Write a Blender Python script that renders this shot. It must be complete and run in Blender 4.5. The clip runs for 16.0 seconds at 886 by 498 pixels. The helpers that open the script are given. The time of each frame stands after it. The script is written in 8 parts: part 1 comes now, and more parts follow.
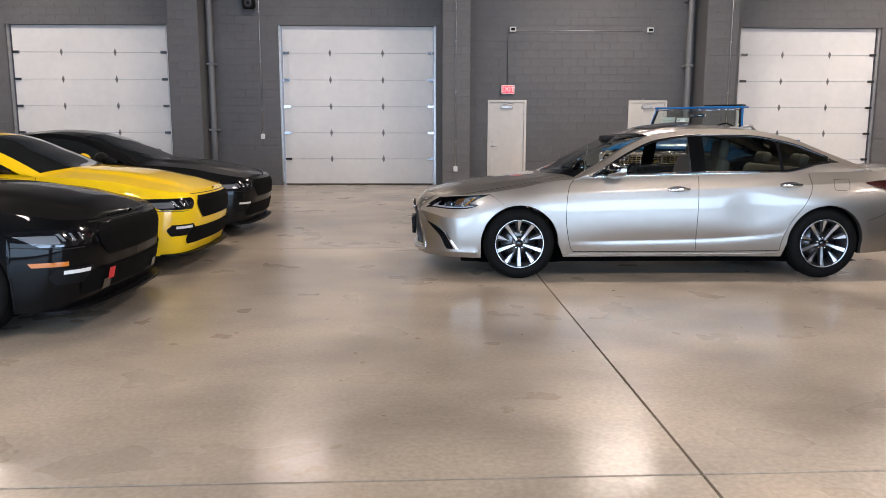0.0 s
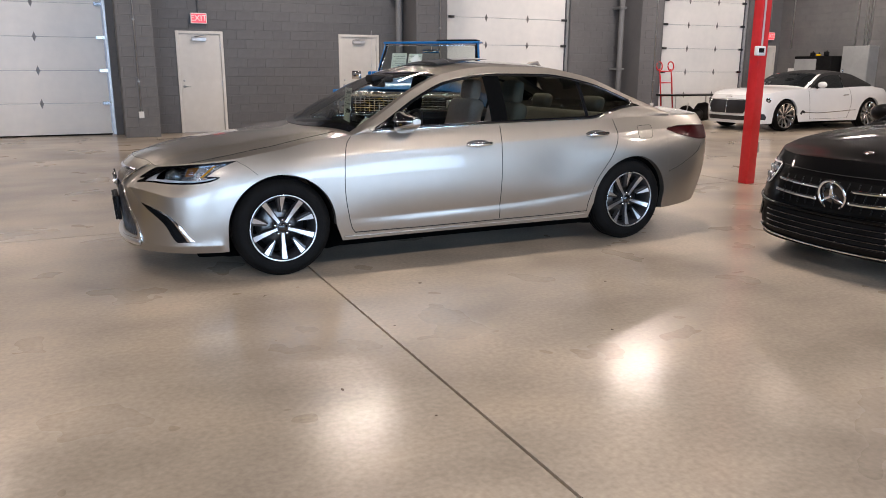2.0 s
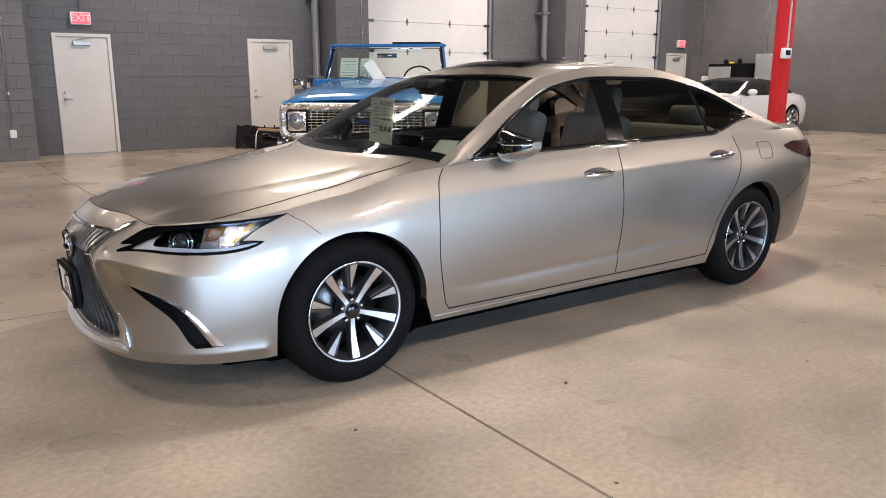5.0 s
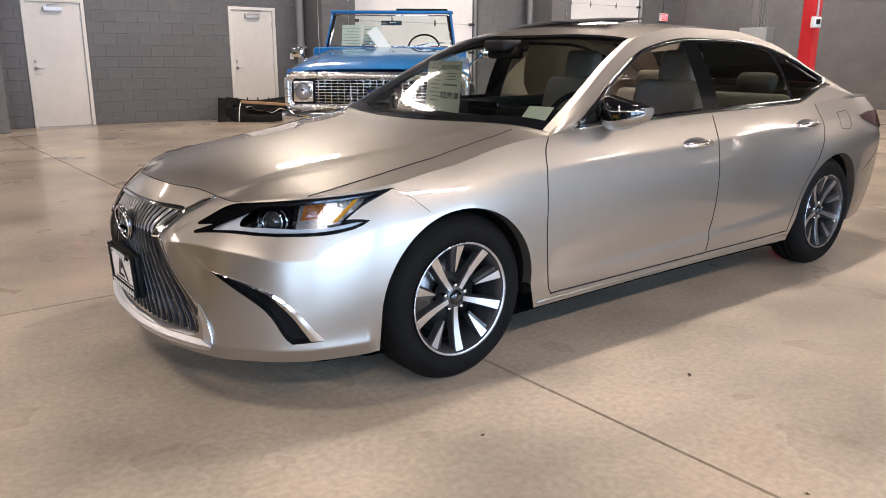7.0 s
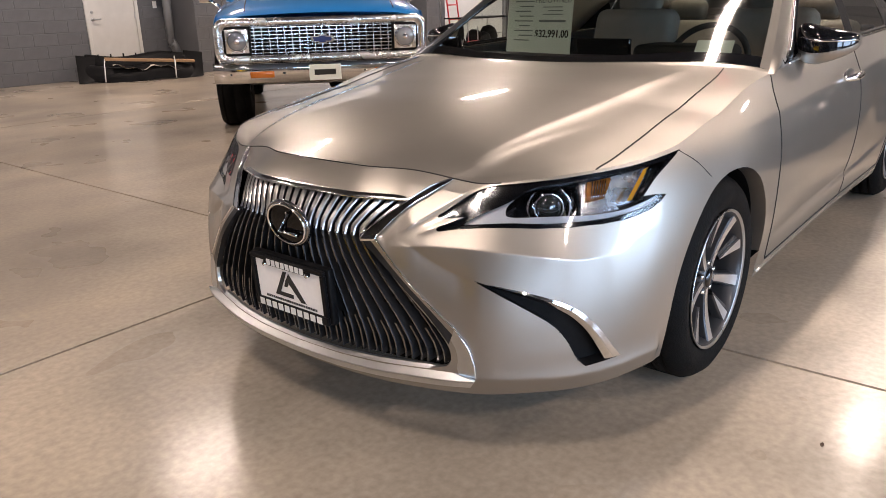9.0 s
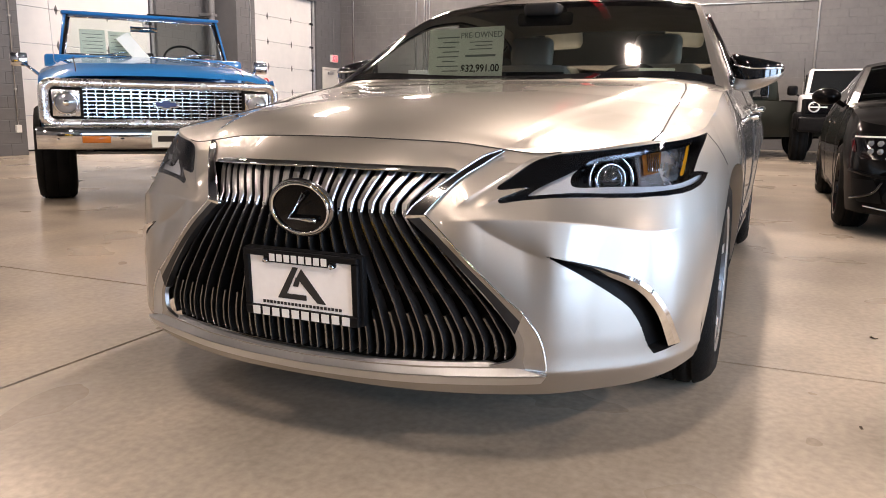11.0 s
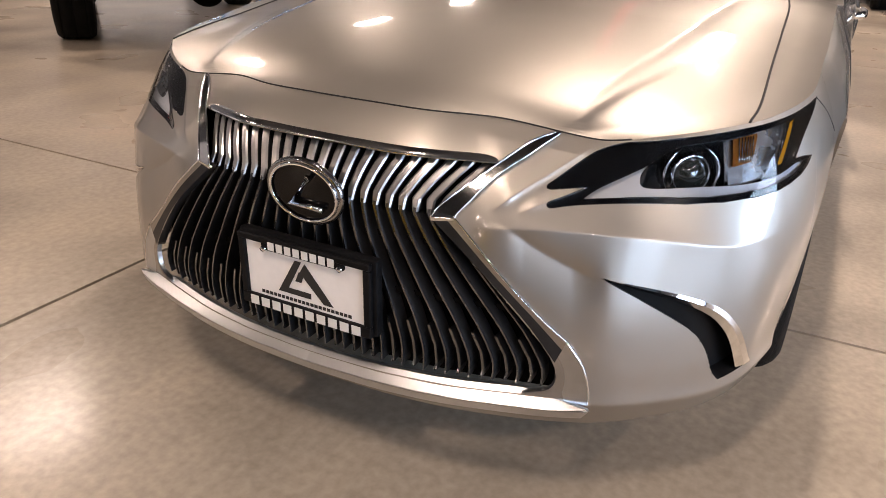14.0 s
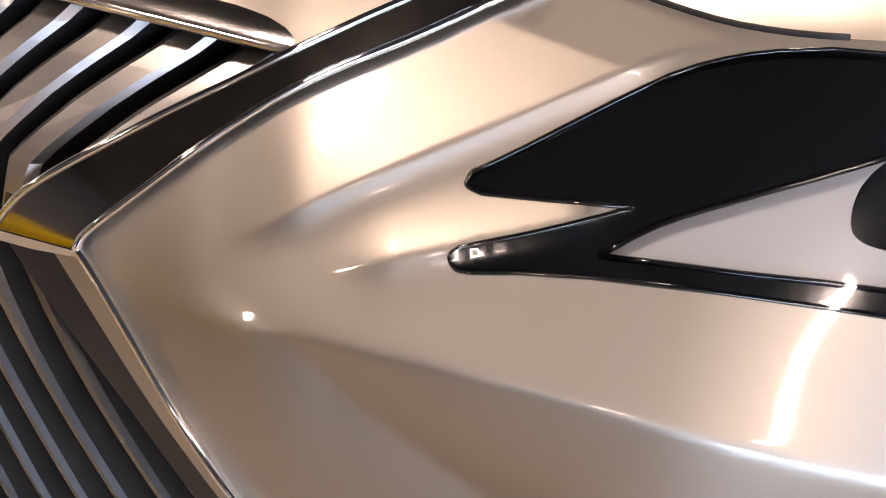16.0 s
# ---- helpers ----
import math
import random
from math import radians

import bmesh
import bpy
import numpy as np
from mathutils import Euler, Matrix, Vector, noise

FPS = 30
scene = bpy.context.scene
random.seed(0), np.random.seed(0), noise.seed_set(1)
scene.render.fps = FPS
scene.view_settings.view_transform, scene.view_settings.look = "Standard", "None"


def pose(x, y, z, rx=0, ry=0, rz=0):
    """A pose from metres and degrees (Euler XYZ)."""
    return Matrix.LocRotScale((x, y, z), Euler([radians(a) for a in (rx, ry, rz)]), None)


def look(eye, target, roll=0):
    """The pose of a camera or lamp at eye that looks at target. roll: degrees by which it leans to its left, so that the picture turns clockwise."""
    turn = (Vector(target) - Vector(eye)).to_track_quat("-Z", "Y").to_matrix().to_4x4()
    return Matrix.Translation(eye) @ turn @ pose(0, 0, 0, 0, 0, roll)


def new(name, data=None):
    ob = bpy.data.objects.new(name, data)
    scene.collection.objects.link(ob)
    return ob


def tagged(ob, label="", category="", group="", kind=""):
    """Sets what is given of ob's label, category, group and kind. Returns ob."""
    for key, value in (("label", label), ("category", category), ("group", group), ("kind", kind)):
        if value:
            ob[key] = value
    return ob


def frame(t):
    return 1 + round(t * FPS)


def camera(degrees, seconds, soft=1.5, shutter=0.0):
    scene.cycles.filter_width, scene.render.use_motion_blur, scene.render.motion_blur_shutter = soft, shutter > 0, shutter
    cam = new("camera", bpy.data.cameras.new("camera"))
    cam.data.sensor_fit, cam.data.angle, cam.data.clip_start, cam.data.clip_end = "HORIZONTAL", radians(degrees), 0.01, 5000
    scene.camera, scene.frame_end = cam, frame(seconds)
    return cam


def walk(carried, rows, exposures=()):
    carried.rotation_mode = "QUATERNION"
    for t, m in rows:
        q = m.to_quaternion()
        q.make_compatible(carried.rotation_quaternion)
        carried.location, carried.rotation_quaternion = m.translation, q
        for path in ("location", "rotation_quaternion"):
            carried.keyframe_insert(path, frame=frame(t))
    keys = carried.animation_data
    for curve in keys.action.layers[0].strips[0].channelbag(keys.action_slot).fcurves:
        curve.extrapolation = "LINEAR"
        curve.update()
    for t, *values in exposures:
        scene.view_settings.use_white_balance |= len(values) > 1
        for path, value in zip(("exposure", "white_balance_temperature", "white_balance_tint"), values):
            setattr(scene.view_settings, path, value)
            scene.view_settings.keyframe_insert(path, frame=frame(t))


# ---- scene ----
cam = camera(61.0, 16.0, 0.9)
PATH = [
    (0, (-0.877, -7.803, 1.368), (-0.83, -5.827, 1.059), 0.1),
    (0.5, (-0.92, -7.315, 1.386), (-0.536, -5.388, 1.016), 0.4),
    (1, (-0.996, -6.837, 1.399), (-0.393, -4.975, 0.986), 0.5),
    (1.5, (-1.032, -6.31, 1.374), (-0.291, -4.507, 0.928), 0.4),
    (2, (-1.118, -5.816, 1.371), (-0.296, -4.053, 0.907), 0.2),
    (2.5, (-1.199, -5.372, 1.368), (-0.32, -3.64, 0.894), 0.2),
    (3, (-1.215, -4.973, 1.378), (-0.295, -3.262, 0.903), 0.2),
    (3.5, (-1.311, -4.587, 1.366), (-0.345, -2.901, 0.897), 0.3),
    (4, (-1.366, -4.239, 1.345), (-0.355, -2.576, 0.885), 0.0),
    (4.2, (-1.373, -4.091, 1.34), (-0.343, -2.438, 0.887), -0.1),
    (6.3, (-1.706, -3.447, 1.273), (-0.501, -1.914, 0.826), 0.5),
    (6.5, (-1.712, -3.393, 1.263), (-0.507, -1.864, 0.806), 0.6),
    (7, (-1.761, -3.044, 1.249), (-0.572, -1.515, 0.751), 0.3),
    (7.5, (-1.89, -2.716, 1.202), (-0.67, -1.22, 0.675), -0.2),
    (8, (-2.05, -2.362, 1.222), (-0.789, -0.926, 0.635), -0.9),
    (8.5, (-2.182, -1.969, 1.206), (-0.833, -0.628, 0.586), -1.4),
    (8.7, (-2.226, -1.832, 1.223), (-0.832, -0.551, 0.577), -1.3),
    (10.8, (-2.465, -1.028, 0.855), (-0.674, -0.222, 0.478), 0.4),
    (11, (-2.47, -1.015, 0.839), (-0.665, -0.232, 0.48), 0.8),
    (11.5, (-2.486, -1.005, 0.808), (-0.665, -0.243, 0.483), 1.3),
    (12, (-2.499, -0.997, 0.816), (-0.688, -0.229, 0.458), 1.8),
    (12.5, (-2.514, -0.993, 0.835), (-0.73, -0.204, 0.396), 2.0),
    (13, (-2.422, -0.986, 0.95), (-0.692, -0.177, 0.355), 2.3),
    (13.5, (-2.279, -0.945, 1.054), (-0.599, -0.139, 0.328), 2.7),
    (14, (-2.101, -0.85, 1.107), (-0.453, -0.049, 0.305), 2.9),
    (14.5, (-1.822, -0.795, 1.062), (-0.188, 0.018, 0.243), 3.5),
    (15, (-1.558, -0.722, 0.991), (0.044, 0.169, 0.192), 4.1),
    (15.5, (-1.294, -0.648, 0.866), (0.255, 0.376, 0.122), 4.1),
    (16, (-1.114, -0.583, 0.805), (0.42, 0.236, -0.183), 10.9),
]
walk(cam, [(t, look(eye, target, roll)) for t, eye, target, roll in PATH], [(0.0, 0.2, 6350, 17), (2.5, 0.17, 6350, 17), (7.0, 0.55, 6350, 18), (8.5, 0.40, 6500, 20), (11.5, 0.70, 6700, 20), (13.0, 0.64, 6800, 21), (15.0, 0.42, 7000, 24), (16.0, 0.7, 7200, 26)])

# ---- light ----
world = bpy.data.worlds.new("hall_air")
scene.world = world
world.use_nodes = True
world.node_tree.nodes["Background"].inputs[0].default_value = (0.75, 0.85, 1.0, 1)
world.node_tree.nodes["Background"].inputs[1].default_value = 0.35


def area(name, eye, target, sx, sy, power, colour):
    lamp = bpy.data.lights.new(name, "AREA")
    lamp.shape, lamp.size, lamp.size_y, lamp.energy, lamp.color = "RECTANGLE", sx, sy, power, colour
    ob = new(name, lamp)
    ob.matrix_world = look(eye, target)
    return ob


# daylight through the glazed south front, behind the walk
SOUTH = -13.0
FRONT_WINDOWS = (-9.0, -2.2, 4.6)
for wx in FRONT_WINDOWS:
    area("daylight", (wx, SOUTH + 0.12, 1.95), (wx, 0, 1.75), 5.4, 3.1, 440, (0.48, 0.73, 1.0))
# the south row at y = -8 is out of view, added as fill for the floor
LAMP_ROWS = [(x, y) for y in (-8.0, 0.0, 8.3) for x in (-11.0, -3.8, 3.5, 10.9, 16.4)]
LAMP_Z = 6.1
# each lamp's power is balanced by hand for floor and cars: the west bays are the dimmest
SHARES = (0.95, 0.95, 1.23, 1.23, 0.95, 0.36, 0.62, 0.80, 1.10, 1.05, 0.95, 0.50, 1.06, 1.12, 0.85)
for (lx, ly), share in zip(LAMP_ROWS, SHARES):
    power = 225 * share
    area("lamp_light", (lx, ly, LAMP_Z - 0.06), (lx, ly, 0), 1.5, 0.30, power, (1.0, 0.868, 0.725))

# ---- shapes ----
def mesh(name, verts, faces, mat=None, smooth=True):
    me = bpy.data.meshes.new(name)
    me.from_pydata([tuple(map(float, v)) for v in verts], [], faces)
    if smooth:
        me.polygons.foreach_set("use_smooth", [True] * len(me.polygons))
    if mat:
        me.materials.append(mat)
    me.update()
    return me


def set_normals(me, normals):
    """Gives the mesh the exact normals of the surface that it samples."""
    me.normals_split_custom_set_from_vertices([tuple(map(float, n)) for n in normals])
    return me


def thing(name, label, category, m=None, group="", kind=""):
    ob = new(name)
    ob.empty_display_size = 0.1
    if m is not None:
        ob.matrix_world = m
    return tagged(ob, label, category, group, kind)


def put(name, me, parent=None, label="", m=None):
    ob = new(name, me)
    ob.parent = parent
    if m is not None:
        ob.matrix_basis = m
    if label:
        ob["label"] = label
    return ob


def bm_mesh(name, bm, mat, smooth=False, angle=35):
    me = bpy.data.meshes.new(name)
    if smooth:
        for f in bm.faces:
            f.smooth = True
        for e in bm.edges:
            if len(e.link_faces) == 2 and e.calc_face_angle(0) > radians(angle):
                e.smooth = False
    bm.to_mesh(me)
    bm.free()
    me.materials.append(mat)
    return me


def box_bm(x0, y0, z0, x1, y1, z1, bevel=0.0, seg=1):
    bm = bmesh.new()
    bmesh.ops.create_cube(bm, size=1)
    bmesh.ops.transform(bm, matrix=Matrix.Translation(((x0 + x1) / 2, (y0 + y1) / 2, (z0 + z1) / 2)) @ Matrix.Diagonal((abs(x1 - x0), abs(y1 - y0), abs(z1 - z0), 1)), verts=bm.verts)
    if bevel:
        bmesh.ops.bevel(bm, geom=list(bm.edges), offset=bevel, segments=seg, profile=0.5, affect="EDGES")
    return bm


def box(name, x0, y0, z0, x1, y1, z1, mat, parent=None, bevel=0.0, seg=1, label="", m=None):
    return put(name, bm_mesh(name, box_bm(x0, y0, z0, x1, y1, z1, bevel, seg), mat, bevel > 0), parent, label, m)


def lathe(name, profile, n, mat, axis="y", closed=False):
    """Turns (r, h) points round an axis through the origin."""
    verts, faces = [], []
    for i in range(n):
        a = 2 * math.pi * i / n
        for r, h in profile:
            c, s = r * math.cos(a), r * math.sin(a)
            verts.append((c, h, s) if axis == "y" else (c, s, h))
    k = len(profile)
    for i in range(n):
        j = (i + 1) % n
        for p in range(k if closed else k - 1):
            q = (p + 1) % k
            faces.append((i * k + p, i * k + q, j * k + q, j * k + p))
    me = mesh(name, verts, faces, mat)
    return me


def tube(name, pts, radius, mat, n=10, cap=True):
    """A round bar along a line of points; radius a number or one a point."""
    pts = [Vector(p) for p in pts]
    verts, faces = [], []
    up = Vector((0.03, 0.02, 1))
    for i, p in enumerate(pts):
        d = (pts[min(i + 1, len(pts) - 1)] - pts[max(i - 1, 0)]).normalized()
        a = d.cross(up)
        if a.length < 1e-3:
            a = d.cross(Vector((1, 0, 0)))
        a.normalize()
        b = a.cross(d)
        r = radius[i] if isinstance(radius, (list, tuple)) else radius
        for k in range(n):
            t = 2 * math.pi * k / n
            verts.append(p + r * (math.cos(t) * a + math.sin(t) * b))
    for i in range(len(pts) - 1):
        for k in range(n):
            l = (k + 1) % n
            faces.append((i * n + k, i * n + l, (i + 1) * n + l, (i + 1) * n + k))
    if cap:
        faces.append(tuple(range(n - 1, -1, -1)))
        faces.append(tuple((len(pts) - 1) * n + k for k in range(n)))
    return mesh(name, verts, faces, mat)


def ribbon(name, left, right, mat, thick=0.0, inward=(0, 0, 0)):
    """A strip between two lines; with thick it gets sides that run along inward."""
    left, right = [Vector(p) for p in left], [Vector(p) for p in right]
    n = len(left)
    verts, faces = left + right, [(i, i + 1, n + i + 1, n + i) for i in range(n - 1)]
    if thick:
        d = Vector(inward).normalized() * thick
        k = 2 * n
        verts = verts + left + right + [p + d for p in left] + [p + d for p in right]
        for i in range(n - 1):
            faces.append((k + i + 1, k + i, 2 * k + i, 2 * k + i + 1))
            faces.append((k + n + i, k + n + i + 1, 2 * k + n + i + 1, 2 * k + n + i))
        faces.append((k, k + n, 2 * k + n, 2 * k))
        faces.append((2 * k - 1, k + n - 1, 2 * k + n - 1, 3 * k - 1))
    return mesh(name, verts, faces, mat, True)


def curve_fn(xs, ys):
    """A smooth line through points, without overshoot."""
    xs, ys = np.array(xs, float), np.array(ys, float)
    h = np.diff(xs)
    d = np.diff(ys) / h
    m = np.zeros(len(xs))
    m[0], m[-1] = d[0], d[-1]
    for i in range(1, len(xs) - 1):
        if d[i - 1] * d[i] > 0:
            w1, w2 = 2 * h[i] + h[i - 1], h[i] + 2 * h[i - 1]
            m[i] = (w1 + w2) / (w1 / d[i - 1] + w2 / d[i])

    def f(x):
        x = np.clip(np.asarray(x, float), xs[0], xs[-1])
        i = np.clip(np.searchsorted(xs, x, side="right") - 1, 0, len(xs) - 2)
        t = (x - xs[i]) / h[i]
        return ((1 + 2 * t) * (1 - t) ** 2 * ys[i] + t * (1 - t) ** 2 * h[i] * m[i]
                + t * t * (3 - 2 * t) * ys[i + 1] + t * t * (t - 1) * h[i] * m[i + 1])
    return f


def spline(pts, n):
    """n points along a smooth line through pts (any dimension)."""
    pts = np.array(pts, float)
    k = len(pts)
    ext = np.vstack([2 * pts[0] - pts[1], pts, 2 * pts[-1] - pts[-2]])
    out = []
    for u in np.linspace(0, k - 1, n):
        i = min(int(u), k - 2)
        t = u - i
        a, b, c, d = ext[i], ext[i + 1], ext[i + 2], ext[i + 3]
        out.append(0.5 * (2 * b + (c - a) * t + (2 * a - 5 * b + 4 * c - d) * t * t + (3 * b - a - 3 * c + d) * t ** 3))
    return np.array(out)


def grid_faces(nu, nv, flip=False, base=0):
    out = []
    for i in range(nu - 1):
        for j in range(nv - 1):
            q = (base + i * nv + j, base + (i + 1) * nv + j, base + (i + 1) * nv + j + 1, base + i * nv + j + 1)
            out.append(q[::-1] if flip else q)
    return out


def mirrored(verts, faces):
    """The mesh with its mirror image across y = 0 joined on."""
    verts = [tuple(v) for v in verts]
    n = len(verts)
    return verts + [(x, -y, z) for x, y, z in verts], list(faces) + [tuple(n + i for i in f[::-1]) for f in faces]


def text_mesh(name, words, size, mat, m, parent, bold=0.0, spread=1.0, label=""):
    cu = bpy.data.curves.new(name, "FONT")
    cu.body, cu.size, cu.align_x, cu.align_y, cu.extrude, cu.offset, cu.space_character = words, size, "CENTER", "CENTER", 0.0008, bold, spread
    ob = bpy.data.objects.new(name, cu)
    me = bpy.data.meshes.new_from_object(ob)
    bpy.data.objects.remove(ob)
    me.materials.clear()
    me.materials.append(mat)
    return put(name, me, parent, label, m)

# ---- materials ----
def material(name, colour, rough=0.5, metal=0.0, coat=0.0, coat_rough=0.03, spec=0.5, emit=None, power=0.0, trans=0.0, ior=1.45):
    mat = bpy.data.materials.new(name)
    mat.use_nodes = True
    b = mat.node_tree.nodes["Principled BSDF"]
    i = b.inputs
    i["Base Color"].default_value = (*colour, 1)
    i["Roughness"].default_value, i["Metallic"].default_value = rough, metal
    i["Coat Weight"].default_value, i["Coat Roughness"].default_value = coat, coat_rough
    i["Specular IOR Level"].default_value, i["Transmission Weight"].default_value, i["IOR"].default_value = spec, trans, ior
    if emit:
        i["Emission Color"].default_value, i["Emission Strength"].default_value = (*emit, 1), power
    return mat


def varied(mat, dark, light, scale=3.0, detail=6, rough=None, bump=0.0, bump_scale=60.0, stretch=(1, 1, 1), low=0.35, high=0.65, distort=0.0, coords="Object", random=0.0, fine=7.3, share=0.3):
    """Adds two-scale mottling to the colour, and if asked to roughness and relief."""
    nt = mat.node_tree
    n, l = nt.nodes, nt.links
    b = n["Principled BSDF"]
    tc, mp = n.new("ShaderNodeTexCoord"), n.new("ShaderNodeMapping")
    mp.inputs["Scale"].default_value = stretch
    l.new(tc.outputs[coords], mp.inputs[0])
    a, c = n.new("ShaderNodeTexNoise"), n.new("ShaderNodeTexNoise")
    a.inputs["Scale"].default_value, a.inputs["Detail"].default_value, a.inputs["Distortion"].default_value = scale, detail, distort
    c.inputs["Scale"].default_value, c.inputs["Detail"].default_value = scale * fine, 5
    l.new(mp.outputs[0], a.inputs[0])
    l.new(mp.outputs[0], c.inputs[0])
    mix = n.new("ShaderNodeMix")
    mix.inputs[0].default_value = share
    l.new(a.outputs[0], mix.inputs[2])
    l.new(c.outputs[0], mix.inputs[3])
    src = mix.outputs[0]
    if random:
        oi, ad = n.new("ShaderNodeObjectInfo"), n.new("ShaderNodeMath")
        ad.operation = "MULTIPLY_ADD"
        ad.inputs[1].default_value = random
        l.new(oi.outputs["Random"], ad.inputs[0])
        l.new(src, ad.inputs[2])
        src = ad.outputs[0]
    ramp = n.new("ShaderNodeValToRGB")
    ramp.color_ramp.elements[0].position, ramp.color_ramp.elements[1].position = low, high
    ramp.color_ramp.elements[0].color, ramp.color_ramp.elements[1].color = (*dark, 1), (*light, 1)
    l.new(src, ramp.inputs[0])
    l.new(ramp.outputs[0], b.inputs["Base Color"])
    if rough:
        r = n.new("ShaderNodeMapRange")
        r.inputs[1].default_value, r.inputs[2].default_value = low, high
        r.inputs[3].default_value, r.inputs[4].default_value = rough
        l.new(mix.outputs[0], r.inputs[0])
        l.new(r.outputs[0], b.inputs["Roughness"])
    if bump:
        t, bp = n.new("ShaderNodeTexNoise"), n.new("ShaderNodeBump")
        t.inputs["Scale"].default_value, t.inputs["Detail"].default_value = bump_scale, 4
        l.new(mp.outputs[0], t.inputs[0])
        l.new(t.outputs[0], bp.inputs["Height"])
        bp.inputs["Strength"].default_value, bp.inputs["Distance"].default_value = bump, 0.01
        l.new(bp.outputs[0], b.inputs["Normal"])
    return mat


def car_paint(name, colour, metal, rough, flake=0.0, spec=0.5, coat=1.0, coat_ior=1.5):
    mat = material(name, colour, rough, metal, coat, 0.025, spec)
    mat.node_tree.nodes["Principled BSDF"].inputs["Coat IOR"].default_value = coat_ior
    d, h = tuple(c * 0.97 for c in colour), tuple(min(1, c * 1.03) for c in colour)
    return varied(mat, d, h, 1.7, 3, None, flake, 2600.0)


def polished_concrete():
    """Ground and sealed concrete: soft clouds, trowel patches, fine sand and a thin uneven sealer."""
    mat = material("polished_concrete", (0.3, 0.27, 0.23), 0.3, spec=0.13, coat=0.5, coat_rough=0.165)
    nt = mat.node_tree
    n, l = nt.nodes, nt.links
    b = n["Principled BSDF"]
    b.inputs["Coat IOR"].default_value = 1.23
    tc = n.new("ShaderNodeTexCoord")

    def cloud(scale, detail, distort=0.0, stretch=(1, 1, 1), shift=0.0):
        mp, t = n.new("ShaderNodeMapping"), n.new("ShaderNodeTexNoise")
        mp.inputs["Scale"].default_value = stretch
        mp.inputs["Location"].default_value = (shift, shift * 0.7, 0)
        t.inputs["Scale"].default_value, t.inputs["Detail"].default_value, t.inputs["Distortion"].default_value = scale, detail, distort
        l.new(tc.outputs["Object"], mp.inputs[0])
        l.new(mp.outputs[0], t.inputs[0])
        return t.outputs[0]

    def ramp(src, stops):
        rp = n.new("ShaderNodeValToRGB")
        e = rp.color_ramp.elements
        while len(e) < len(stops):
            e.new(0.5)
        for k, (p, c) in enumerate(stops):
            e[k].position, e[k].color = p, (*c, 1)
        l.new(src, rp.inputs[0])
        return rp.outputs[0]

    def blend(kind, f, x, y):
        m = n.new("ShaderNodeMix")
        m.data_type, m.blend_type = "RGBA", kind
        m.inputs[0].default_value = f
        l.new(x, m.inputs[6])
        l.new(y, m.inputs[7])
        return m.outputs[2]

    big = ramp(cloud(0.42, 4.0, 0.0), [(0.25, (0.235, 0.20, 0.16)), (0.50, (0.36, 0.308, 0.246)), (0.75, (0.50, 0.429, 0.345))])
    patch = ramp(cloud(1.0, 4.5, 0.0, (1, 1.4, 1), 5.0), [(0.18, (0.56, 0.55, 0.55)), (0.50, (1.0, 1.0, 1.0)), (0.82, (1.38, 1.34, 1.28))])
    grain = ramp(cloud(38.0, 6), [(0.3, (0.86, 0.86, 0.86)), (0.7, (1.12, 1.12, 1.12))])
    col = blend("MULTIPLY", 1.0, blend("MULTIPLY", 1.0, big, patch), grain)
    l.new(col, b.inputs["Base Color"])
    rg = n.new("ShaderNodeMapRange")
    rg.inputs[1].default_value, rg.inputs[2].default_value, rg.inputs[3].default_value, rg.inputs[4].default_value = 0.2, 0.8, 0.24, 0.36
    l.new(cloud(1.6, 3, 0.2, (1, 1, 1), 9.0), rg.inputs[0])
    l.new(rg.outputs[0], b.inputs["Roughness"])
    wave = n.new("ShaderNodeBump")
    wave.inputs["Strength"].default_value, wave.inputs["Distance"].default_value = 0.10, 0.042
    l.new(cloud(2.8, 4, 0.2, (1, 1, 1), 2.0), wave.inputs["Height"])
    l.new(wave.outputs[0], b.inputs["Normal"])
    l.new(wave.outputs[0], b.inputs["Coat Normal"])
    return mat


CONCRETE = polished_concrete()
BLOCK = varied(material("grey_painted_block", (0.1, 0.1, 0.105), 0.62), (0.092, 0.093, 0.098), (0.135, 0.136, 0.141), 1.3, 6, (0.5, 0.75), 0.5, 45.0, random=0.12, low=0.35, high=0.8)
BLOCK_LIGHT = varied(material("light_grey_block", (0.2, 0.2, 0.2), 0.65), (0.115, 0.115, 0.117), (0.17, 0.168, 0.166), 1.3, 6, (0.55, 0.75), 0.5, 45.0, random=0.1, low=0.35, high=0.8)
CEILING = varied(material("dark_ceiling_deck", (0.1, 0.1, 0.1), 0.7), (0.016, 0.016, 0.017), (0.034, 0.034, 0.034), 0.8, 5)
DOOR_WHITE = varied(material("white_door_steel", (0.7, 0.7, 0.68), 0.42), (0.64, 0.65, 0.65), (0.74, 0.74, 0.73), 0.8, 6, (0.35, 0.5), 0.08, 90.0)
CREAM = varied(material("cream_door_paint", (0.6, 0.58, 0.54), 0.45), (0.56, 0.54, 0.50), (0.64, 0.62, 0.58), 1.1, 6, (0.38, 0.52), 0.05, 70.0)
RED_PAINT = varied(material("red_steel_paint", (0.6, 0.02, 0.025), 0.35, spec=0.6), (0.52, 0.012, 0.016), (0.66, 0.03, 0.035), 2.0, 6, (0.28, 0.42), 0.1, 40.0)
STEEL = varied(material("galvanised_steel", (0.5, 0.5, 0.5), 0.4, 0.9), (0.42, 0.42, 0.43), (0.6, 0.6, 0.6), 8.0, 4, (0.3, 0.5))
PIPE_GREY = material("grey_painted_pipe", (0.16, 0.165, 0.17), 0.45)
WHITE_PLASTIC = material("white_plastic", (0.72, 0.72, 0.70), 0.4)
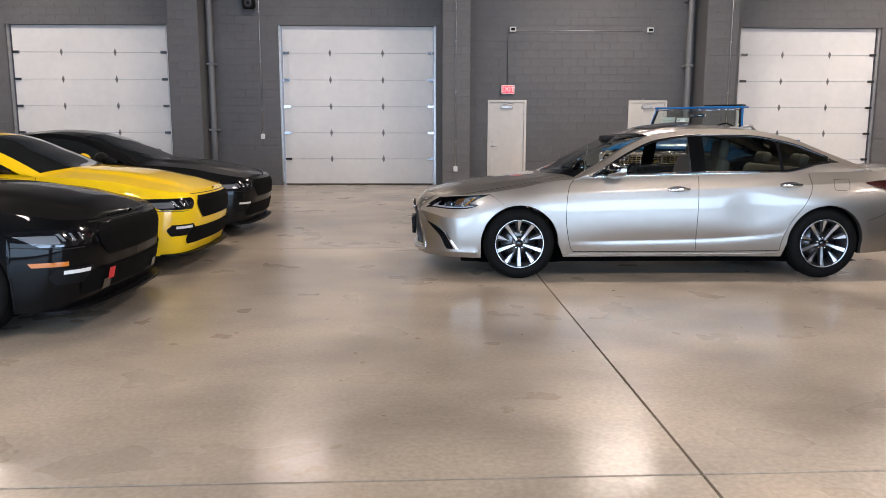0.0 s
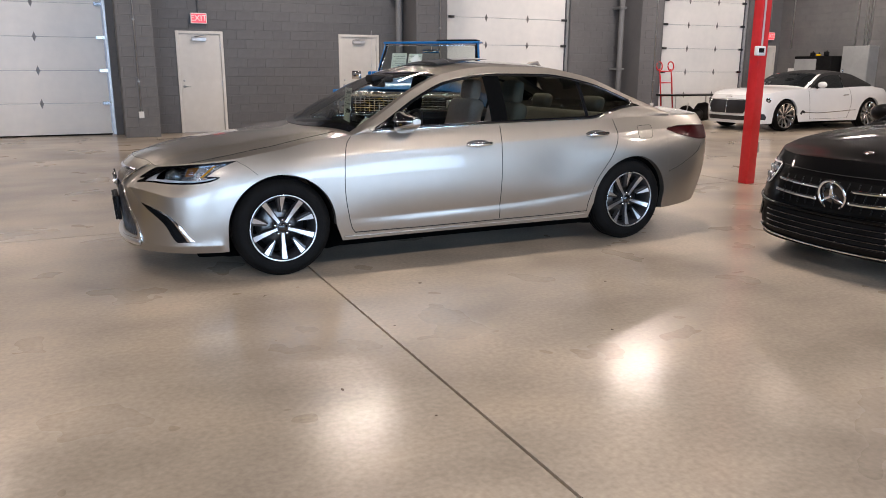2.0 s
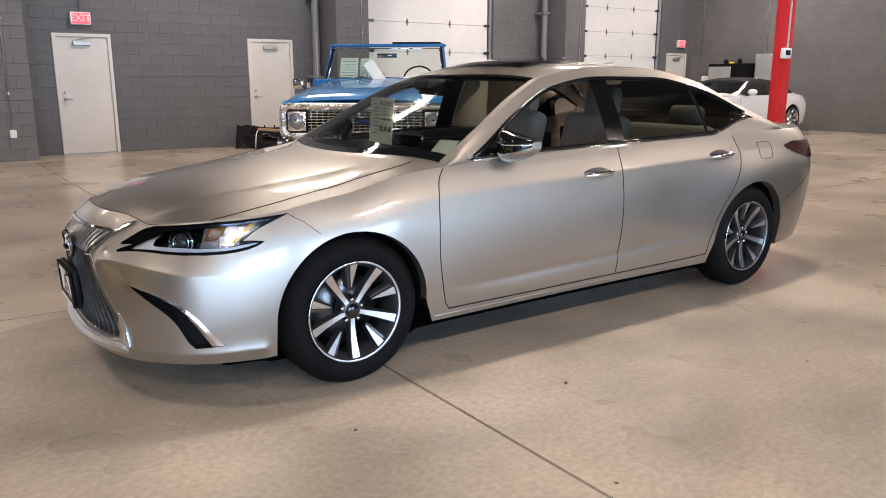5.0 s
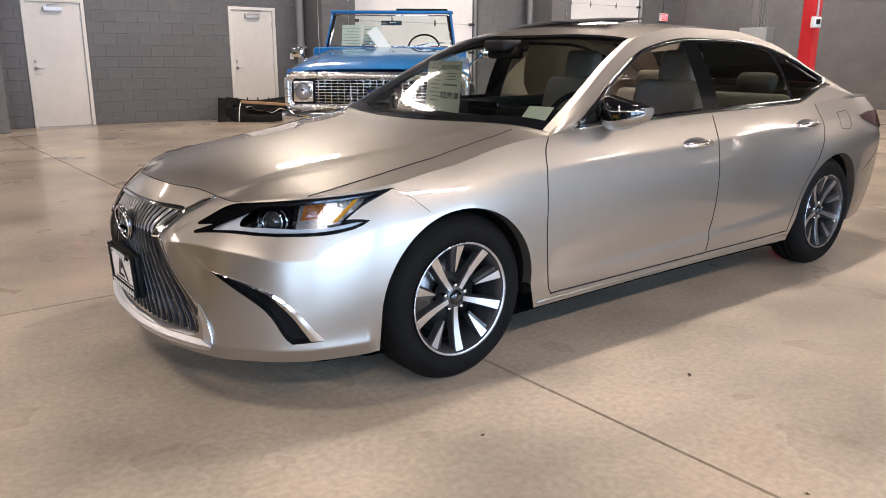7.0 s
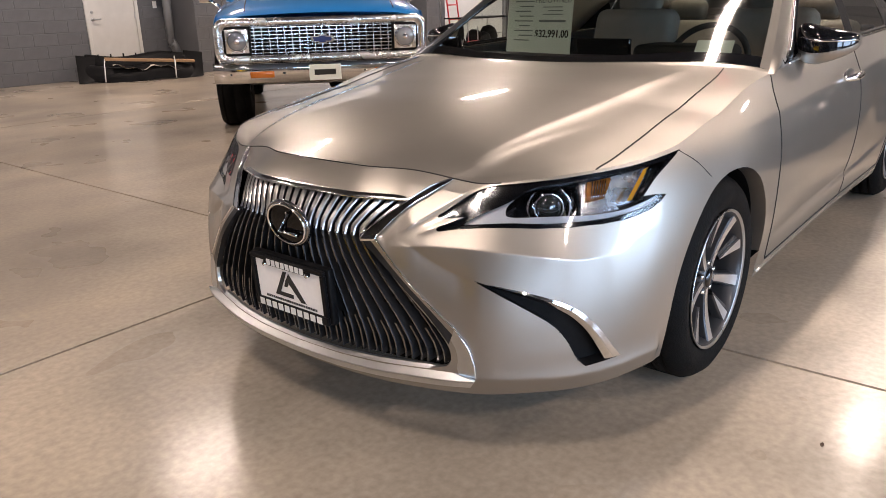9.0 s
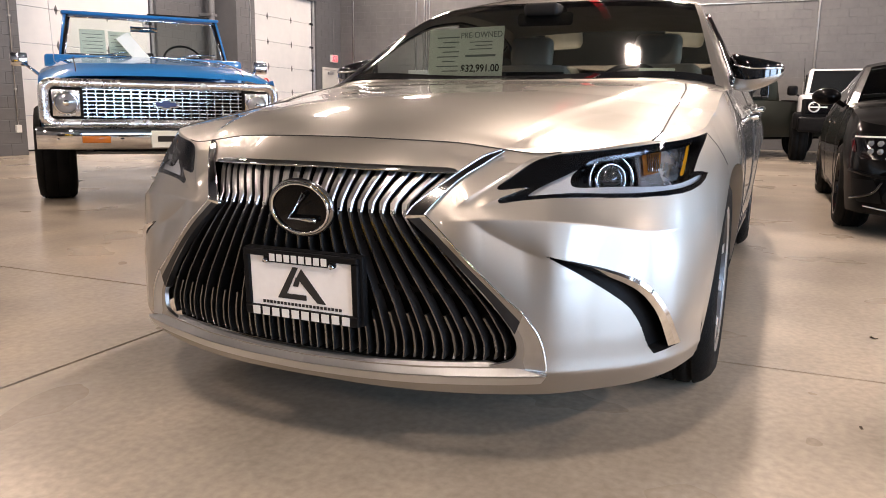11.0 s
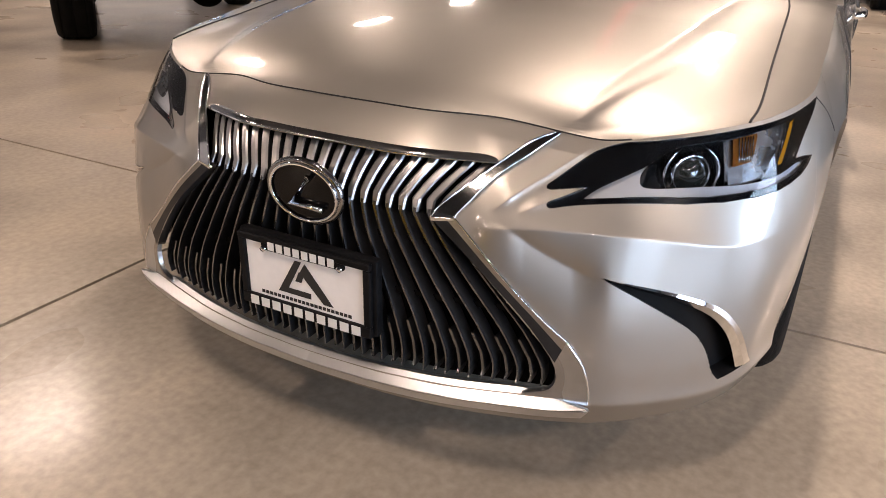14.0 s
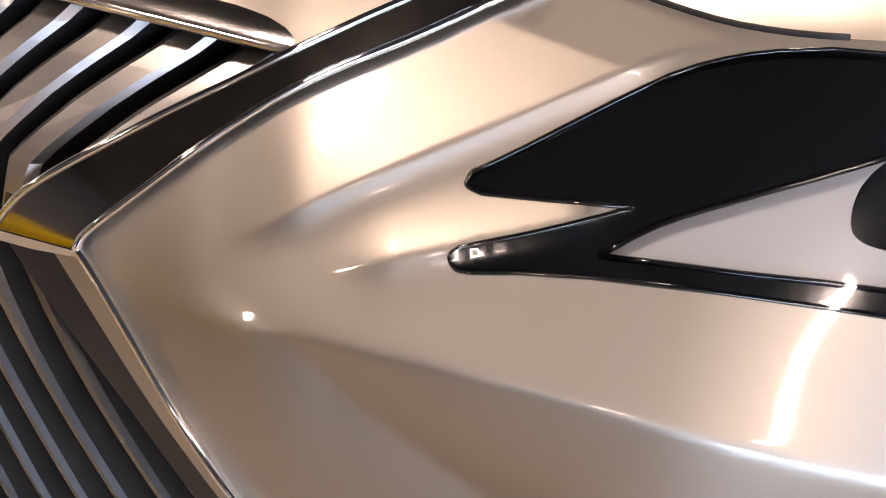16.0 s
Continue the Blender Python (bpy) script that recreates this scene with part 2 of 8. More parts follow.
PAPER = varied(material("white_paper", (0.75, 0.78, 0.74), 0.7), (0.80, 0.85, 0.78), (0.87, 0.90, 0.84), 6.0, 3)
INK = material("black_ink", (0.02, 0.02, 0.02), 0.6)
GREY_INK = material("grey_ink", (0.22, 0.25, 0.24), 0.6)
BLACK_PLASTIC = varied(material("black_plastic", (0.006, 0.006, 0.0065), 0.5, spec=0.12), (0.004, 0.004, 0.0045), (0.009, 0.009, 0.0095), 12.0, 4, (0.42, 0.56))
GLOSS_BLACK = material("gloss_black", (0.006, 0.006, 0.007), 0.06, coat=0.6)
PILLAR_BLACK = material("pillar_black", (0.004, 0.004, 0.004), 0.12, spec=0.2)
# near-black colour that stands in for the shade deep inside grille openings
GRILLE_SHADE = material("grille_depth_shade", (0.004, 0.004, 0.004), 0.8, spec=0.08)
CHROME = varied(material("chrome", (0.8, 0.8, 0.8), 0.06, 1.0), (0.74, 0.74, 0.75), (0.86, 0.86, 0.86), 4.0, 3, (0.04, 0.09))
DARK_CHROME = varied(material("dark_chrome", (0.28, 0.28, 0.29), 0.16, 1.0), (0.22, 0.22, 0.23), (0.33, 0.33, 0.34), 5.0, 3, (0.12, 0.22))
SATIN_METAL = varied(material("machined_alloy", (0.56, 0.57, 0.58), 0.3, 1.0), (0.5, 0.51, 0.52), (0.62, 0.63, 0.64), 6.0, 3, (0.26, 0.36))
GUNMETAL = material("gunmetal_paint", (0.055, 0.055, 0.058), 0.38, 0.6, 0.3)
RUBBER = varied(material("tyre_rubber", (0.012, 0.012, 0.012), 0.75, spec=0.08), (0.004, 0.004, 0.004), (0.009, 0.0088, 0.0085), 9.0, 5, (0.5, 0.72), 0.3, 160.0)
UNDER = material("underbody_black", (0.004, 0.004, 0.004), 0.9, spec=0.1)
LENS = material("lamp_lens", (0.95, 0.97, 1.0), 0.02, trans=1.0, ior=1.12, coat=1.0)
AMBER = material("amber_lens", (0.52, 0.15, 0.015), 0.2, coat=0.6)
TAIL_RED = material("tail_lamp_red", (0.035, 0.0015, 0.002), 0.15, spec=0.3, coat=0.4)
TAN_LEATHER = varied(material("beige_leather", (0.42, 0.32, 0.24), 0.5), (0.30, 0.245, 0.195), (0.40, 0.33, 0.27), 6.0, 5, (0.42, 0.58), 0.2, 180.0)
CABIN_BLACK = material("cabin_black", (0.011, 0.0105, 0.0105), 0.65, spec=0.25)
CABIN_TAN = varied(material("cabin_tan", (0.24, 0.225, 0.205), 0.6), (0.21, 0.195, 0.175), (0.27, 0.25, 0.23), 14.0, 4)
SALOON_PAINT = car_paint("champagne_silver_paint", (0.372, 0.344, 0.308), 0.94, 0.425, 0.012, coat=1.0, coat_ior=1.48)
SALOON_PAINT.node_tree.nodes["Principled BSDF"].inputs["Coat Roughness"].default_value = 0.05
LAMP_GLOW = material("lamp_glow", (1, 1, 1), 0.5, emit=(1.0, 0.9, 0.78), power=8.0)
EXIT_RED = material("exit_sign_red", (0.7, 0.03, 0.04), 0.4, emit=(1.0, 0.06, 0.08), power=1.6)


def tinted(name, colour, rough=0.0, mixed=0.5, spec_rough=0.02):
    """Thin window glass: lets a share of the light straight through and mirrors at the surface."""
    mat = bpy.data.materials.new(name)
    mat.use_nodes = True
    nt = mat.node_tree
    nt.nodes.clear()
    out, tr, gl, mx, fr = (nt.nodes.new(k) for k in ("ShaderNodeOutputMaterial", "ShaderNodeBsdfTransparent", "ShaderNodeBsdfGlossy", "ShaderNodeMixShader", "ShaderNodeFresnel"))
    tr.inputs[0].default_value = (*colour, 1)
    gl.inputs["Roughness"].default_value = spec_rough
    fr.inputs[0].default_value = mixed
    nt.links.new(fr.outputs[0], mx.inputs[0])
    nt.links.new(tr.outputs[0], mx.inputs[1])
    nt.links.new(gl.outputs[0], mx.inputs[2])
    nt.links.new(mx.outputs[0], out.inputs[0])
    return mat


SCREEN_GLASS = tinted("windscreen_glass", (0.74, 0.81, 0.77), mixed=1.47, spec_rough=0.06)
SIDE_GLASS = tinted("tinted_side_glass", (0.34, 0.385, 0.375), mixed=1.5)
DARK_GLASS = material("dark_car_glass", (0.012, 0.014, 0.015), 0.02, coat=0.5)
LAMP_COVER = tinted("headlamp_cover", (0.93, 0.95, 0.97), mixed=1.45)

# ---- the hall ----
NORTH, EAST, WEST, TOP = 11.67, 18.5, -14.0, 6.6


def structure(name, me, label, category):
    return tagged(put(name, me), label, category, "", "structure")


def wall_with_holes(name, u0, u1, z0, z1, depth0, depth1, holes, axis, mat, label):
    """A thick wall along x (axis 'x') or y, with rectangular holes (ua, ub, za, zb) through it."""
    us = sorted({u0, u1, *[h[0] for h in holes], *[h[1] for h in holes]})
    zs = sorted({z0, z1, *[h[2] for h in holes], *[h[3] for h in holes]})
    bm = bmesh.new()
    for a, b in zip(us, us[1:]):
        for c, d in zip(zs, zs[1:]):
            if any(h[0] <= a and b <= h[1] and h[2] <= c and d <= h[3] for h in holes):
                continue
            p = box_bm(a, depth0, c, b, depth1, d) if axis == "x" else box_bm(depth0, a, c, depth1, b, d)
            me = bpy.data.meshes.new("t")
            p.to_mesh(me)
            p.free()
            bm.from_mesh(me)
            bpy.data.meshes.remove(me)
    bmesh.ops.remove_doubles(bm, verts=bm.verts, dist=0.0005)
    seen, dead = {}, []
    for f in bm.faces:
        key = tuple(round(c, 3) for c in f.calc_center_median())
        if key in seen:
            dead += [f, seen[key]]
        seen[key] = f
    bmesh.ops.delete(bm, geom=list(set(dead)), context="FACES_ONLY")
    return structure(name, bm_mesh(name, bm, mat), label, "wall")


# floor in slabs with sawn joints
bm = bmesh.new()
JX, JY = [-18.2, -12.0, -5.9, 0.20, 6.3, 12.4, 19.0], [-15.0, -11.0, -5.0, 1.055, 7.1, 12.9]
G = 0.0075
TILT = 0.025
for a, b in zip(JX, JX[1:]):
    for c, d in zip(JY, JY[1:]):
        s = 0.012
        corner = lambda x, y, gx, gy: (x + gx - s * y * 0.7, y + gy + TILT * (x + 1.2), 0)
        f = bm.faces.new([bm.verts.new(v) for v in (corner(a, c, G, G), corner(b, c, -G, G), corner(b, d, -G, -G), corner(a, d, G, -G))])
ret = bmesh.ops.extrude_face_region(bm, geom=list(bm.faces))
bmesh.ops.translate(bm, vec=(0, 0, -0.03), verts=[v for v in ret["geom"] if isinstance(v, bmesh.types.BMVert)])
bmesh.ops.recalc_face_normals(bm, faces=bm.faces)
structure("floor", bm_mesh("floor", bm, CONCRETE), "polished warm grey concrete floor with sawn joints", "floor")
structure("joint_bed", bm_mesh("joint_bed", box_bm(-18.5, -14.2, -0.08, 19.2, 12.6, -0.020), UNDER), "dark bottom of the floor joints", "floor")

DOOR_BAYS = [(-11.27, -7.3), (-4.55, -0.6), (7.12, 10.75), (13.9, 17.15)]
DOOR_TOP = 3.98
wall_with_holes("wall_north", WEST, EAST, 0, TOP, NORTH, NORTH + 0.3, [(a, b, 0, DOOR_TOP) for a, b in DOOR_BAYS] + [(0.72, 1.71, 0, 2.16), (4.33, 5.32, 0, 2.16), (17.42, 18.36, 0, 2.12)], "x", BLOCK, "grey painted concrete block wall with door openings")
wall_with_holes("wall_east", SOUTH, NORTH, 0, TOP, EAST, EAST + 0.3, [], "y", BLOCK_LIGHT, "lighter grey painted block wall")
wall_with_holes("wall_west", SOUTH, NORTH, 0, TOP, WEST - 0.3, WEST, [], "y", BLOCK, "grey painted block wall")
WINDOWS = [(wx - 2.7, wx + 2.7, 0.35, 3.55) for wx in FRONT_WINDOWS]
wall_with_holes("wall_south", WEST, EAST, 0, TOP, SOUTH - 0.3, SOUTH, WINDOWS, "x", BLOCK, "grey block wall with wide shop windows")
structure("ceiling", bm_mesh("ceiling", box_bm(WEST - 0.3, SOUTH - 0.3, TOP, EAST + 0.3, NORTH + 0.3, TOP + 0.2), CEILING), "dark steel deck ceiling", "ceiling")
for px0, px1 in ((-7.0, -6.28), (-0.45, 0.22), (5.95, 6.72), (12.45, 13.15), (-12.9, -12.2)):
    structure("pier", bm_mesh("pier", box_bm(px0, 10.85, 0, px1, NORTH - 0.003, TOP), BLOCK_LIGHT if px0 > -1 and px0 < 1 else BLOCK), "grey painted block pier standing out from the wall", "pier")
SKY_CARD = material("bright_day_backdrop", (0.8, 0.88, 1.0), 0.9, emit=(0.78, 0.89, 1.0), power=1.4)
structure("backdrop", bm_mesh("backdrop", box_bm(-22, SOUTH - 6.2, -1, 26, SOUTH - 6.0, 9), SKY_CARD), "bright daylight outside the shop windows", "backdrop")

HINGE = varied(material("zinc_hinge", (0.2, 0.2, 0.2), 0.45, 0.8), (0.13, 0.13, 0.135), (0.24, 0.24, 0.24), 8.0, 4, (0.38, 0.55))


def garage_door(a, b, top, panels):
    ob = thing("garage_door", "white sectional overhead garage door, closed, in the block wall", "garage door", pose((a + b) / 2, NORTH + 0.14, 0), "overhead doors")
    w, h = (b - a) / 2 - 0.02, top / panels
    for k in range(panels):
        bm = box_bm(-w + 0.06, 0, k * h + 0.004, w - 0.06, 0.05, (k + 1) * h - 0.004, 0.006)
        put("panel", bm_mesh("panel", bm, DOOR_WHITE), ob)
        for fx in (-0.36, 0.32):
            if k < panels - 1:
                z = (k + 1) * h
                hx = w * fx
                leaf = [(hx, -0.006, z - 0.10), (hx + 0.022, -0.006, z - 0.045), (hx + 0.035, -0.006, z), (hx + 0.022, -0.006, z + 0.045), (hx, -0.006, z + 0.10), (hx - 0.022, -0.006, z + 0.045), (hx - 0.035, -0.006, z), (hx - 0.022, -0.006, z - 0.045)]
                bm = bmesh.new()
                f = bm.faces.new([bm.verts.new(p) for p in leaf])
                ext = bmesh.ops.extrude_face_region(bm, geom=[f])
                bmesh.ops.translate(bm, vec=(0, 0.005, 0), verts=[v for v in ext["geom"] if isinstance(v, bmesh.types.BMVert)])
                bmesh.ops.recalc_face_normals(bm, faces=bm.faces)
                hinge = put("hinge", bm_mesh("hinge", bm, HINGE), ob)
                put("hinge_pin", tube("hinge_pin", [(hx - 0.04, -0.014, z), (hx + 0.04, -0.014, z)], 0.010, HINGE, 6), hinge)
    for s in (-1, 1):
        box("track", s * w - 0.03, -0.07, 0.02, s * w + 0.03, -0.005, top + 0.3, STEEL, ob, 0.004)
        for k in range(1, panels):
            box("roller_bracket", s * (w - 0.13) - 0.06, -0.05, k * h - 0.03, s * (w - 0.13) + 0.1, -0.004, k * h + 0.03, DARK_CHROME, ob)
    box("bottom_seal", -w + 0.06, -0.01, 0.0, w - 0.06, 0.055, 0.03, BLACK_PLASTIC, ob)
    return ob


for (a, b), n in zip(DOOR_BAYS, (6, 6, 6, 6)):
    garage_door(a, b, DOOR_TOP, n)


def steel_door(name, a, b, top, closer=True):
    ob = thing(name, "cream painted steel door with frame, closed, in the block wall", "door", pose((a + b) / 2, NORTH - 0.02, 0), "", "structure")
    w = (b - a) / 2
    for s in (-1, 1):
        box("frame_side", s * w - 0.03 * (1 + s), 0, 0, s * w + 0.03 * (1 - s), 0.12, top, CREAM, ob, 0.005)
    box("frame_head", -w, 0.002, top - 0.06, w, 0.12, top + 0.002, CREAM, ob, 0.005)
    box("leaf", -w + 0.064, 0.03, 0.012, w - 0.064, 0.075, top - 0.064, CREAM, ob, 0.003)
    box("closer_body", -0.16, -0.03, top - 0.21, 0.14, 0.028, top - 0.13, STEEL, ob, 0.008)
    put("closer_arm", tube("closer_arm", [(-0.1, -0.02, top - 0.12), (0.12, -0.06, top - 0.08), (0.2, 0.0, top - 0.05)], 0.009, STEEL, 6), ob)
    h = put("door_handle", tube("door_handle", [(-w + 0.13, 0.03, 1.0), (-w + 0.13, -0.03, 1.0), (-w + 0.25, -0.035, 1.0)], 0.012, STEEL, 8), ob)
    put("handle_rose", lathe("handle_rose", [(0.0, 0.012), (0.032, 0.012), (0.034, 0.028)], 16, STEEL), ob, "", pose(-w + 0.13, 0, 1.0))
    put("lock", lathe("lock", [(0.0, 0.010), (0.022, 0.010), (0.024, 0.028)], 16, STEEL), ob, "", pose(-w + 0.13, 0, 1.12))
    for hz in (0.25, 1.05, 1.85):
        box("hinge", w - 0.075, 0.012, hz - 0.06, w - 0.05, 0.03, hz + 0.06, STEEL, ob)
    return ob


steel_door("door_1", 0.72, 1.71, 2.16)
steel_door("door_2", 4.33, 5.32, 2.16)
steel_door("door_3", 17.42, 18.36, 2.12)


def exit_sign(x, z):
    ob = thing("exit_sign", "red lit exit sign on the block wall above a door", "exit sign", pose(x, NORTH - 0.03, z), "exit signs")
    box("housing", -0.17, -0.05, -0.11, 0.17, 0.026, 0.11, WHITE_PLASTIC, ob, 0.01)
    box("face", -0.15, -0.054, -0.09, 0.15, -0.05, 0.09, EXIT_RED, ob)
    text_mesh("lettering", "EXIT", 0.17, WHITE_PLASTIC, pose(0, -0.056, 0, 90), ob, 0.002)
    put("conduit", tube("conduit", [(0.0, 0, 0.11), (0.0, 0, 1.2)], 0.012, PIPE_GREY, 6), ob)


exit_sign(1.22, 2.42)
exit_sign(18.02, 2.40)


def drain_pipe(x, y=11.35, foot=True):
    ob = thing("drain_pipe", "grey painted downpipe on the block wall", "pipe", pose(x, y, 0), "downpipes")
    path = [(0, 0, TOP), (0, 0, 1.0), (0, 0.0, 0.62), (0.1, 0.02, 0.4), (0.22, 0.2, 0.3)]
    put("pipe", tube("pipe", spline(path, 14), 0.075, PIPE_GREY, 14), ob)
    for z in (1.4, 3.0, 4.6):
        box("pipe_clamp", -0.1, -0.085, z - 0.03, 0.1, 0.3, z + 0.03, PIPE_GREY, ob, 0.006)


for x in (-6.15, 5.72, 12.18):
    drain_pipe(x)


def conduit(x, y, z0, z1, dy=-1, boxed=True, name="conduit"):
    ob = thing(name, "thin grey electrical conduit with a white outlet box on the wall", "conduit", pose(x, y, 0), "wall conduits")
    put("tube", tube("tube", [(0, 0, z1), (0, 0, z0)], 0.011, STEEL, 6), ob)
    box("outlet_box", -0.05, -0.03, z0 - 0.13, 0.05, 0.012, z0, WHITE_PLASTIC, ob, 0.006)
    for z in np.arange(z0 + 0.6, z1, 1.2):
        box("strap", -0.025, -0.014, z - 0.012, 0.025, 0.012, z + 0.012, STEEL, ob)


conduit(-0.13, 10.835, 0.52, TOP)
conduit(6.55, 10.835, 0.52, TOP)
conduit(12.95, 10.835, 0.5, TOP)
conduit(-5.0, NORTH - 0.015, 1.3, TOP)

# emergency heads joined by a wire high on the wall
for x in (1.33, 4.8):
    ob = thing("wall_sensor", "small white sensor box high on the block wall", "sensor", pose(x, NORTH - 0.04, 3.9), "wall sensors")
    box("housing", -0.08, -0.04, -0.06, 0.08, 0.036, 0.06, WHITE_PLASTIC, ob, 0.012)
    box("lens", -0.05, -0.046, -0.03, 0.05, -0.04, 0.03, GLOSS_BLACK, ob)
ob = thing("wall_wire", "thin grey wire tube between two wall sensors", "conduit", pose(0, NORTH - 0.014, 3.88))
put("tube", tube("tube", [(1.42, 0, 0), (4.7, 0, 0)], 0.01, STEEL, 6), ob)

# red steel column with thermostat
ob = thing("steel_column", "glossy red painted square steel column on the floor", "column", pose(6.28, 1.07, 0))
box("shaft", -0.07, -0.07, 0, 0.07, 0.07, TOP, RED_PAINT, ob, 0.012, 2)
box("outlet_box", 0.071, -0.05, 0.38, 0.115, 0.05, 0.52, STEEL, ob, 0.006)
put("wire_tube", tube("wire_tube", [(-0.045, -0.082, 1.66), (-0.045, -0.082, TOP)], 0.011, WHITE_PLASTIC, 6), ob)
th = thing("thermostat", "white wall thermostat with a small screen on the red column", "thermostat", pose(6.20, 0.985, 1.6))
box("housing", -0.075, -0.03, -0.055, 0.075, 0.015, 0.055, WHITE_PLASTIC, th, 0.012, 2)
box("screen", -0.04, -0.034, -0.02, 0.04, -0.03, 0.03, BLACK_PLASTIC, th)

for lx, ly in LAMP_ROWS:
    ob = thing("ceiling_lamp", "white panel high-bay ceiling lamp, lit, hanging on wires", "ceiling lamp", pose(lx, ly, LAMP_Z), "high-bay lamps")
    box("housing", -0.80, -0.19, 0.0, 0.80, 0.19, 0.08, WHITE_PLASTIC, ob, 0.012)
    box("diffuser", -0.75, -0.15, -0.012, 0.75, 0.15, -0.002, LAMP_GLOW, ob)
    for s in (-0.5, 0.5):
        put("wire", tube("wire", [(s, 0, 0.08), (s, 0, TOP - LAMP_Z)], 0.004, STEEL, 4), ob)

# ---- cars: shared parts ----
def contour_shell(rows, pt=2.0, pb=2.0):
    """Body side wrapped round the plan outline. Rows from the middle of the nose round the left side to the middle of the
    tail: x, y, bottom, widest height, top, inset at the bottom, inset at the top."""
    rows = np.array(rows, float)
    s = np.r_[0, np.cumsum(np.hypot(*np.diff(rows[:, :2], axis=0).T))]
    dense = spline(rows[:, :2], 400)
    ds = np.interp(np.linspace(0, len(rows) - 1, 400), np.arange(len(rows)), s)
    tx, ty = np.gradient(dense[:, 0], ds), np.gradient(dense[:, 1], ds)
    tn = np.hypot(tx, ty)
    fn = [curve_fn(s, rows[:, k]) for k in range(2, 7)]

    def at(u, z):
        u, z = np.broadcast_arrays(np.asarray(u, float), np.asarray(z, float))
        x, y = np.interp(u, ds, dense[:, 0]), np.interp(u, ds, dense[:, 1])
        nx, ny = -np.interp(u, ds, ty / tn), np.interp(u, ds, tx / tn)
        zb, zm, zt, ib, it = (f(u) for f in fn)
        up = np.clip((z - zm) / np.maximum(zt - zm, 1e-4), 0, None) ** pt * it
        dn = np.clip((zm - z) / np.maximum(zm - zb, 1e-4), 0, None) ** pb * ib
        d = up + dn
        return np.stack([x + nx * d, y + ny * d, z + 0 * x], -1)

    u_of_x = lambda x: np.interp(x, dense[:, 0], ds)
    return dict(at=at, length=s[-1], zb=fn[0], zt=fn[2], u=u_of_x, outline=lambda u: (np.interp(u, ds, dense[:, 0]), np.interp(u, ds, dense[:, 1])))


def columns(shell, wheels, n, R, extra=()):
    """Column positions along the outline: even steps, denser round the wheel arches."""
    us = list(np.linspace(0, shell["length"], n)) + list(extra)
    for xw, r in wheels:
        us += [float(shell["u"](xw + r * math.cos(a))) for a in np.linspace(0, math.pi, 25)]
    us = np.array(sorted(us))
    return us[np.r_[True, np.diff(us) > 0.002]]


def arch_bottom(shell, us, wheels, zw):
    x, y = shell["outline"](us)
    zb = shell["zb"](us).copy()
    for xw, r in wheels:
        h = r * r - (x - xw) ** 2
        zb = np.where(h > 0, np.maximum(zb, zw + np.sqrt(np.maximum(h, 0))), zb)
    return zb


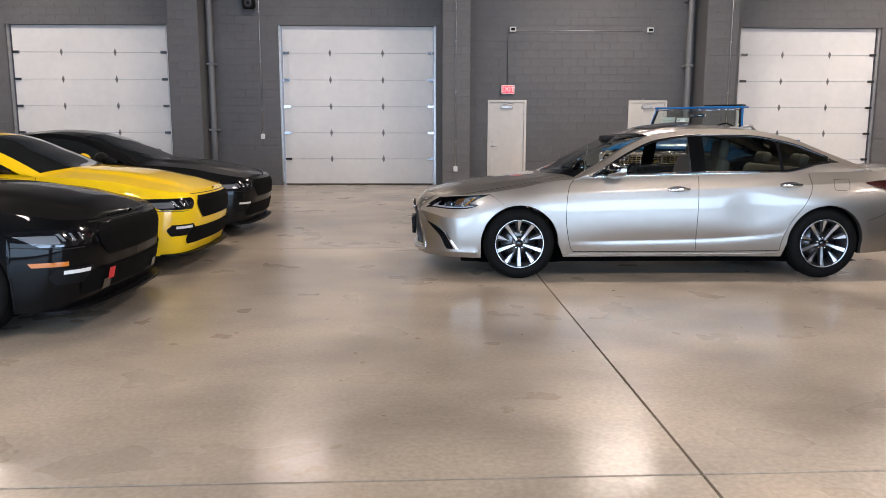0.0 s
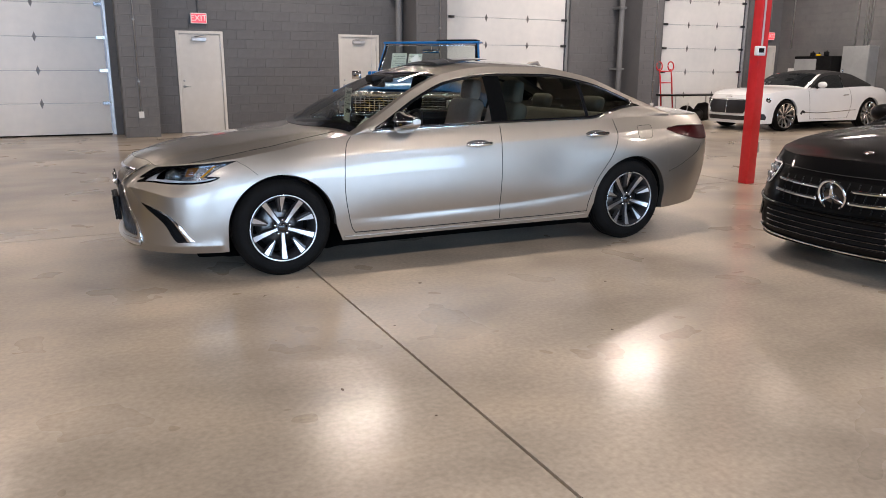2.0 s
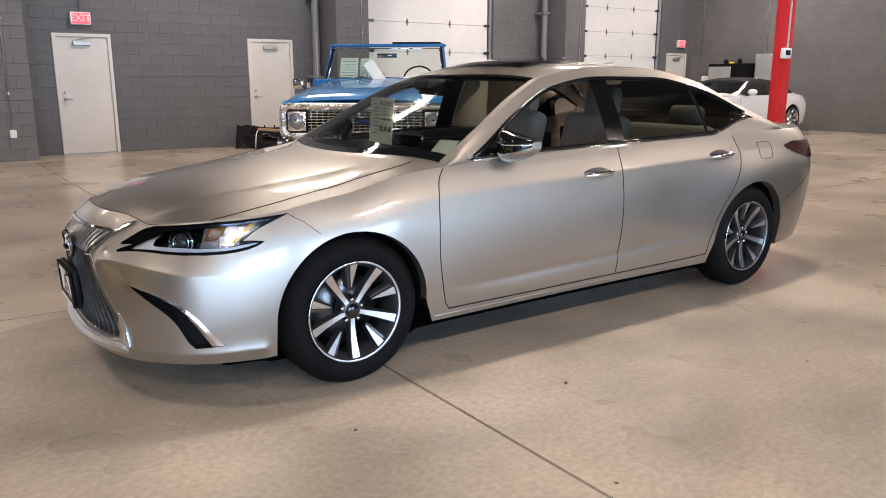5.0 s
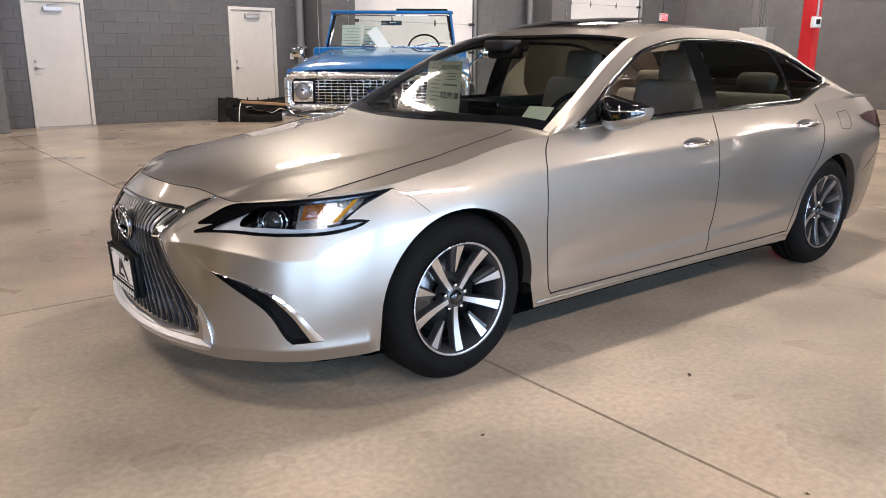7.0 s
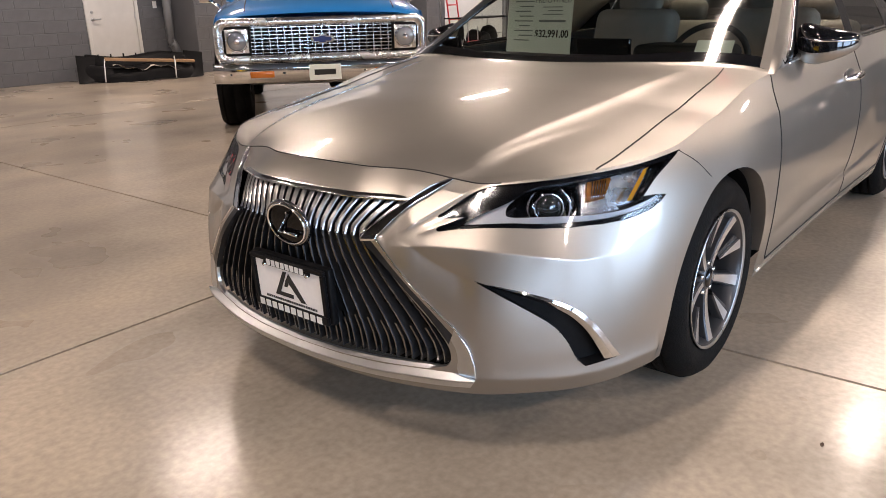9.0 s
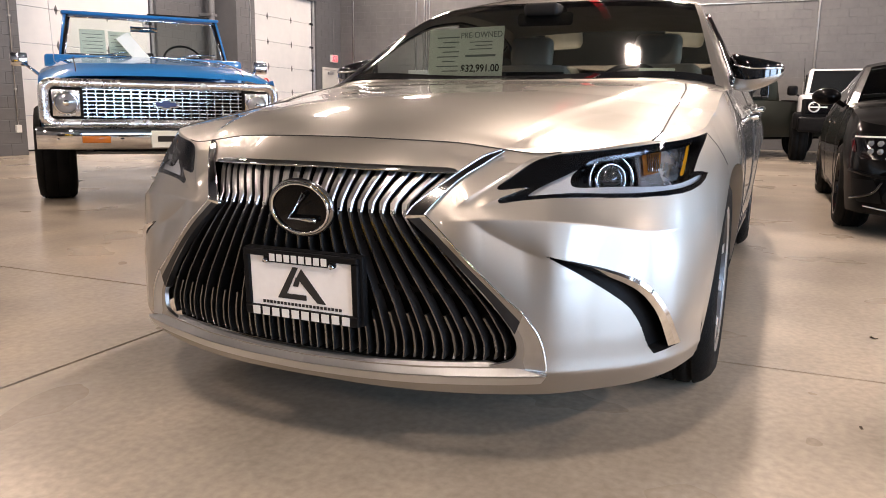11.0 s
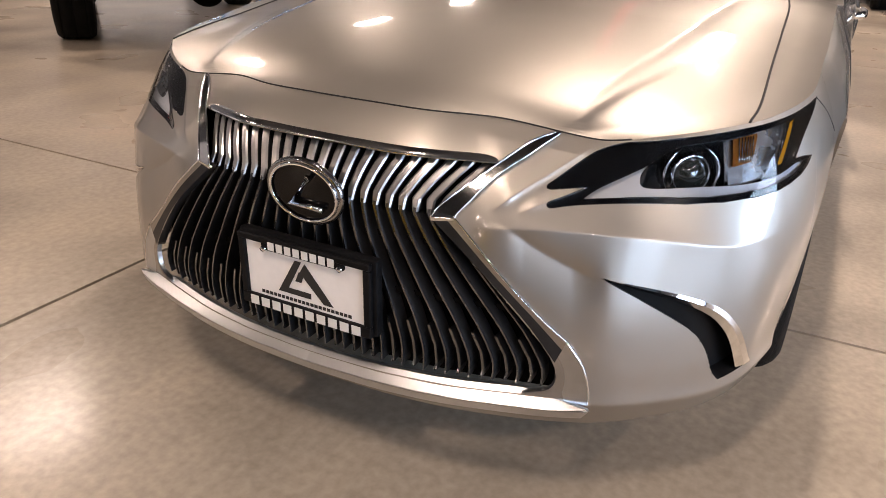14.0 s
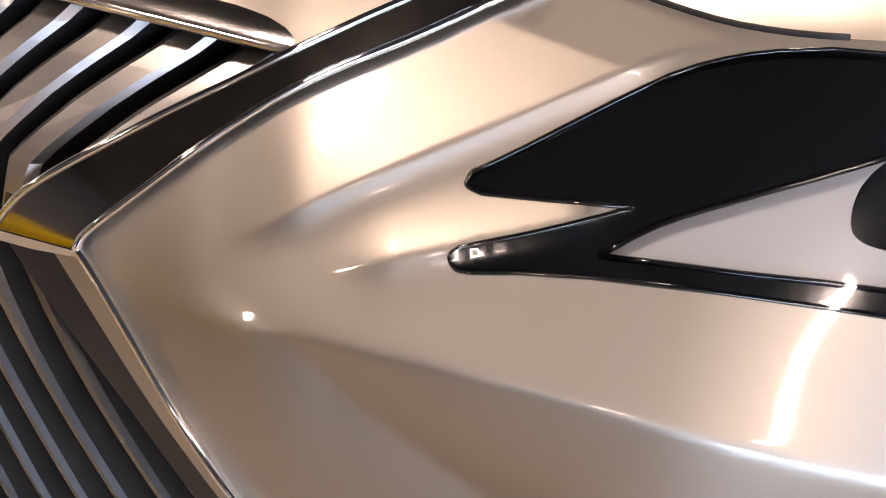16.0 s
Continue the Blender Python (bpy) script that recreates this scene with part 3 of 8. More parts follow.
def wheel(kind, r, width, rim, spokes, parent, place, faces_left, finish, hub=0.03, twin=False, dark=None, pointed=False):
    """A wheel with tyre, rim, spokes and hub; its outer face looks to -y."""
    ob = new("wheel")
    ob.parent = parent
    ob.matrix_basis = place @ (Matrix.Identity(4) if faces_left else pose(0, 0, 0, 0, 0, 180))
    key = kind
    if key not in WHEELS:
        w = width / 2
        tyre = [(rim - 0.006, -w + 0.018), (rim + 0.012, -w + 0.004), ((r + rim) / 2, -w - 0.006), (r - 0.03, -w + 0.006), (r - 0.010, -w + 0.028), (r, -w + 0.05)]
        for g in (-0.5, 0, 0.5):
            c = g * (width - 0.12)
            tyre += [(r, c - 0.006), (r - 0.008, c - 0.004), (r - 0.008, c + 0.004), (r, c + 0.006)]
        tyre += [(r, w - 0.05), (r - 0.01, w - 0.028), (r - 0.03, w - 0.006), ((r + rim) / 2, w + 0.006), (rim - 0.006, w - 0.018)]
        parts = [("tyre", lathe("tyre", tyre, 72, RUBBER))]
        parts.append(("rim", lathe("rim", [(rim - 0.002, -w + 0.012), (rim + 0.004, -w + 0.002), (rim + 0.003, -w - 0.002), (rim - (0.005 if pointed else 0.008), -w + 0.003)], 64, finish)))
        parts.append(("barrel", lathe("barrel", [(rim - (0.0055 if pointed else 0.0085), -w + 0.004), (rim - 0.016, -w + 0.016), (rim - 0.026, -w + 0.05), (rim - 0.03, 0.02), (rim - 0.02, w - 0.02)], 64, dark or finish)))
        parts.append(("brake_disc", lathe("brake_disc", [(0.05, 0.02), (rim * 0.72, 0.02), (rim * 0.72, 0.045), (0.05, 0.045)], 40, DISC_STEEL)))
        parts.append(("barrel_back", lathe("barrel_back", [(0.0, 0.06), (rim - 0.02, 0.06)], 40, UNDER)))
        parts.append(("hub_cap", lathe("hub_cap", [(0.0, -w + hub - 0.008), (0.026, -w + hub - 0.008), (0.032, -w + hub), (0.032, -w + hub + 0.03)], 24, GLOSS_BLACK)))
        parts.append(("hub_disc", lathe("hub_disc", [(0.03, -w + hub), (0.048, -w + hub + 0.004), (0.056, -w + hub + 0.02), (0.062, -w + hub + 0.06)], 30, dark or finish)))
        nut = lathe("nut", [(0.0, -0.006), (0.008, -0.006), (0.0105, 0.0), (0.0105, 0.02)], 8, CHROME)
        spoke_mesh = []
        kinds = ((1, finish), (3, finish), (4, dark)) if pointed else ((1, finish), (2, dark)) if dark else ((1, finish),)
        for lead, mt in kinds:
            n = 12
            verts = []
            for q in np.linspace(0, 1, n):
                rr = 0.036 + (rim - 0.042) * q
                half = (0.016 + 0.010 * q if not twin else 0.0095 + 0.0145 * q) * (rim / 0.216)
                yy = -w + hub + 0.002 + (0.014 - hub) * q ** 1.5 + 0.010 * math.sin(math.pi * q) * 0.6
                off = half * 1.0 if lead == 2 else 0.0
                hw = half * (0.5 if lead == 2 else 1.0)
                if lead == 2:
                    yy += 0.006
                if pointed:
                    # long spokes from the hub, and between them blades that run out to a point, each with a dark facet
                    rr = 0.036 + (rim - 0.038) * q
                    yy = -w + hub + 0.002 + (0.005 - hub) * q ** 1.5 + 0.004 * math.sin(math.pi * q)
                    hw = 0.0125 + 0.0095 * q ** 1.4
                    if lead > 2:
                        q3 = 0.36 + 0.64 * q
                        rr = 0.036 + (rim - 0.038) * q3
                        yy = -w + hub + 0.004 + (0.003 - hub) * q3 ** 1.5 + 0.004 * (1 - q)
                        hw = 0.0035 + 0.0185 * q ** 0.9
                        off = 0.004 * (1 - q)
                    if lead == 4:
                        yy += 0.007
                        off, hw = 0.013 + 0.015 * q, 0.005 + 0.008 * q
                verts += [(rr, yy + 0.03, -hw - 0.006 + off), (rr, yy + 0.005, -hw - 0.001 + off), (rr, yy, -hw + 0.003 + off), (rr, yy, hw - 0.003 + off), (rr, yy + 0.005, hw + 0.001 + off), (rr, yy + 0.03, hw + 0.006 + off)]
            me = mesh("spoke", verts, grid_faces(n, 6), dark or mt, False)
            if dark and lead in (1, 3):
                me.materials.append(mt)
                for p in me.polygons:
                    if p.index % 5 in (2,):
                        p.material_index = 1
            spoke_mesh.append(me)
        WHEELS[key] = (parts, spoke_mesh, nut)
    parts, spoke_mesh, nut = WHEELS[key]
    for nm, me in parts:
        put(nm, me, ob)
    for k in range(spokes):
        a = 360 / spokes * k + 90
        if twin:
            a = 360 / (spokes / 2) * (k // 2) + 90 + (-1 if k % 2 else 1) * 17.0
        for me in (spoke_mesh[:1] if k % 2 == 0 else spoke_mesh[1:]) if pointed else spoke_mesh:
            put("spoke", me, ob, "", pose(0, 0, 0, 0, a, 0))
    for k in range(5):
        a = radians(72 * k + (18 if pointed else 54))
        put("wheel_nut", nut, ob, "", pose(0.05 * math.cos(a), -width / 2 + hub + 0.006, 0.05 * math.sin(a)))
    return ob


WHEELS = {}
DISC_STEEL = varied(material("brake_disc_steel", (0.2, 0.2, 0.2), 0.35, 1.0), (0.13, 0.13, 0.13), (0.24, 0.24, 0.24), 20.0, 3, (0.3, 0.45))


def car(name, label, place, spec, paint, group="", category="car"):
    """A parked car from its outline rows and profile: painted shell, roof, glass, wheels and arches. It faces -x."""
    ob = thing(name, label, category, place, group)
    spec["root"] = ob
    sh = contour_shell(spec["rows"], spec.get("pt", 2.0), spec.get("pb", 2.0))
    wheels = [(xw, spec["arch"]) for xw in spec["axles"]]
    first = float(sh["u"](spec["body_from"])) if "body_from" in spec else 0.0
    us = columns(sh, wheels, spec.get("n", 90), spec["arch"], (first,))
    zb, zt = arch_bottom(sh, us, wheels, spec["hub"]), sh["zt"](us)
    nv = spec.get("nv", 16)
    v = np.linspace(0, 1, nv)
    z = zb[:, None] + (zt - zb)[:, None] * v[None]
    P = sh["at"](us[:, None], z)
    if "shape" in spec:
        P = spec["shape"](P, us, sh)
    verts = P.reshape(-1, 3)
    k0 = int(np.argmin(abs(us - first)))
    faces = [f for f in grid_faces(len(us), nv) if f[0] >= k0 * nv]
    vv, ff = mirrored(verts, faces)
    put("body", mesh("body", vv, ff, paint), ob)
    # arch lips and inner wells
    for xw, r in wheels:
        idx = [i for i, u in enumerate(us) if abs(sh["outline"](u)[0] - xw) <= r + 1e-6 and sh["outline"](u)[1] < -0.3]
        lip = [P[i, 0] for i in idx]
        for s in (1, -1):
            a = [(p[0], p[1] * s, p[2]) for p in lip]
            b = [(p[0], (p[1] + 0.05) * s, p[2] - 0.004) for p in lip]
            c = [(p[0], (p[1] + 0.42) * s, p[2] + 0.01) for p in lip]
            put("arch_lip", ribbon("arch_lip", a, b, spec.get("lip", paint)), ob)
            put("wheel_well", ribbon("wheel_well", b, c, UNDER), ob)
    # underside
    idx = list(range(len(us)))
    x0, x1 = P[idx[0], 0][0] + 0.42, P[idx[-1], 0][0] - 0.62
    base = [(min(x1, max(x0, P[i, 0][0])), P[i, 0][1] * 0.86, 0.145) for i in idx]
    put("underside", ribbon("underside", base, [(p[0], -p[1], p[2]) for p in base], UNDER), ob)
    # top: hood, screen, roof, rear glass, deck
    E = P[:, -1]
    half = int(np.argmax(us > sh["u"](spec["axles"][0])))
    rail = spec["rail"]
    rx = [r[0] for r in rail]
    ex = E[:, 0]
    order = np.argsort(ex)
    eyf, ezf = (lambda x: np.interp(x, ex[order], E[order, 1])), (lambda x: np.interp(x, ex[order], E[order, 2]))
    ry, rz = curve_fn(rx, [r[1] for r in rail]), curve_fn(rx, [r[2] for r in rail])
    a0, a1 = rx[0], rx[-1]
    zc = curve_fn(*zip(*spec["centre"]))
    bow = curve_fn(*zip(*spec["bow"]))

    def rail_at(x):
        return (ry(x), rz(x)) if a0 <= x <= a1 else (eyf(x), ezf(x))

    def top_point(x, f):
        y, zr = rail_at(x)
        k = 1 - (1 - f) ** spec.get("crown", 2.0)
        xx = x + bow(x) * k
        p = np.array([xx, y * (1 - f), zr + (zc(xx) - zr) * k])
        return spec["top_shape"](p, f) if "top_shape" in spec else p

    spec["top_point"], spec["rail_at"] = top_point, rail_at
    fs = np.linspace(0, 1, spec.get("across", 15))

    def top_patch(nm, x0, x1, n, mat, f0=0.0, lift=0.0, label=""):
        xs = np.linspace(x0, x1, n)
        g = f0 + (1 - f0) * fs
        vs = [top_point(x, f) + (0, 0, lift) for x in xs for f in g]
        v2, f2 = mirrored(vs, grid_faces(n, len(g)))
        return put(nm, mesh(nm, v2, f2, mat), ob, label)

    spec["top_patch"] = top_patch
    s0, s1, r0, r1 = spec["screen"][0], spec["screen"][1], spec["rear"][0], spec["rear"][1]
    top_patch("bonnet", ex.min() + 0.002, s0, spec.get("along", 40), spec.get("hood", paint))
    top_patch("roof", s1, r0, 24, spec.get("roof", paint))
    top_patch("boot_lid", r1, ex.max() - 0.002, 24, paint)
    put_screen(spec, "windscreen", s0, s1, spec.get("screen_glass", DARK_GLASS), paint)
    put_screen(spec, "rear_window", r0, r1, spec.get("rear_glass", DARK_GLASS), spec.get("roof", paint))
    # cabin side between shoulder and roof rail
    xs = np.linspace(a0, a1, 90)
    bands = {"pillar": [], "glass": []}
    lo = curve_fn(*zip(*spec["sill"])) if "sill" in spec else (lambda x: 0.02)

    def side_point(x, t):
        yr, zr = rail_at(x)
        p, q = np.array([x, eyf(x), ezf(x)]), np.array([x, yr, zr])
        return p + (q - p) * t + np.array([0, -0.02 * math.sin(math.pi * min(1, max(0, t))), 0])

    spec["side_point"] = side_point
    fr = spec.get("frame", 0.07)

    def t_range(x):
        yr, zr = rail_at(x)
        L = math.hypot(zr - ezf(x), yr - eyf(x))
        b = max(0.03, float(lo(x)) / max(L, 1e-3))
        t = 1 - fr / max(L, 1e-3)
        return (b, t) if t > b else (0.5 * (b + 1) if b < 1 else 1.0, 0.5 * (b + 1) if b < 1 else 1.0)

    spec["t_range"] = t_range
    for nm, ts in (("window_sill", lambda x: (0.0, min(1, t_range(x)[0]))), ("roof_rail", lambda x: (min(1, t_range(x)[1]), 1.0))):
        vs = []
        for x in xs:
            t0, t1 = ts(x)
            vs += [side_point(x, t) for t in np.linspace(t0, t1, 5)]
        for s in (1, -1):
            put(nm, mesh(nm, [(p[0], p[1] * s, p[2]) for p in vs], grid_faces(len(xs), 5, s < 0), spec.get("roof", paint) if nm == "roof_rail" else paint), ob)
    for nm, x0, x1, mat, proud in spec["side"]:
        xs2 = np.linspace(x0, x1, 24)
        vs = []
        for x in xs2:
            t0, t1 = t_range(x)
            vs += [side_point(x, t) + (0, -proud, 0) for t in np.linspace(t0, t1, 6)]
        if mat is None:
            continue
        for s in (1, -1):
            put(nm, mesh(nm, [(p[0], p[1] * s, p[2]) for p in vs], grid_faces(len(xs2), 6, s < 0), mat), ob)
    for xw in spec["axles"]:
        for s in (1, -1):
            wheel(spec["wheel"][0], *spec["wheel"][1:5], ob, pose(xw, -s * (spec["track"] / 2), spec["hub"]), s > 0, **spec["wheel"][5])
    spec["shell"], spec["P"], spec["us"] = sh, P, us
    return ob, spec


def put_screen(spec, nm, x0, x1, mat, paint):
    patch = spec["top_patch"]
    m = spec.get("screen_edge", 0.07)
    patch(nm, x0 + 0.004, x1 - 0.004, 20, mat, m)
    if "frit" in spec:
        patch("screen_border", x0 + 0.002, x0 + spec["frit"], 6, GLOSS_BLACK, m, 0.0025)
        patch("screen_border", x1 - 0.6 * spec["frit"], x1 - 0.002, 6, GLOSS_BLACK, m, 0.0025)
    tp = spec["top_point"]
    xs = np.linspace(x0, x1, 30)
    L = [tp(x, 0) for x in xs]
    R = [tp(x, m) + np.array((0, 0, 0.002)) for x in xs]

    for s in (1, -1):
        put("screen_pillar", mesh("screen_pillar", [(p[0], p[1] * s, p[2]) for pr in zip(L, R) for p in pr], grid_faces(len(xs), 2, s > 0), paint), spec["root"])

# ---- the silver saloon ----
def ridge(line, amp, up, down, ends=0.06, soft=0.007, out=0.0):
    """A crease along a line of (w, z): height amp, falling off over up and down metres."""
    lw, lz = [p[0] for p in line], [p[1] for p in line]
    f = curve_fn(lw, lz)

    def d(w, z):
        s = z - f(w)
        fade = np.clip((w - lw[0]) / ends, 0, 1) * np.clip((lw[-1] - w) / (out or ends), 0, 1)
        return amp * fade * fade * (3 - 2 * fade) * np.exp(-(np.sqrt(s * s + soft * soft) - soft) / np.where(s > 0, up, down))
    return d


CREASES = [
    # the sharp edge running from the grille's waist under the headlamp
    ridge([(-0.61, 0.596), (-0.562, 0.594), (-0.497, 0.594), (-0.421, 0.595), (-0.343, 0.594), (-0.246, 0.591), (-0.155, 0.586), (-0.08, 0.580), (0.11, 0.566), (0.36, 0.572)], 0.021, 0.055, 0.075, 0.13, 0.002, 0.40),
    # the fold from there down to the vent's tip
    ridge([(-0.57, 0.612), (-0.508, 0.594), (-0.439, 0.564), (-0.324, 0.523), (-0.26, 0.505)], -0.010, 0.03, 0.09, 0.10, 0.003),
    # the step above the headlamp's upper prong, and the small fold between the prongs
    ridge([(-0.55, 0.622), (-0.523, 0.632), (-0.462, 0.656), (-0.40, 0.679), (-0.325, 0.707), (-0.249, 0.735), (-0.19, 0.748)], 0.0055, 0.09, 0.006, 0.06, 0.002),
    ridge([(-0.485, 0.620), (-0.401, 0.641), (-0.35, 0.654), (-0.290, 0.671)], 0.0035, 0.014, 0.007, 0.05, 0.0018),
    ridge([(-1.2, 0.245), (-0.29, 0.255), (0.2, 0.25), (0.5, 0.25)], 0.012, 0.03, 0.05, 0.05),
]
SALOON = dict(
    rows=[(-0.985, 0, 0.19, 0.54, 0.775, 0.03, 0.125), (-0.9843, -0.07, 0.19, 0.538, 0.7746, 0.03, 0.127), (-0.977, -0.2, 0.19, 0.53, 0.772, 0.03, 0.135), (-0.947, -0.36, 0.19, 0.46, 0.766, 0.03, 0.165),
          (-0.872, -0.575, 0.195, 0.34, 0.744, 0.03, 0.145), (-0.77, -0.71, 0.20, 0.34, 0.758, 0.03, 0.128), (-0.66, -0.80, 0.20, 0.36, 0.771, 0.03, 0.11),
          (-0.52, -0.86, 0.20, 0.42, 0.782, 0.03, 0.085), (-0.30, -0.905, 0.20, 0.50, 0.803, 0.03, 0.07), (0.0, -0.925, 0.21, 0.55, 0.85, 0.03, 0.085),
          (0.5, -0.928, 0.21, 0.58, 0.93, 0.05, 0.09), (1.5, -0.925, 0.21, 0.60, 0.965, 0.06, 0.085), (2.4, -0.93, 0.21, 0.60, 0.985, 0.05, 0.085), (2.9, -0.932, 0.22, 0.62, 1.00, 0.04, 0.11)],
    axles=(0.0, 2.87), arch=0.362, hub=0.334, track=1.585,
    rail=[(0.50, -0.835, 0.93), (0.75, -0.775, 1.07), (1.05, -0.70, 1.245), (1.3, -0.645, 1.345), (1.7, -0.61, 1.395), (2.15, -0.60, 1.39), (2.55, -0.625, 1.325), (2.95, -0.69, 1.17), (3.3, -0.77, 1.03)],
    centre=[(-0.87, 0.772), (-0.7, 0.825), (-0.4, 0.885), (0.0, 0.93), (0.3, 0.962), (0.75, 1.18), (1.15, 1.36), (1.4, 1.425), (1.75, 1.445), (2.2, 1.43), (2.5, 1.365), (2.85, 1.235), (3.2, 1.10), (3.5, 1.055), (3.88, 1.035), (3.98, 0.98)],
    bow=[(-1.0, 0), (-0.5, 0), (0.5, -0.22), (1.3, -0.10), (2.0, 0.0), (2.5, 0.0), (3.2, 0.05), (3.5, 0), (4.2, 0)],
    frit=0.055, screen_edge=0.035, screen=(0.52, 1.24), rear=(2.45, 3.16), crown=2.0, body_from=-0.16, across=84, along=190,
    sill=[(0.4, 0.012), (2.45, 0.012), (2.9, 0.10), (3.4, 0.12)],
    side=[("front_quarter_glass", 0.68, 0.86, SIDE_GLASS, 0.0), ("centre_pillar", 1.60, 1.74, PILLAR_BLACK, 0.004), ("rear_door_window", 1.74, 2.44, SIDE_GLASS, 0.0), ("quarter_bar", 2.44, 2.47, GLOSS_BLACK, 0.003), ("quarter_window", 2.47, 2.92, SIDE_GLASS, 0.0)],
    screen_glass=SCREEN_GLASS, rear_glass=SCREEN_GLASS, n=130, nv=64, pt=2.4,
    wheel=("saloon_wheel", 0.334, 0.215, 0.224, 10, dict(finish=SATIN_METAL, hub=0.035, dark=GUNMETAL, pointed=True)),
)
SALOON["rows"] += [(3.3, -0.91, 0.24, 0.66, 1.003, 0.04, 0.12), (3.62, -0.85, 0.26, 0.68, 1.000, 0.06, 0.12), (3.84, -0.70, 0.27, 0.70, 1.003, 0.08, 0.10), (3.95, -0.42, 0.27, 0.70, 1.008, 0.08, 0.08), (3.985, 0, 0.27, 0.70, 1.010, 0.08, 0.07)]


def side_crease(P, us, sh):
    """The rising fold in the lower doors and the shoulder line."""
    x, z = P[..., 0], P[..., 2]
    fold = curve_fn([0.3, 0.6, 1.6, 2.2, 2.5, 2.8], [0.36, 0.355, 0.37, 0.405, 0.44, 0.49])
    s = z - fold(x)
    fade = np.clip((x - 0.42) / 0.5, 0, 1) * np.clip((2.62 - x) / 0.6, 0, 1)
    d = -0.014 * fade * np.where(s > 0, np.exp(-s / 0.12), np.exp(s / 0.022))
    # the haunch over the rear wheel and the hollow before it
    d = d + 0.020 * np.exp(-((x - 2.85) / 0.36) ** 2 - ((z - 0.74) / 0.14) ** 2) - 0.012 * np.exp(-((x - 2.18) / 0.26) ** 2 - ((z - 0.66) / 0.15) ** 2)
    d = d + 0.010 * np.exp(-((x - 0.05) / 0.34) ** 2 - ((z - 0.72) / 0.12) ** 2) * np.clip((x + 0.16) / 0.2, 0, 1)
    shoulder = z - np.interp(x, [0.2, 1.5, 2.6, 3.7], [0.80, 0.84, 0.88, 0.93])
    d = d + 0.006 * np.clip((x - 0.1) / 0.4, 0, 1) * np.exp(-np.abs(shoulder) / 0.03)
    Q = P.copy()
    Q[..., 1] -= np.where(np.abs(P[..., 1]) > 0.5, d, 0)
    return Q


def bonnet_crease(p, f):
    """The hollow beside the fold that runs back from the grille's corner over the bonnet."""
    a, b = np.array((-0.80, 0.435)), np.array((-0.22, 0.612))
    t = (b - a) / np.linalg.norm(b - a)
    q = np.array((p[0], abs(p[1]))) - a
    along, d = q @ t, t[0] * q[1] - t[1] * q[0]
    L = np.linalg.norm(b - a)
    if 0 < along < L and d > -0.05 and f > 0.001:
        k = 1 - along / L
        fade = k * min(1, f / 0.12)
        wide = 0.035 + 0.05 * k
        dz = -0.010 * fade * math.exp(-d / wide) * (1 - math.exp(-d / 0.026)) if d > 0 else 0.002 * fade * math.exp(d / 0.018)
        p = p + np.array((0, 0, dz))
    # the raised middle of the bonnet ends in an edge that runs back to the windscreen's corner
    if -0.78 < p[0] < 0.42 and f > 0.001:
        e = abs(p[1]) - BONNET_EDGE(p[0])
        k = min(1, (p[0] + 0.78) / 0.15) * min(1, (0.42 - p[0]) / 0.25) * min(1, f / 0.10)
        dz = -0.014 * k * (1 - math.exp(-e / 0.045)) * math.exp(-e / 0.16) if e > 0 else 0.0
        p = p + np.array((0, 0, dz))
    return p


BONNET_EDGE = curve_fn([-0.78, -0.653, -0.477, -0.308, 0.012, 0.42], [0.44, 0.456, 0.484, 0.509, 0.551, 0.613])
SALOON["shape"], SALOON["top_shape"] = side_crease, bonnet_crease
saloon, SALOON = car("saloon_car", "champagne silver four-door saloon parked on polished concrete", pose(0, 0, 0), SALOON, SALOON_PAINT)
SH = SALOON["shell"]
_u = np.linspace(0, float(SH["u"](0.35)), 500)
_w = (lambda P: P[:, 0] - P[:, 1])(SH["at"](_u, np.full_like(_u, 0.5)))


def skin_u(w, z):
    """The outline position at which x - y is w, at height z."""
    u = np.interp(w, _w, _u)
    for _ in range(6):
        P, Q = SH["at"](u, z), SH["at"](u + 0.002, z)
        a, b = P[..., 0] - P[..., 1], Q[..., 0] - Q[..., 1]
        u = np.clip(u + (w - a) / np.maximum((b - a) / 0.002, 0.2), -0.0, _u[-1])
    return u


def skin(w, z, off=0.0, creased=True):
    """Points of the nose's skin by w = x - y and height, off metres proud of it."""
    w, z = np.broadcast_arrays(np.asarray(w, float), np.asarray(z, float))
    u = skin_u(w, z)
    P = SH["at"](u, z)
    A, B = SH["at"](u + 0.003, z) - P, SH["at"](u, z + 0.003) - P
    N = np.cross(A, B)
    N = -N / np.maximum(np.linalg.norm(N, axis=-1, keepdims=True), 1e-9)
    N = np.where(N[..., :1] * (P[..., :1] - 1.2) + N[..., 1:2] * P[..., 1:2] < 0, -N, N)
    d = np.zeros_like(z) + off
    if creased:
        fade = np.clip((SH["zt"](u) - z) / 0.03, 0, 1) * np.clip((0.02 - P[..., 0]) / 0.15, 0, 1)
        d = d + fade * sum(c(P[..., 0] - P[..., 1], z) for c in CREASES)
    return P + N * d[..., None]


def skin_normals(w, z):
    h = 0.0012
    A, B = skin(w + h, z) - skin(w - h, z), skin(w, z + h) - skin(w, z - h)
    N = np.cross(A, B)
    N = N / np.maximum(np.linalg.norm(N, axis=-1, keepdims=True), 1e-9)
    return np.where(N[..., :1] - 0.8 * N[..., 1:2] * 0 + N[..., 1:2] < 0.0, N, -N)


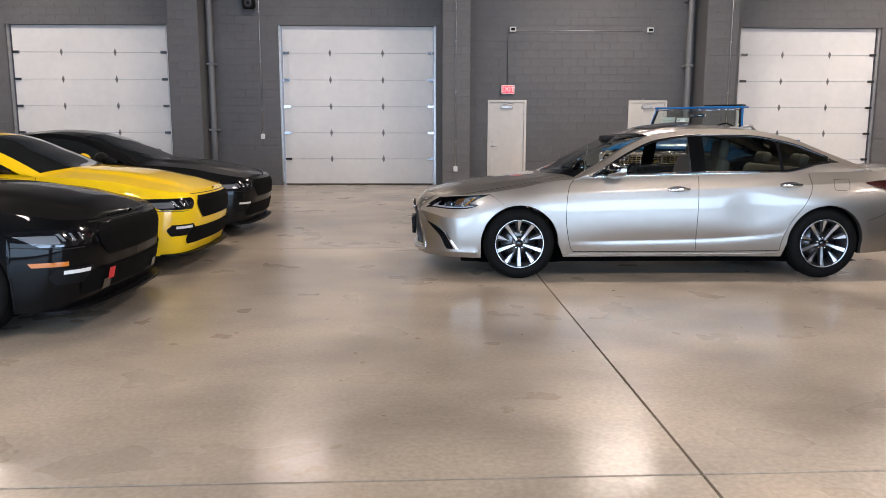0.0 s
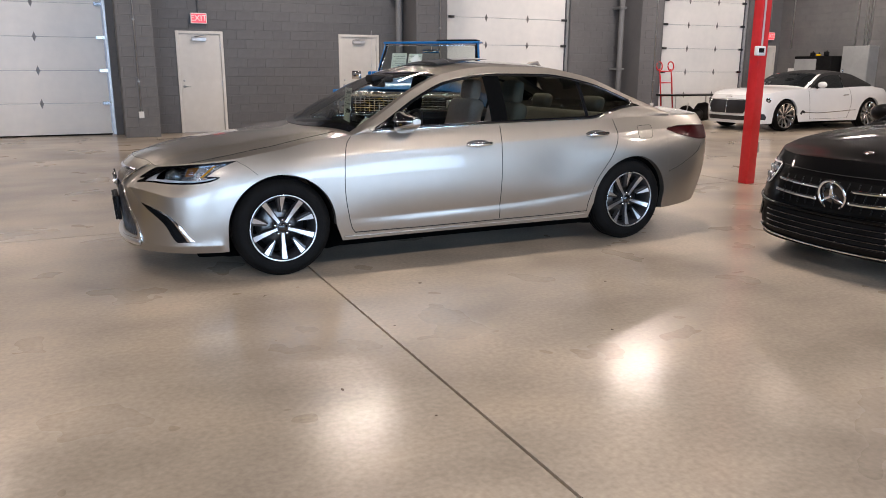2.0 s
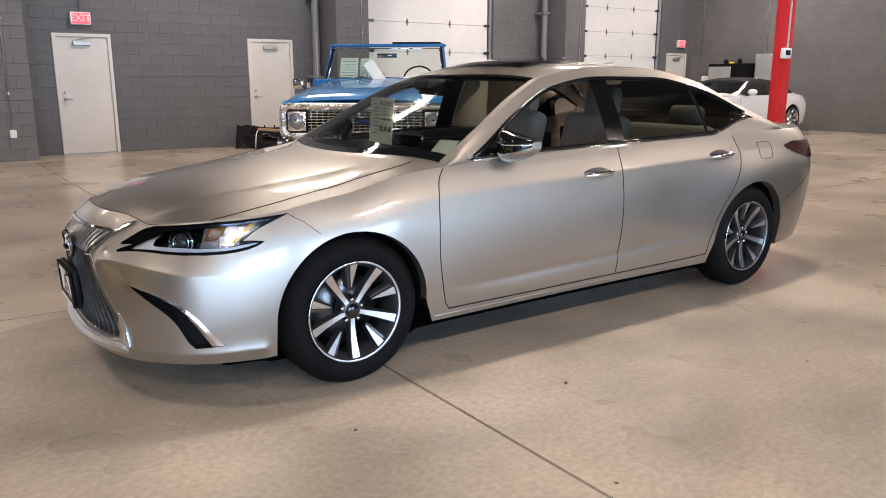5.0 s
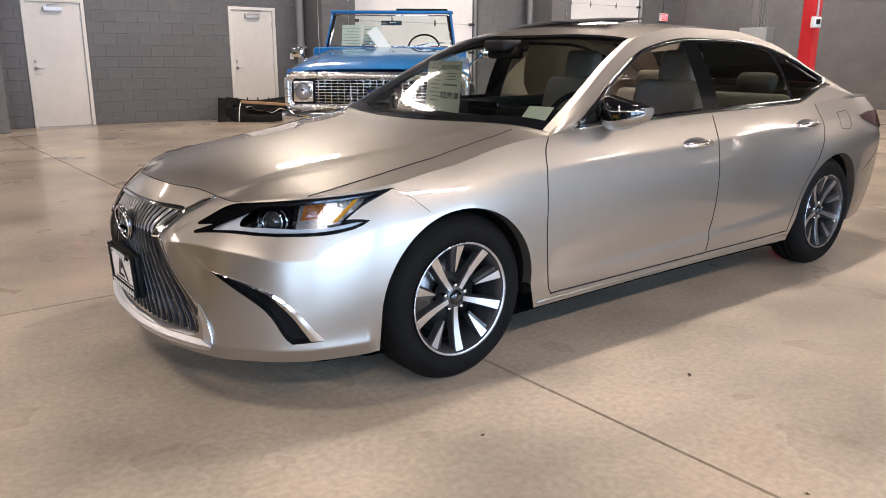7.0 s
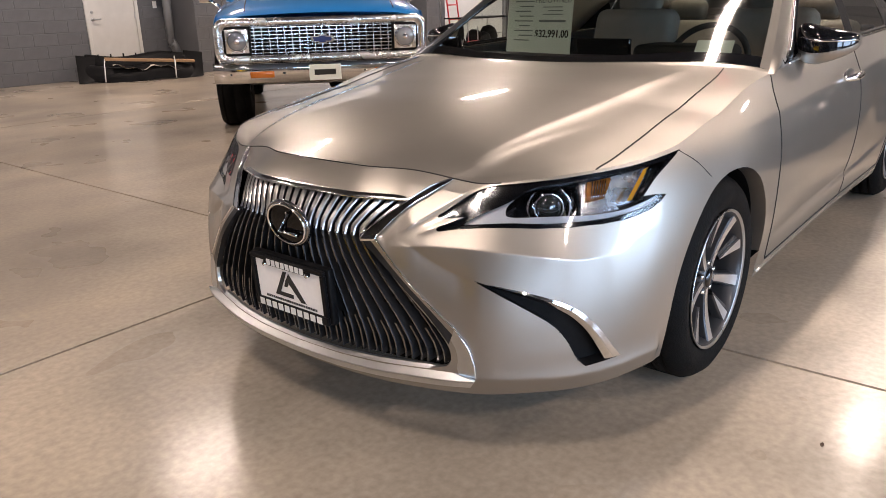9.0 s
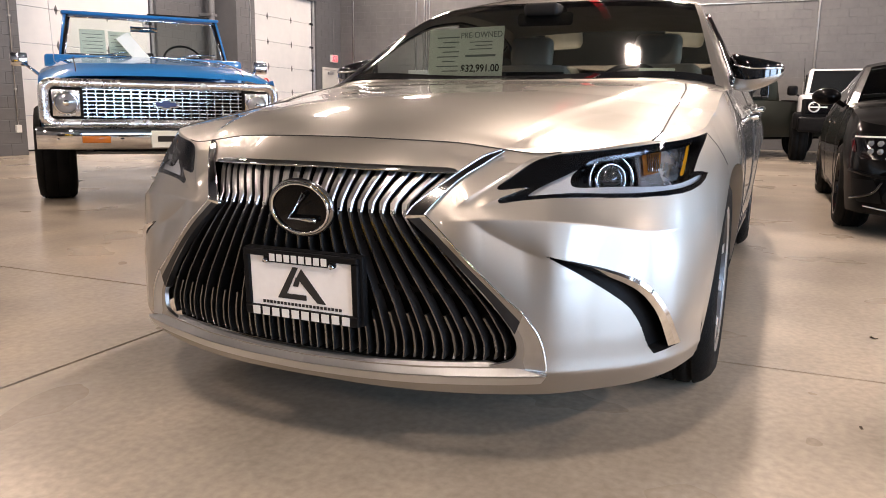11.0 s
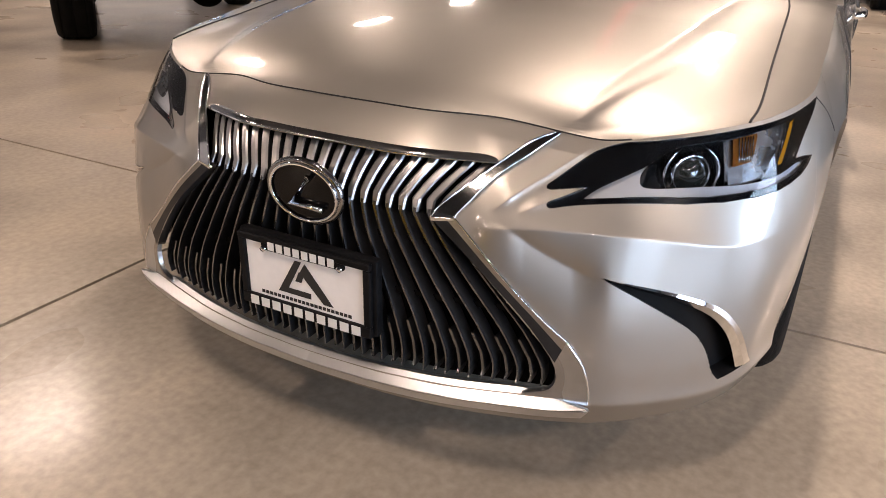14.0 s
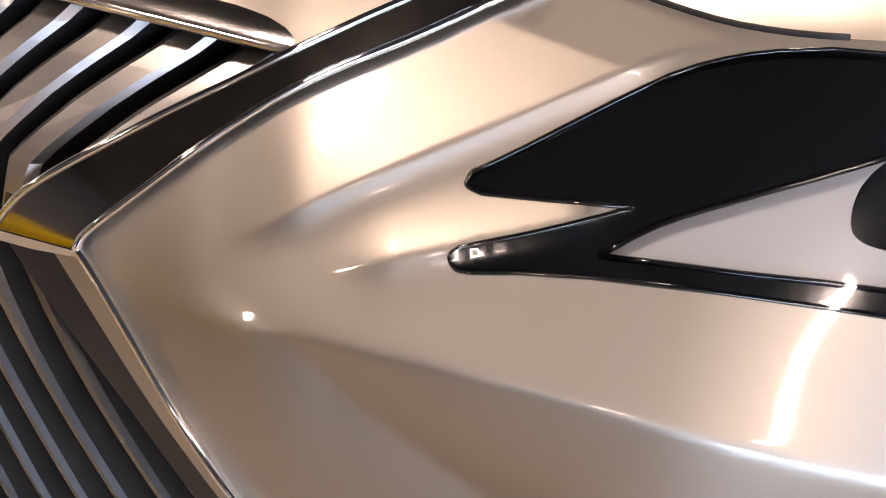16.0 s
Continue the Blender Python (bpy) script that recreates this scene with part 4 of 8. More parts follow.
def outline(*pieces, n=14):
    """A closed line of (w, z): smooth along each piece, with corners where pieces meet."""
    out = []
    for p in pieces:
        out += [tuple(q) for q in spline(p, n if len(p) > 2 else 6)[:-1]]
    return np.array(out)


def inside(poly, w, z):
    r = np.zeros(np.shape(w), bool)
    for (a, b), (c, d) in zip(poly, np.roll(poly, -1, 0)):
        hit = (b > z) != (d > z)
        r ^= hit & (w < a + (z - b) * (c - a) / np.where(d == b, 1e-9, d - b))
    return r


def nearest(poly, w, z):
    best, bw, bz = np.full(np.shape(w), 9.0), np.array(w), np.array(z)
    for (a, b), (c, d) in zip(poly, np.roll(poly, -1, 0)):
        e, f = c - a, d - b
        t = np.clip(((w - a) * e + (z - b) * f) / max(e * e + f * f, 1e-12), 0, 1)
        pw, pz = a + t * e, b + t * f
        q = np.hypot(w - pw, z - pz)
        m = q < best
        best, bw, bz = np.where(m, q, best), np.where(m, pw, bw), np.where(m, pz, bz)
    return best, bw, bz


HEADLAMP = outline([(-0.394, 0.668), (-0.369, 0.678), (-0.304, 0.706), (-0.259, 0.724), (-0.216, 0.736), (-0.174, 0.743)], [(-0.174, 0.743), (0.0, 0.755), (0.195, 0.769), (0.36, 0.777), (0.57, 0.792)], [(0.57, 0.792), (0.44, 0.742), (0.365, 0.698)],
                   [(0.365, 0.698), (0.42, 0.697), (0.475, 0.692)], [(0.475, 0.692), (0.42, 0.669), (0.32, 0.654), (0.20, 0.648), (0.0, 0.645), (-0.148, 0.647), (-0.242, 0.645), (-0.341, 0.638), (-0.392, 0.632)],
                   [(-0.392, 0.632), (-0.402, 0.632), (-0.406, 0.636), (-0.400, 0.640)], [(-0.400, 0.640), (-0.349, 0.653), (-0.297, 0.668)], [(-0.297, 0.668), (-0.345, 0.664), (-0.388, 0.661)], [(-0.388, 0.661), (-0.397, 0.663), (-0.394, 0.668)])
GRILLE = outline([(-1.3, 0.709), (-0.98, 0.709), (-0.75, 0.707), (-0.48, 0.699)], [(-0.48, 0.699), (-0.545, 0.675), (-0.62, 0.637), (-0.664, 0.608)], [(-0.664, 0.608), (-0.60, 0.540), (-0.50, 0.452), (-0.41, 0.370), (-0.378, 0.320), (-0.386, 0.284), (-0.45, 0.267)], [(-0.45, 0.267), (-0.70, 0.257), (-0.99, 0.250), (-1.3, 0.250)], [(-1.3, 0.250), (-1.3, 0.709)])
FOG = outline([(-0.288, 0.520), (-0.095, 0.490), (0.055, 0.450), (0.155, 0.390), (0.235, 0.312), (0.272, 0.279)], [(0.272, 0.279), (0.12, 0.274)], [(0.12, 0.274), (0.085, 0.30), (0.037, 0.362), (-0.025, 0.410), (-0.17, 0.474), (-0.288, 0.520)])


def skin_patch(name, poly, off, mat, parent, cell=0.007, label="", sides=(1, -1), hole=None):
    """A panel of the nose's skin inside an outline."""
    a0, a1, b0, b1 = poly[:, 0].min(), poly[:, 0].max(), poly[:, 1].min(), poly[:, 1].max()
    W, Z = np.meshgrid(np.arange(a0 - cell, a1 + 2 * cell, cell), np.arange(b0 - cell, b1 + 2 * cell, cell), indexing="ij")
    d, bw, bz = nearest(poly, W, Z)
    ins = inside(poly, W, Z)
    snap = d < cell * 0.72
    W2, Z2 = np.where(snap, bw, W), np.where(snap, bz, Z)
    if hole is not None:
        d2, cw, cz = nearest(hole, W, Z)
        near = (d2 < cell * 0.72) & ~snap
        W2, Z2 = np.where(near, cw, W2), np.where(near, cz, Z2)
    P = skin(W2, Z2, off)
    nu, nv = W.shape
    ok = (ins | snap).ravel()
    fs_all = np.array(grid_faces(nu, nv))
    fw, fz = W2.ravel()[fs_all].mean(1), Z2.ravel()[fs_all].mean(1)
    keep = ok[fs_all].all(1) & inside(poly, fw, fz)
    if hole is not None:
        keep &= ~inside(hole, fw, fz)
    faces = [tuple(map(int, f)) for f in fs_all[keep]]
    used = sorted({i for f in faces for i in f})
    idx = {k: i for i, k in enumerate(used)}
    V = P.reshape(-1, 3)[used]
    N = skin_normals(W2.ravel()[used], Z2.ravel()[used])
    for s in sides:
        fs = [tuple(idx[i] for i in (f if s > 0 else f[::-1])) for f in faces]
        me = set_normals(mesh(name, [(v[0], v[1] * s, v[2]) for v in V], fs, mat), [(q[0], q[1] * s, q[2]) for q in N])
        put(name, me, parent, label)


def skin_line(pts, off=0.0, n=40):
    q = spline(pts, n) if len(pts) > 2 else np.linspace(pts[0], pts[1], n)
    return skin(q[:, 0], q[:, 1], off)


def both(name, pts, radius, mat, parent, n=8, label=""):
    for s in (1, -1):
        put(name, tube(name, [(p[0], p[1] * s, p[2]) for p in pts], radius, mat, n), parent, label)


def both_ribbon(name, a, b, mat, parent, thick=0.0, inward=(1, 0.6, 0), label=""):
    for s in (1, -1):
        A, B = [(p[0], p[1] * s, p[2]) for p in a], [(p[0], p[1] * s, p[2]) for p in b]
        me = ribbon(name, A if s > 0 else B, B if s > 0 else A, mat, thick, (inward[0], inward[1] * s, inward[2]))
        put(name, me, parent, label)


def front_skin():
    """The bumper skin with openings for grille, headlamps and fog pockets."""
    u1 = float(SH["u"](-0.16))
    us = np.unique(np.r_[np.linspace(0, u1, 400), [float(SH["u"](0.362 * math.cos(a))) for a in np.linspace(math.pi * 0.6, math.pi, 22)]])
    us = us[(us <= u1 + 1e-9)]
    us[-1] = u1
    zb, zt = arch_bottom(SH, us, [(0.0, 0.362)], 0.334), SH["zt"](us)
    nv = 210
    Z = zb[:, None] + (zt - zb)[:, None] * np.linspace(0, 1, nv)[None]
    U = np.broadcast_to(us[:, None], Z.shape)
    P = SH["at"](U, Z)
    W = P[..., 0] - P[..., 1]
    gone = np.zeros(W.shape, bool)
    W2, Z2 = W.copy(), Z.copy()
    for poly in (HEADLAMP, GRILLE, FOG):
        d, bw, bz = nearest(poly, W, Z)
        snap = (d < 0.0024) & (bw > -0.97)
        snap[:, 0] = snap[:, -1] = False
        W2, Z2 = np.where(snap, bw, W2), np.where(snap, bz, Z2)
    V = skin(W2, Z2)
    V[0, :, 1] = 0
    V[:, -1] = P[:, -1]
    faces = []
    flat_w, flat_z = W2.ravel(), Z2.ravel()
    fs = np.array(grid_faces(len(us), nv))
    cw, cz = flat_w[fs].mean(1), flat_z[fs].mean(1)
    hole = inside(HEADLAMP, cw, cz) | inside(GRILLE, cw, cz) | inside(FOG, cw, cz)
    vv, ff = mirrored(V.reshape(-1, 3), [tuple(map(int, f)) for f in fs[~hole]])
    N = skin_normals(W2, np.minimum(Z2, zt[:, None] - 0.0015))
    N[0, :, 1] = 0
    N = N.reshape(-1, 3)
    put("front_bumper", set_normals(mesh("front_bumper", vv, ff, SALOON_PAINT), np.vstack([N, N * (1, -1, 1)])), saloon)


front_skin()

# headlamps
LAMP_BLACK = material("headlamp_black", (0.004, 0.004, 0.005), 0.12, coat=0.8)
PROJECTOR_GLASS = material("projector_glass", (0.03, 0.033, 0.03), 0.02, 0.0, 1.0, 0.01, 1.0)
DRL_WHITE = material("running_light_bar", (0.62, 0.64, 0.68), 0.3, coat=1.0)
LAMP_SILVER = varied(material("lamp_reflector_silver", (0.7, 0.7, 0.7), 0.26, 0.85), (0.60, 0.60, 0.61), (0.72, 0.72, 0.72), 9.0, 2, (0.2, 0.3))
YELLOW_AMBER = material("yellow_amber_marker", (0.58, 0.24, 0.008), 0.2, coat=1.0)
LAMP_AMBER = varied(material("lamp_amber", (0.32, 0.10, 0.012), 0.16, 0.3, coat=1.0), (0.22, 0.06, 0.008), (0.42, 0.15, 0.02), 60.0, 2, (0.1, 0.25))
rim0, rim1 = skin(HEADLAMP[:, 0], HEADLAMP[:, 1], 0.0), skin(HEADLAMP[:, 0], HEADLAMP[:, 1], -0.045)
closed = lambda a: np.vstack([a, a[:1]])


def lamp_parts(s):
    head = new("headlamp")
    head.parent = saloon
    head["label"] = "clear headlamp with projector, white light bar and amber marker"
    one = (s,)
    put("lamp_rim", tube("lamp_rim", [(p[0], p[1] * s, p[2]) for p in closed(rim0)], 0.0013, LAMP_BLACK, 6), head)
    put("lamp_wall", ribbon("lamp_wall", [(p[0], p[1] * s, p[2]) for p in closed(rim0)], [(p[0], p[1] * s, p[2]) for p in closed(rim1)], LAMP_BLACK), head)
    skin_patch("lamp_back", HEADLAMP, -0.045, DARK_CHROME, head, 0.012, "", one)
    skin_patch("lens_cover", HEADLAMP, 0.001, LAMP_COVER, head, 0.008, "", one)
    # black mask round the clear window
    window = outline([(-0.318, 0.648), (-0.278, 0.666), (-0.223, 0.684), (-0.148, 0.706), (-0.104, 0.720)], [(-0.104, 0.720), (-0.075, 0.732), (-0.03, 0.741)], [(-0.03, 0.741), (0.10, 0.752), (0.20, 0.761), (0.36, 0.769), (0.515, 0.778)], [(0.515, 0.778), (0.43, 0.742), (0.345, 0.694)], [(0.345, 0.694), (0.41, 0.690), (0.455, 0.689)], [(0.455, 0.689), (0.40, 0.675), (0.31, 0.664), (0.18, 0.658), (-0.02, 0.655), (-0.149, 0.657), (-0.241, 0.653), (-0.318, 0.648)])
    skin_patch("black_mask", HEADLAMP, -0.003, LAMP_BLACK, head, 0.0036, "", one, hole=window)
    edge = skin(window[:, 0], window[:, 1], -0.003)
    put("window_edge", tube("window_edge", [(p[0], p[1] * s, p[2]) for p in closed(edge)], 0.0016, LAMP_BLACK, 6), head)
    bar = outline([(-0.325, 0.645), (-0.283, 0.667), (-0.228, 0.686), (-0.153, 0.709), (-0.108, 0.722)], [(-0.108, 0.722), (-0.150, 0.700), (-0.162, 0.682), (-0.153, 0.674), (-0.12, 0.672)], [(-0.12, 0.672), (0.024, 0.674), (0.159, 0.672), (0.30, 0.676), (0.40, 0.687), (0.46, 0.691)], [(0.46, 0.691), (0.40, 0.671), (0.30, 0.660), (0.18, 0.655), (-0.02, 0.652), (-0.149, 0.654), (-0.241, 0.650), (-0.325, 0.645)])
    skin_patch("light_bar", bar, -0.010, DRL_WHITE, head, 0.006, "white running light bar", one)
    ctr = skin(np.array([0.0]), np.array([0.703]), -0.040)[0]
    fwd = Vector((-0.80, -0.60 * s, 0.04)).normalized()
    turn = fwd.to_track_quat("Z", "Y").to_matrix().to_4x4()
    at = Matrix.Translation((ctr[0], ctr[1] * s, ctr[2])) @ turn
    put("projector_ring", lathe("projector_ring", [(0.041, -0.01), (0.040, 0.010), (0.037, 0.014), (0.034, 0.010), (0.033, -0.002)], 36, CHROME, "z"), head, "", at)
    for a0, a1, rr, wd in ((125, 235, 0.055, 0.004), (-65, 65, 0.056, 0.005)):
        arc = [(rr * math.cos(radians(a)) * (1 if s > 0 else -1), rr * math.sin(radians(a)), 0.010) for a in np.linspace(a0, a1, 20)]
        put("reflector_arc", tube("reflector_arc", arc, [wd * math.sin(math.pi * (i + 0.6) / 20.2) ** 0.6 for i in range(20)], CHROME, 8), head, "", at)
    put("projector_lens", lathe("projector_lens", [(0.034, 0.002), (0.031, 0.012), (0.022, 0.020), (0.010, 0.024), (0.0, 0.025)], 30, PROJECTOR_GLASS, "z"), head, "", at)
    put("projector_bowl", lathe("projector_bowl", [(0.034, 0.0), (0.02, -0.014), (0.0, -0.018)], 24, LAMP_BLACK, "z"), head, "", at)
    for w0, z0, z1, m, wd in ((-0.075, 0.676, 0.732, CHROME, 0.012), (0.075, 0.672, 0.748, CHROME, 0.014), (0.105, 0.672, 0.752, DARK_CHROME, 0.012)):
        L = skin_line([(w0, z0), (w0 + 0.012, (z0 + z1) / 2), (w0 + 0.004, z1)], -0.022, 12)
        R = skin_line([(w0 + wd, z0), (w0 + wd + 0.014, (z0 + z1) / 2), (w0 + wd + 0.005, z1)], -0.034, 12)
        put("reflector_blade", ribbon("reflector_blade", [(p[0], p[1] * s, p[2]) for p in L], [(p[0], p[1] * s, p[2]) for p in R], m), head)
    bowl = outline([(0.12, 0.682), (0.13, 0.757)], [(0.13, 0.757), (0.46, 0.773)], [(0.46, 0.773), (0.345, 0.690)], [(0.345, 0.690), (0.12, 0.682)])
    skin_patch("side_bowl", bowl, -0.038, LAMP_SILVER, head, 0.008, "", one)
    deck = outline([(-0.15, 0.668), (-0.10, 0.730)], [(-0.10, 0.730), (0.12, 0.754)], [(0.12, 0.754), (0.12, 0.664)], [(0.12, 0.664), (-0.15, 0.668)])
    skin_patch("projector_deck", deck, -0.044, LAMP_BLACK, head, 0.008, "", one)
    amb = outline([(0.145, 0.706), (0.158, 0.756)], [(0.158, 0.756), (0.270, 0.762)], [(0.270, 0.762), (0.225, 0.712)], [(0.225, 0.712), (0.145, 0.706)])
    skin_patch("amber_reflector", amb, -0.032, LAMP_AMBER, head, 0.006, "amber reflector", one)
    for k in range(6):
        L = skin_line([(0.168 + 0.010 * k, 0.713), (0.180 + 0.012 * k, 0.757)], -0.030, 6)
        put("reflector_rib", tube("reflector_rib", [(p[0], p[1] * s, p[2]) for p in L], 0.0014, CHROME, 5), head)
    yel = outline([(0.305, 0.694), (0.396, 0.765)], [(0.396, 0.765), (0.420, 0.768)], [(0.420, 0.768), (0.330, 0.695)], [(0.330, 0.695), (0.305, 0.694)])
    skin_patch("amber_marker", yel, -0.014, YELLOW_AMBER, head, 0.005, "yellow amber marker strip", one)
    for k in range(5):
        w0 = 0.300 + 0.02 * k
        L = skin_line([(w0, 0.700), (w0 + 0.07, 0.764)], -0.024, 8)
        put("lens_flute", tube("lens_flute", [(p[0], p[1] * s, p[2]) for p in L], 0.0022, LENS, 5), head)
    cr = outline([(0.125, 0.672), (0.30, 0.676)], [(0.30, 0.676), (0.26, 0.70)], [(0.26, 0.70), (0.13, 0.694)], [(0.13, 0.694), (0.125, 0.672)])
    skin_patch("lower_reflector", cr, -0.034, LAMP_SILVER, head, 0.008, "", one)


for s in (1, -1):
    lamp_parts(s)

# grille: depth, fins, surround
GR_TOP = curve_fn([0.0, 0.2, 0.357], [0.708, 0.706, 0.701])


def half_width(z):
    return np.interp(z, [0.248, 0.29, 0.33, 0.40, 0.50, 0.58, 0.618, 0.65, 0.703], [0.50, 0.515, 0.51, 0.47, 0.385, 0.315, 0.285, 0.305, 0.352])


NOSE_ROWS = {}


def nose(y, z, off=0.0):
    """A point of the plain nose skin at this y and height."""
    key = round(float(z), 5)
    if key not in NOSE_ROWS:
        us = np.linspace(0, float(SH["u"](-0.6)), 120)
        NOSE_ROWS[key] = SH["at"](us, np.full_like(us, z))
    P = NOSE_ROWS[key]
    return Vector((np.interp(abs(y), -P[:, 1], P[:, 0]) - off, y, z))


TOP_BAR = varied(material("top_bar_chrome", (0.5, 0.5, 0.5), 0.1, 1.0), (0.58, 0.57, 0.56), (0.70, 0.69, 0.68), 7.0, 3, (0.10, 0.18))
grille = new("grille")
grille.parent = saloon
grille["label"] = "spindle grille of chrome-edged upright fins"
# sheet behind the fins, with the shade of the opening put into its colour
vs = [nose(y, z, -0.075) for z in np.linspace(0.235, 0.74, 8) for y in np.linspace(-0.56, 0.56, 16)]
put("grille_back", mesh("grille_back", vs, grid_faces(8, 16), GRILLE_SHADE), grille)
FIN_CHROME = varied(material("grille_fin_chrome", (0.42, 0.42, 0.43), 0.14, 1.0), (0.43, 0.42, 0.41), (0.46, 0.45, 0.44), 2.0, 2, (0.28, 0.32))
FIN_EDGE = varied(material("grille_fin_edge", (0.2, 0.2, 0.205), 0.24, 1.0), (0.17, 0.17, 0.175), (0.26, 0.26, 0.265), 9.0, 3, (0.2, 0.3))
FIN_DARK = varied(material("grille_fin_dark", (0.03, 0.03, 0.032), 0.36, 0.4, spec=0.3), (0.022, 0.022, 0.023), (0.04, 0.04, 0.042), 9.0, 3, (0.3, 0.42))


def edged(me, columns, bright, mat):
    """Gives the lengthwise face strips named in bright a second finish."""
    me.materials.append(mat)
    for p in me.polygons:
        if p.index % columns in bright:
            p.material_index = 1
    return me


NF = 22
for k in range(NF):
    f = (k + 0.5) / NF * 2 - 1
    zs = np.r_[np.linspace(0.262 + 0.016 * abs(f) ** 2, 0.585, 16), np.linspace(0.60, 0.645, 7), np.linspace(0.66, float(GR_TOP(abs(f) * 0.357)) + 0.004, 6)]
    # the bend at the waist is rounded
    zz = lambda z: 0.5 * (half_width(z - 0.012) + half_width(z + 0.012))
    for nm, zsel, mat, wid in (("upper_fin", zs[17:], FIN_CHROME, lambda z: np.interp(z, [0.60, 0.63, 0.72], [0.0050, 0.0088, 0.0100])), ("lower_fin", zs[:19], FIN_DARK, lambda z: np.interp(z, [0.28, 0.5, 0.62], [0.0026, 0.0030, 0.0050]))):
        rows = []
        for z in zsel:
            y = -f * zz(z)
            a, b = wid(z), wid(z) * 0.55
            rows += [nose(y - b, z, -0.05), nose(y - a, z, -0.016), nose(y - a * 0.6, z, -0.0125), nose(y + a * 0.6, z, -0.0125), nose(y + a, z, -0.016), nose(y + b, z, -0.05)]
        me = mesh(nm, rows, grid_faces(len(zsel), 6, True), mat, False)
        put(nm, edged(me, 5, (2,), FIN_EDGE) if nm == "lower_fin" else edged(me, 5, (0, 4), FIN_DARK), grille)
for k in range(NF - 1):
    f = (k + 1) / NF * 2 - 1
    rows = []
    for z in np.linspace(0.262 + 0.016 * abs(f) ** 2, 0.375, 6):
        y = -f * half_width(z)
        rows += [nose(y - 0.0018, z, -0.055), nose(y - 0.0026, z, -0.018), nose(y + 0.0026, z, -0.018), nose(y + 0.0018, z, -0.055)]
    put("short_fin", edged(mesh("short_fin", rows, grid_faces(6, 4, True), FIN_DARK, False), 3, (1,), FIN_EDGE), grille)
for z, h in ((0.545, 0.006), (0.43, 0.006)):
    a = [nose(y, z + h, -0.04) for y in np.linspace(-half_width(z), half_width(z), 24)]
    b = [nose(y, z - h, -0.04) for y in np.linspace(-half_width(z), half_width(z), 24)]
    put("cross_bar", ribbon("cross_bar", a, b, BLACK_PLASTIC), grille)

# chrome chevrons, top bar and lower frame
outer_up = [(-0.331, 0.748), (-0.383, 0.727), (-0.430, 0.709), (-0.478, 0.692), (-0.525, 0.673), (-0.570, 0.650), (-0.623, 0.618), (-0.634, 0.607)]
inner_up = [(-0.338, 0.750), (-0.396, 0.736), (-0.448, 0.718), (-0.490, 0.702), (-0.540, 0.683), (-0.600, 0.659), (-0.664, 0.628), (-0.690, 0.606)]
outer_lo, inner_lo = [(-0.634, 0.607), (-0.617, 0.593), (-0.52, 0.507), (-0.43, 0.438), (-0.362, 0.393)], [(-0.690, 0.606), (-0.676, 0.594), (-0.58, 0.520), (-0.47, 0.430), (-0.385, 0.345)]
CHEVRON = varied(material("chevron_dark_chrome", (0.4, 0.39, 0.38), 0.1, 1.0), (0.29, 0.28, 0.27), (0.38, 0.37, 0.355), 7.0, 3, (0.08, 0.15))
n = 48
Ou, Iu = skin_line(outer_up, 0.006, n), skin_line(inner_up, 0.004, n)
both_ribbon("chevron_face", Ou, Iu, CHEVRON, grille)
both("chevron_inner_edge", Iu, 0.0020, CHROME, grille)
both("chevron_edge", Ou, 0.0020, CHROME, grille)
end_line = np.linspace(Ou[-1], Iu[-1], 6) + np.array((-0.001, -0.001, 0))
both_ribbon("chevron_end", end_line, end_line + np.array((0.002, 0.001, -0.007)), CHROME, grille, 0.006)
Ol, Il = skin_line(outer_lo, 0.005, n), skin_line(inner_lo, 0.0, n)
Ml = Ol * 0.62 + Il * 0.38
both_ribbon("chevron_lower", Ol, Ml, SALOON_PAINT, grille, 0.012)
both_ribbon("chevron_lower_inner", Ml, Il, FIN_DARK, grille, 0.02)
both("chevron_edge", Ol, 0.0020, CHROME, grille)
# the rounded bar over the fins, drawn out to a point at both ends
ys = np.linspace(-0.374, 0.374, 81)
zt_ = lambda y: float(GR_TOP(abs(y)))
rows = []
for y in ys:
    h = 0.0070 * math.sqrt(max(0.0, 1 - (abs(y) / 0.3745) ** 26))
    for a in np.linspace(0, math.pi, 8):
        rows.append(nose(y, zt_(y) + 0.003 + h * math.cos(a), 0.002 + 0.006 * math.sin(a) * (h / 0.0070)))
put("top_bar", mesh("top_bar", rows, grid_faces(81, 8), TOP_BAR), grille)
frame_out = [(-0.362, 0.393), (-0.318, 0.345), (-0.296, 0.30), (-0.286, 0.262)]
frame_in = [(-0.385, 0.345), (-0.376, 0.32), (-0.385, 0.285), (-0.45, 0.268)]
Fo, Fi = skin_line(frame_out, 0.006, 24), skin_line(frame_in, -0.002, 24)
both_ribbon("corner_frame", Fo, Fi, SATIN_METAL, grille, 0.01)
FRAME_SILVER = varied(material("frame_silver", (0.66, 0.66, 0.66), 0.32, 1.0), (0.63, 0.63, 0.63), (0.69, 0.69, 0.69), 3.0, 2, (0.3, 0.38))
lo_out = [(-0.286, 0.262), (-0.45, 0.254), (-0.70, 0.244), (-0.985, 0.238)]
lo_in = [(-0.45, 0.272), (-0.60, 0.265), (-0.80, 0.258), (-0.985, 0.254)]
both_ribbon("lower_frame", skin_line(lo_out, 0.020, 30), skin_line(lo_in, -0.012, 30), FRAME_SILVER, grille, 0.01)
LIP_SILVER = varied(material("bright_lip_silver", (0.8, 0.8, 0.8), 0.24, 1.0), (0.76, 0.76, 0.76), (0.84, 0.84, 0.84), 6.0, 3, (0.2, 0.3))
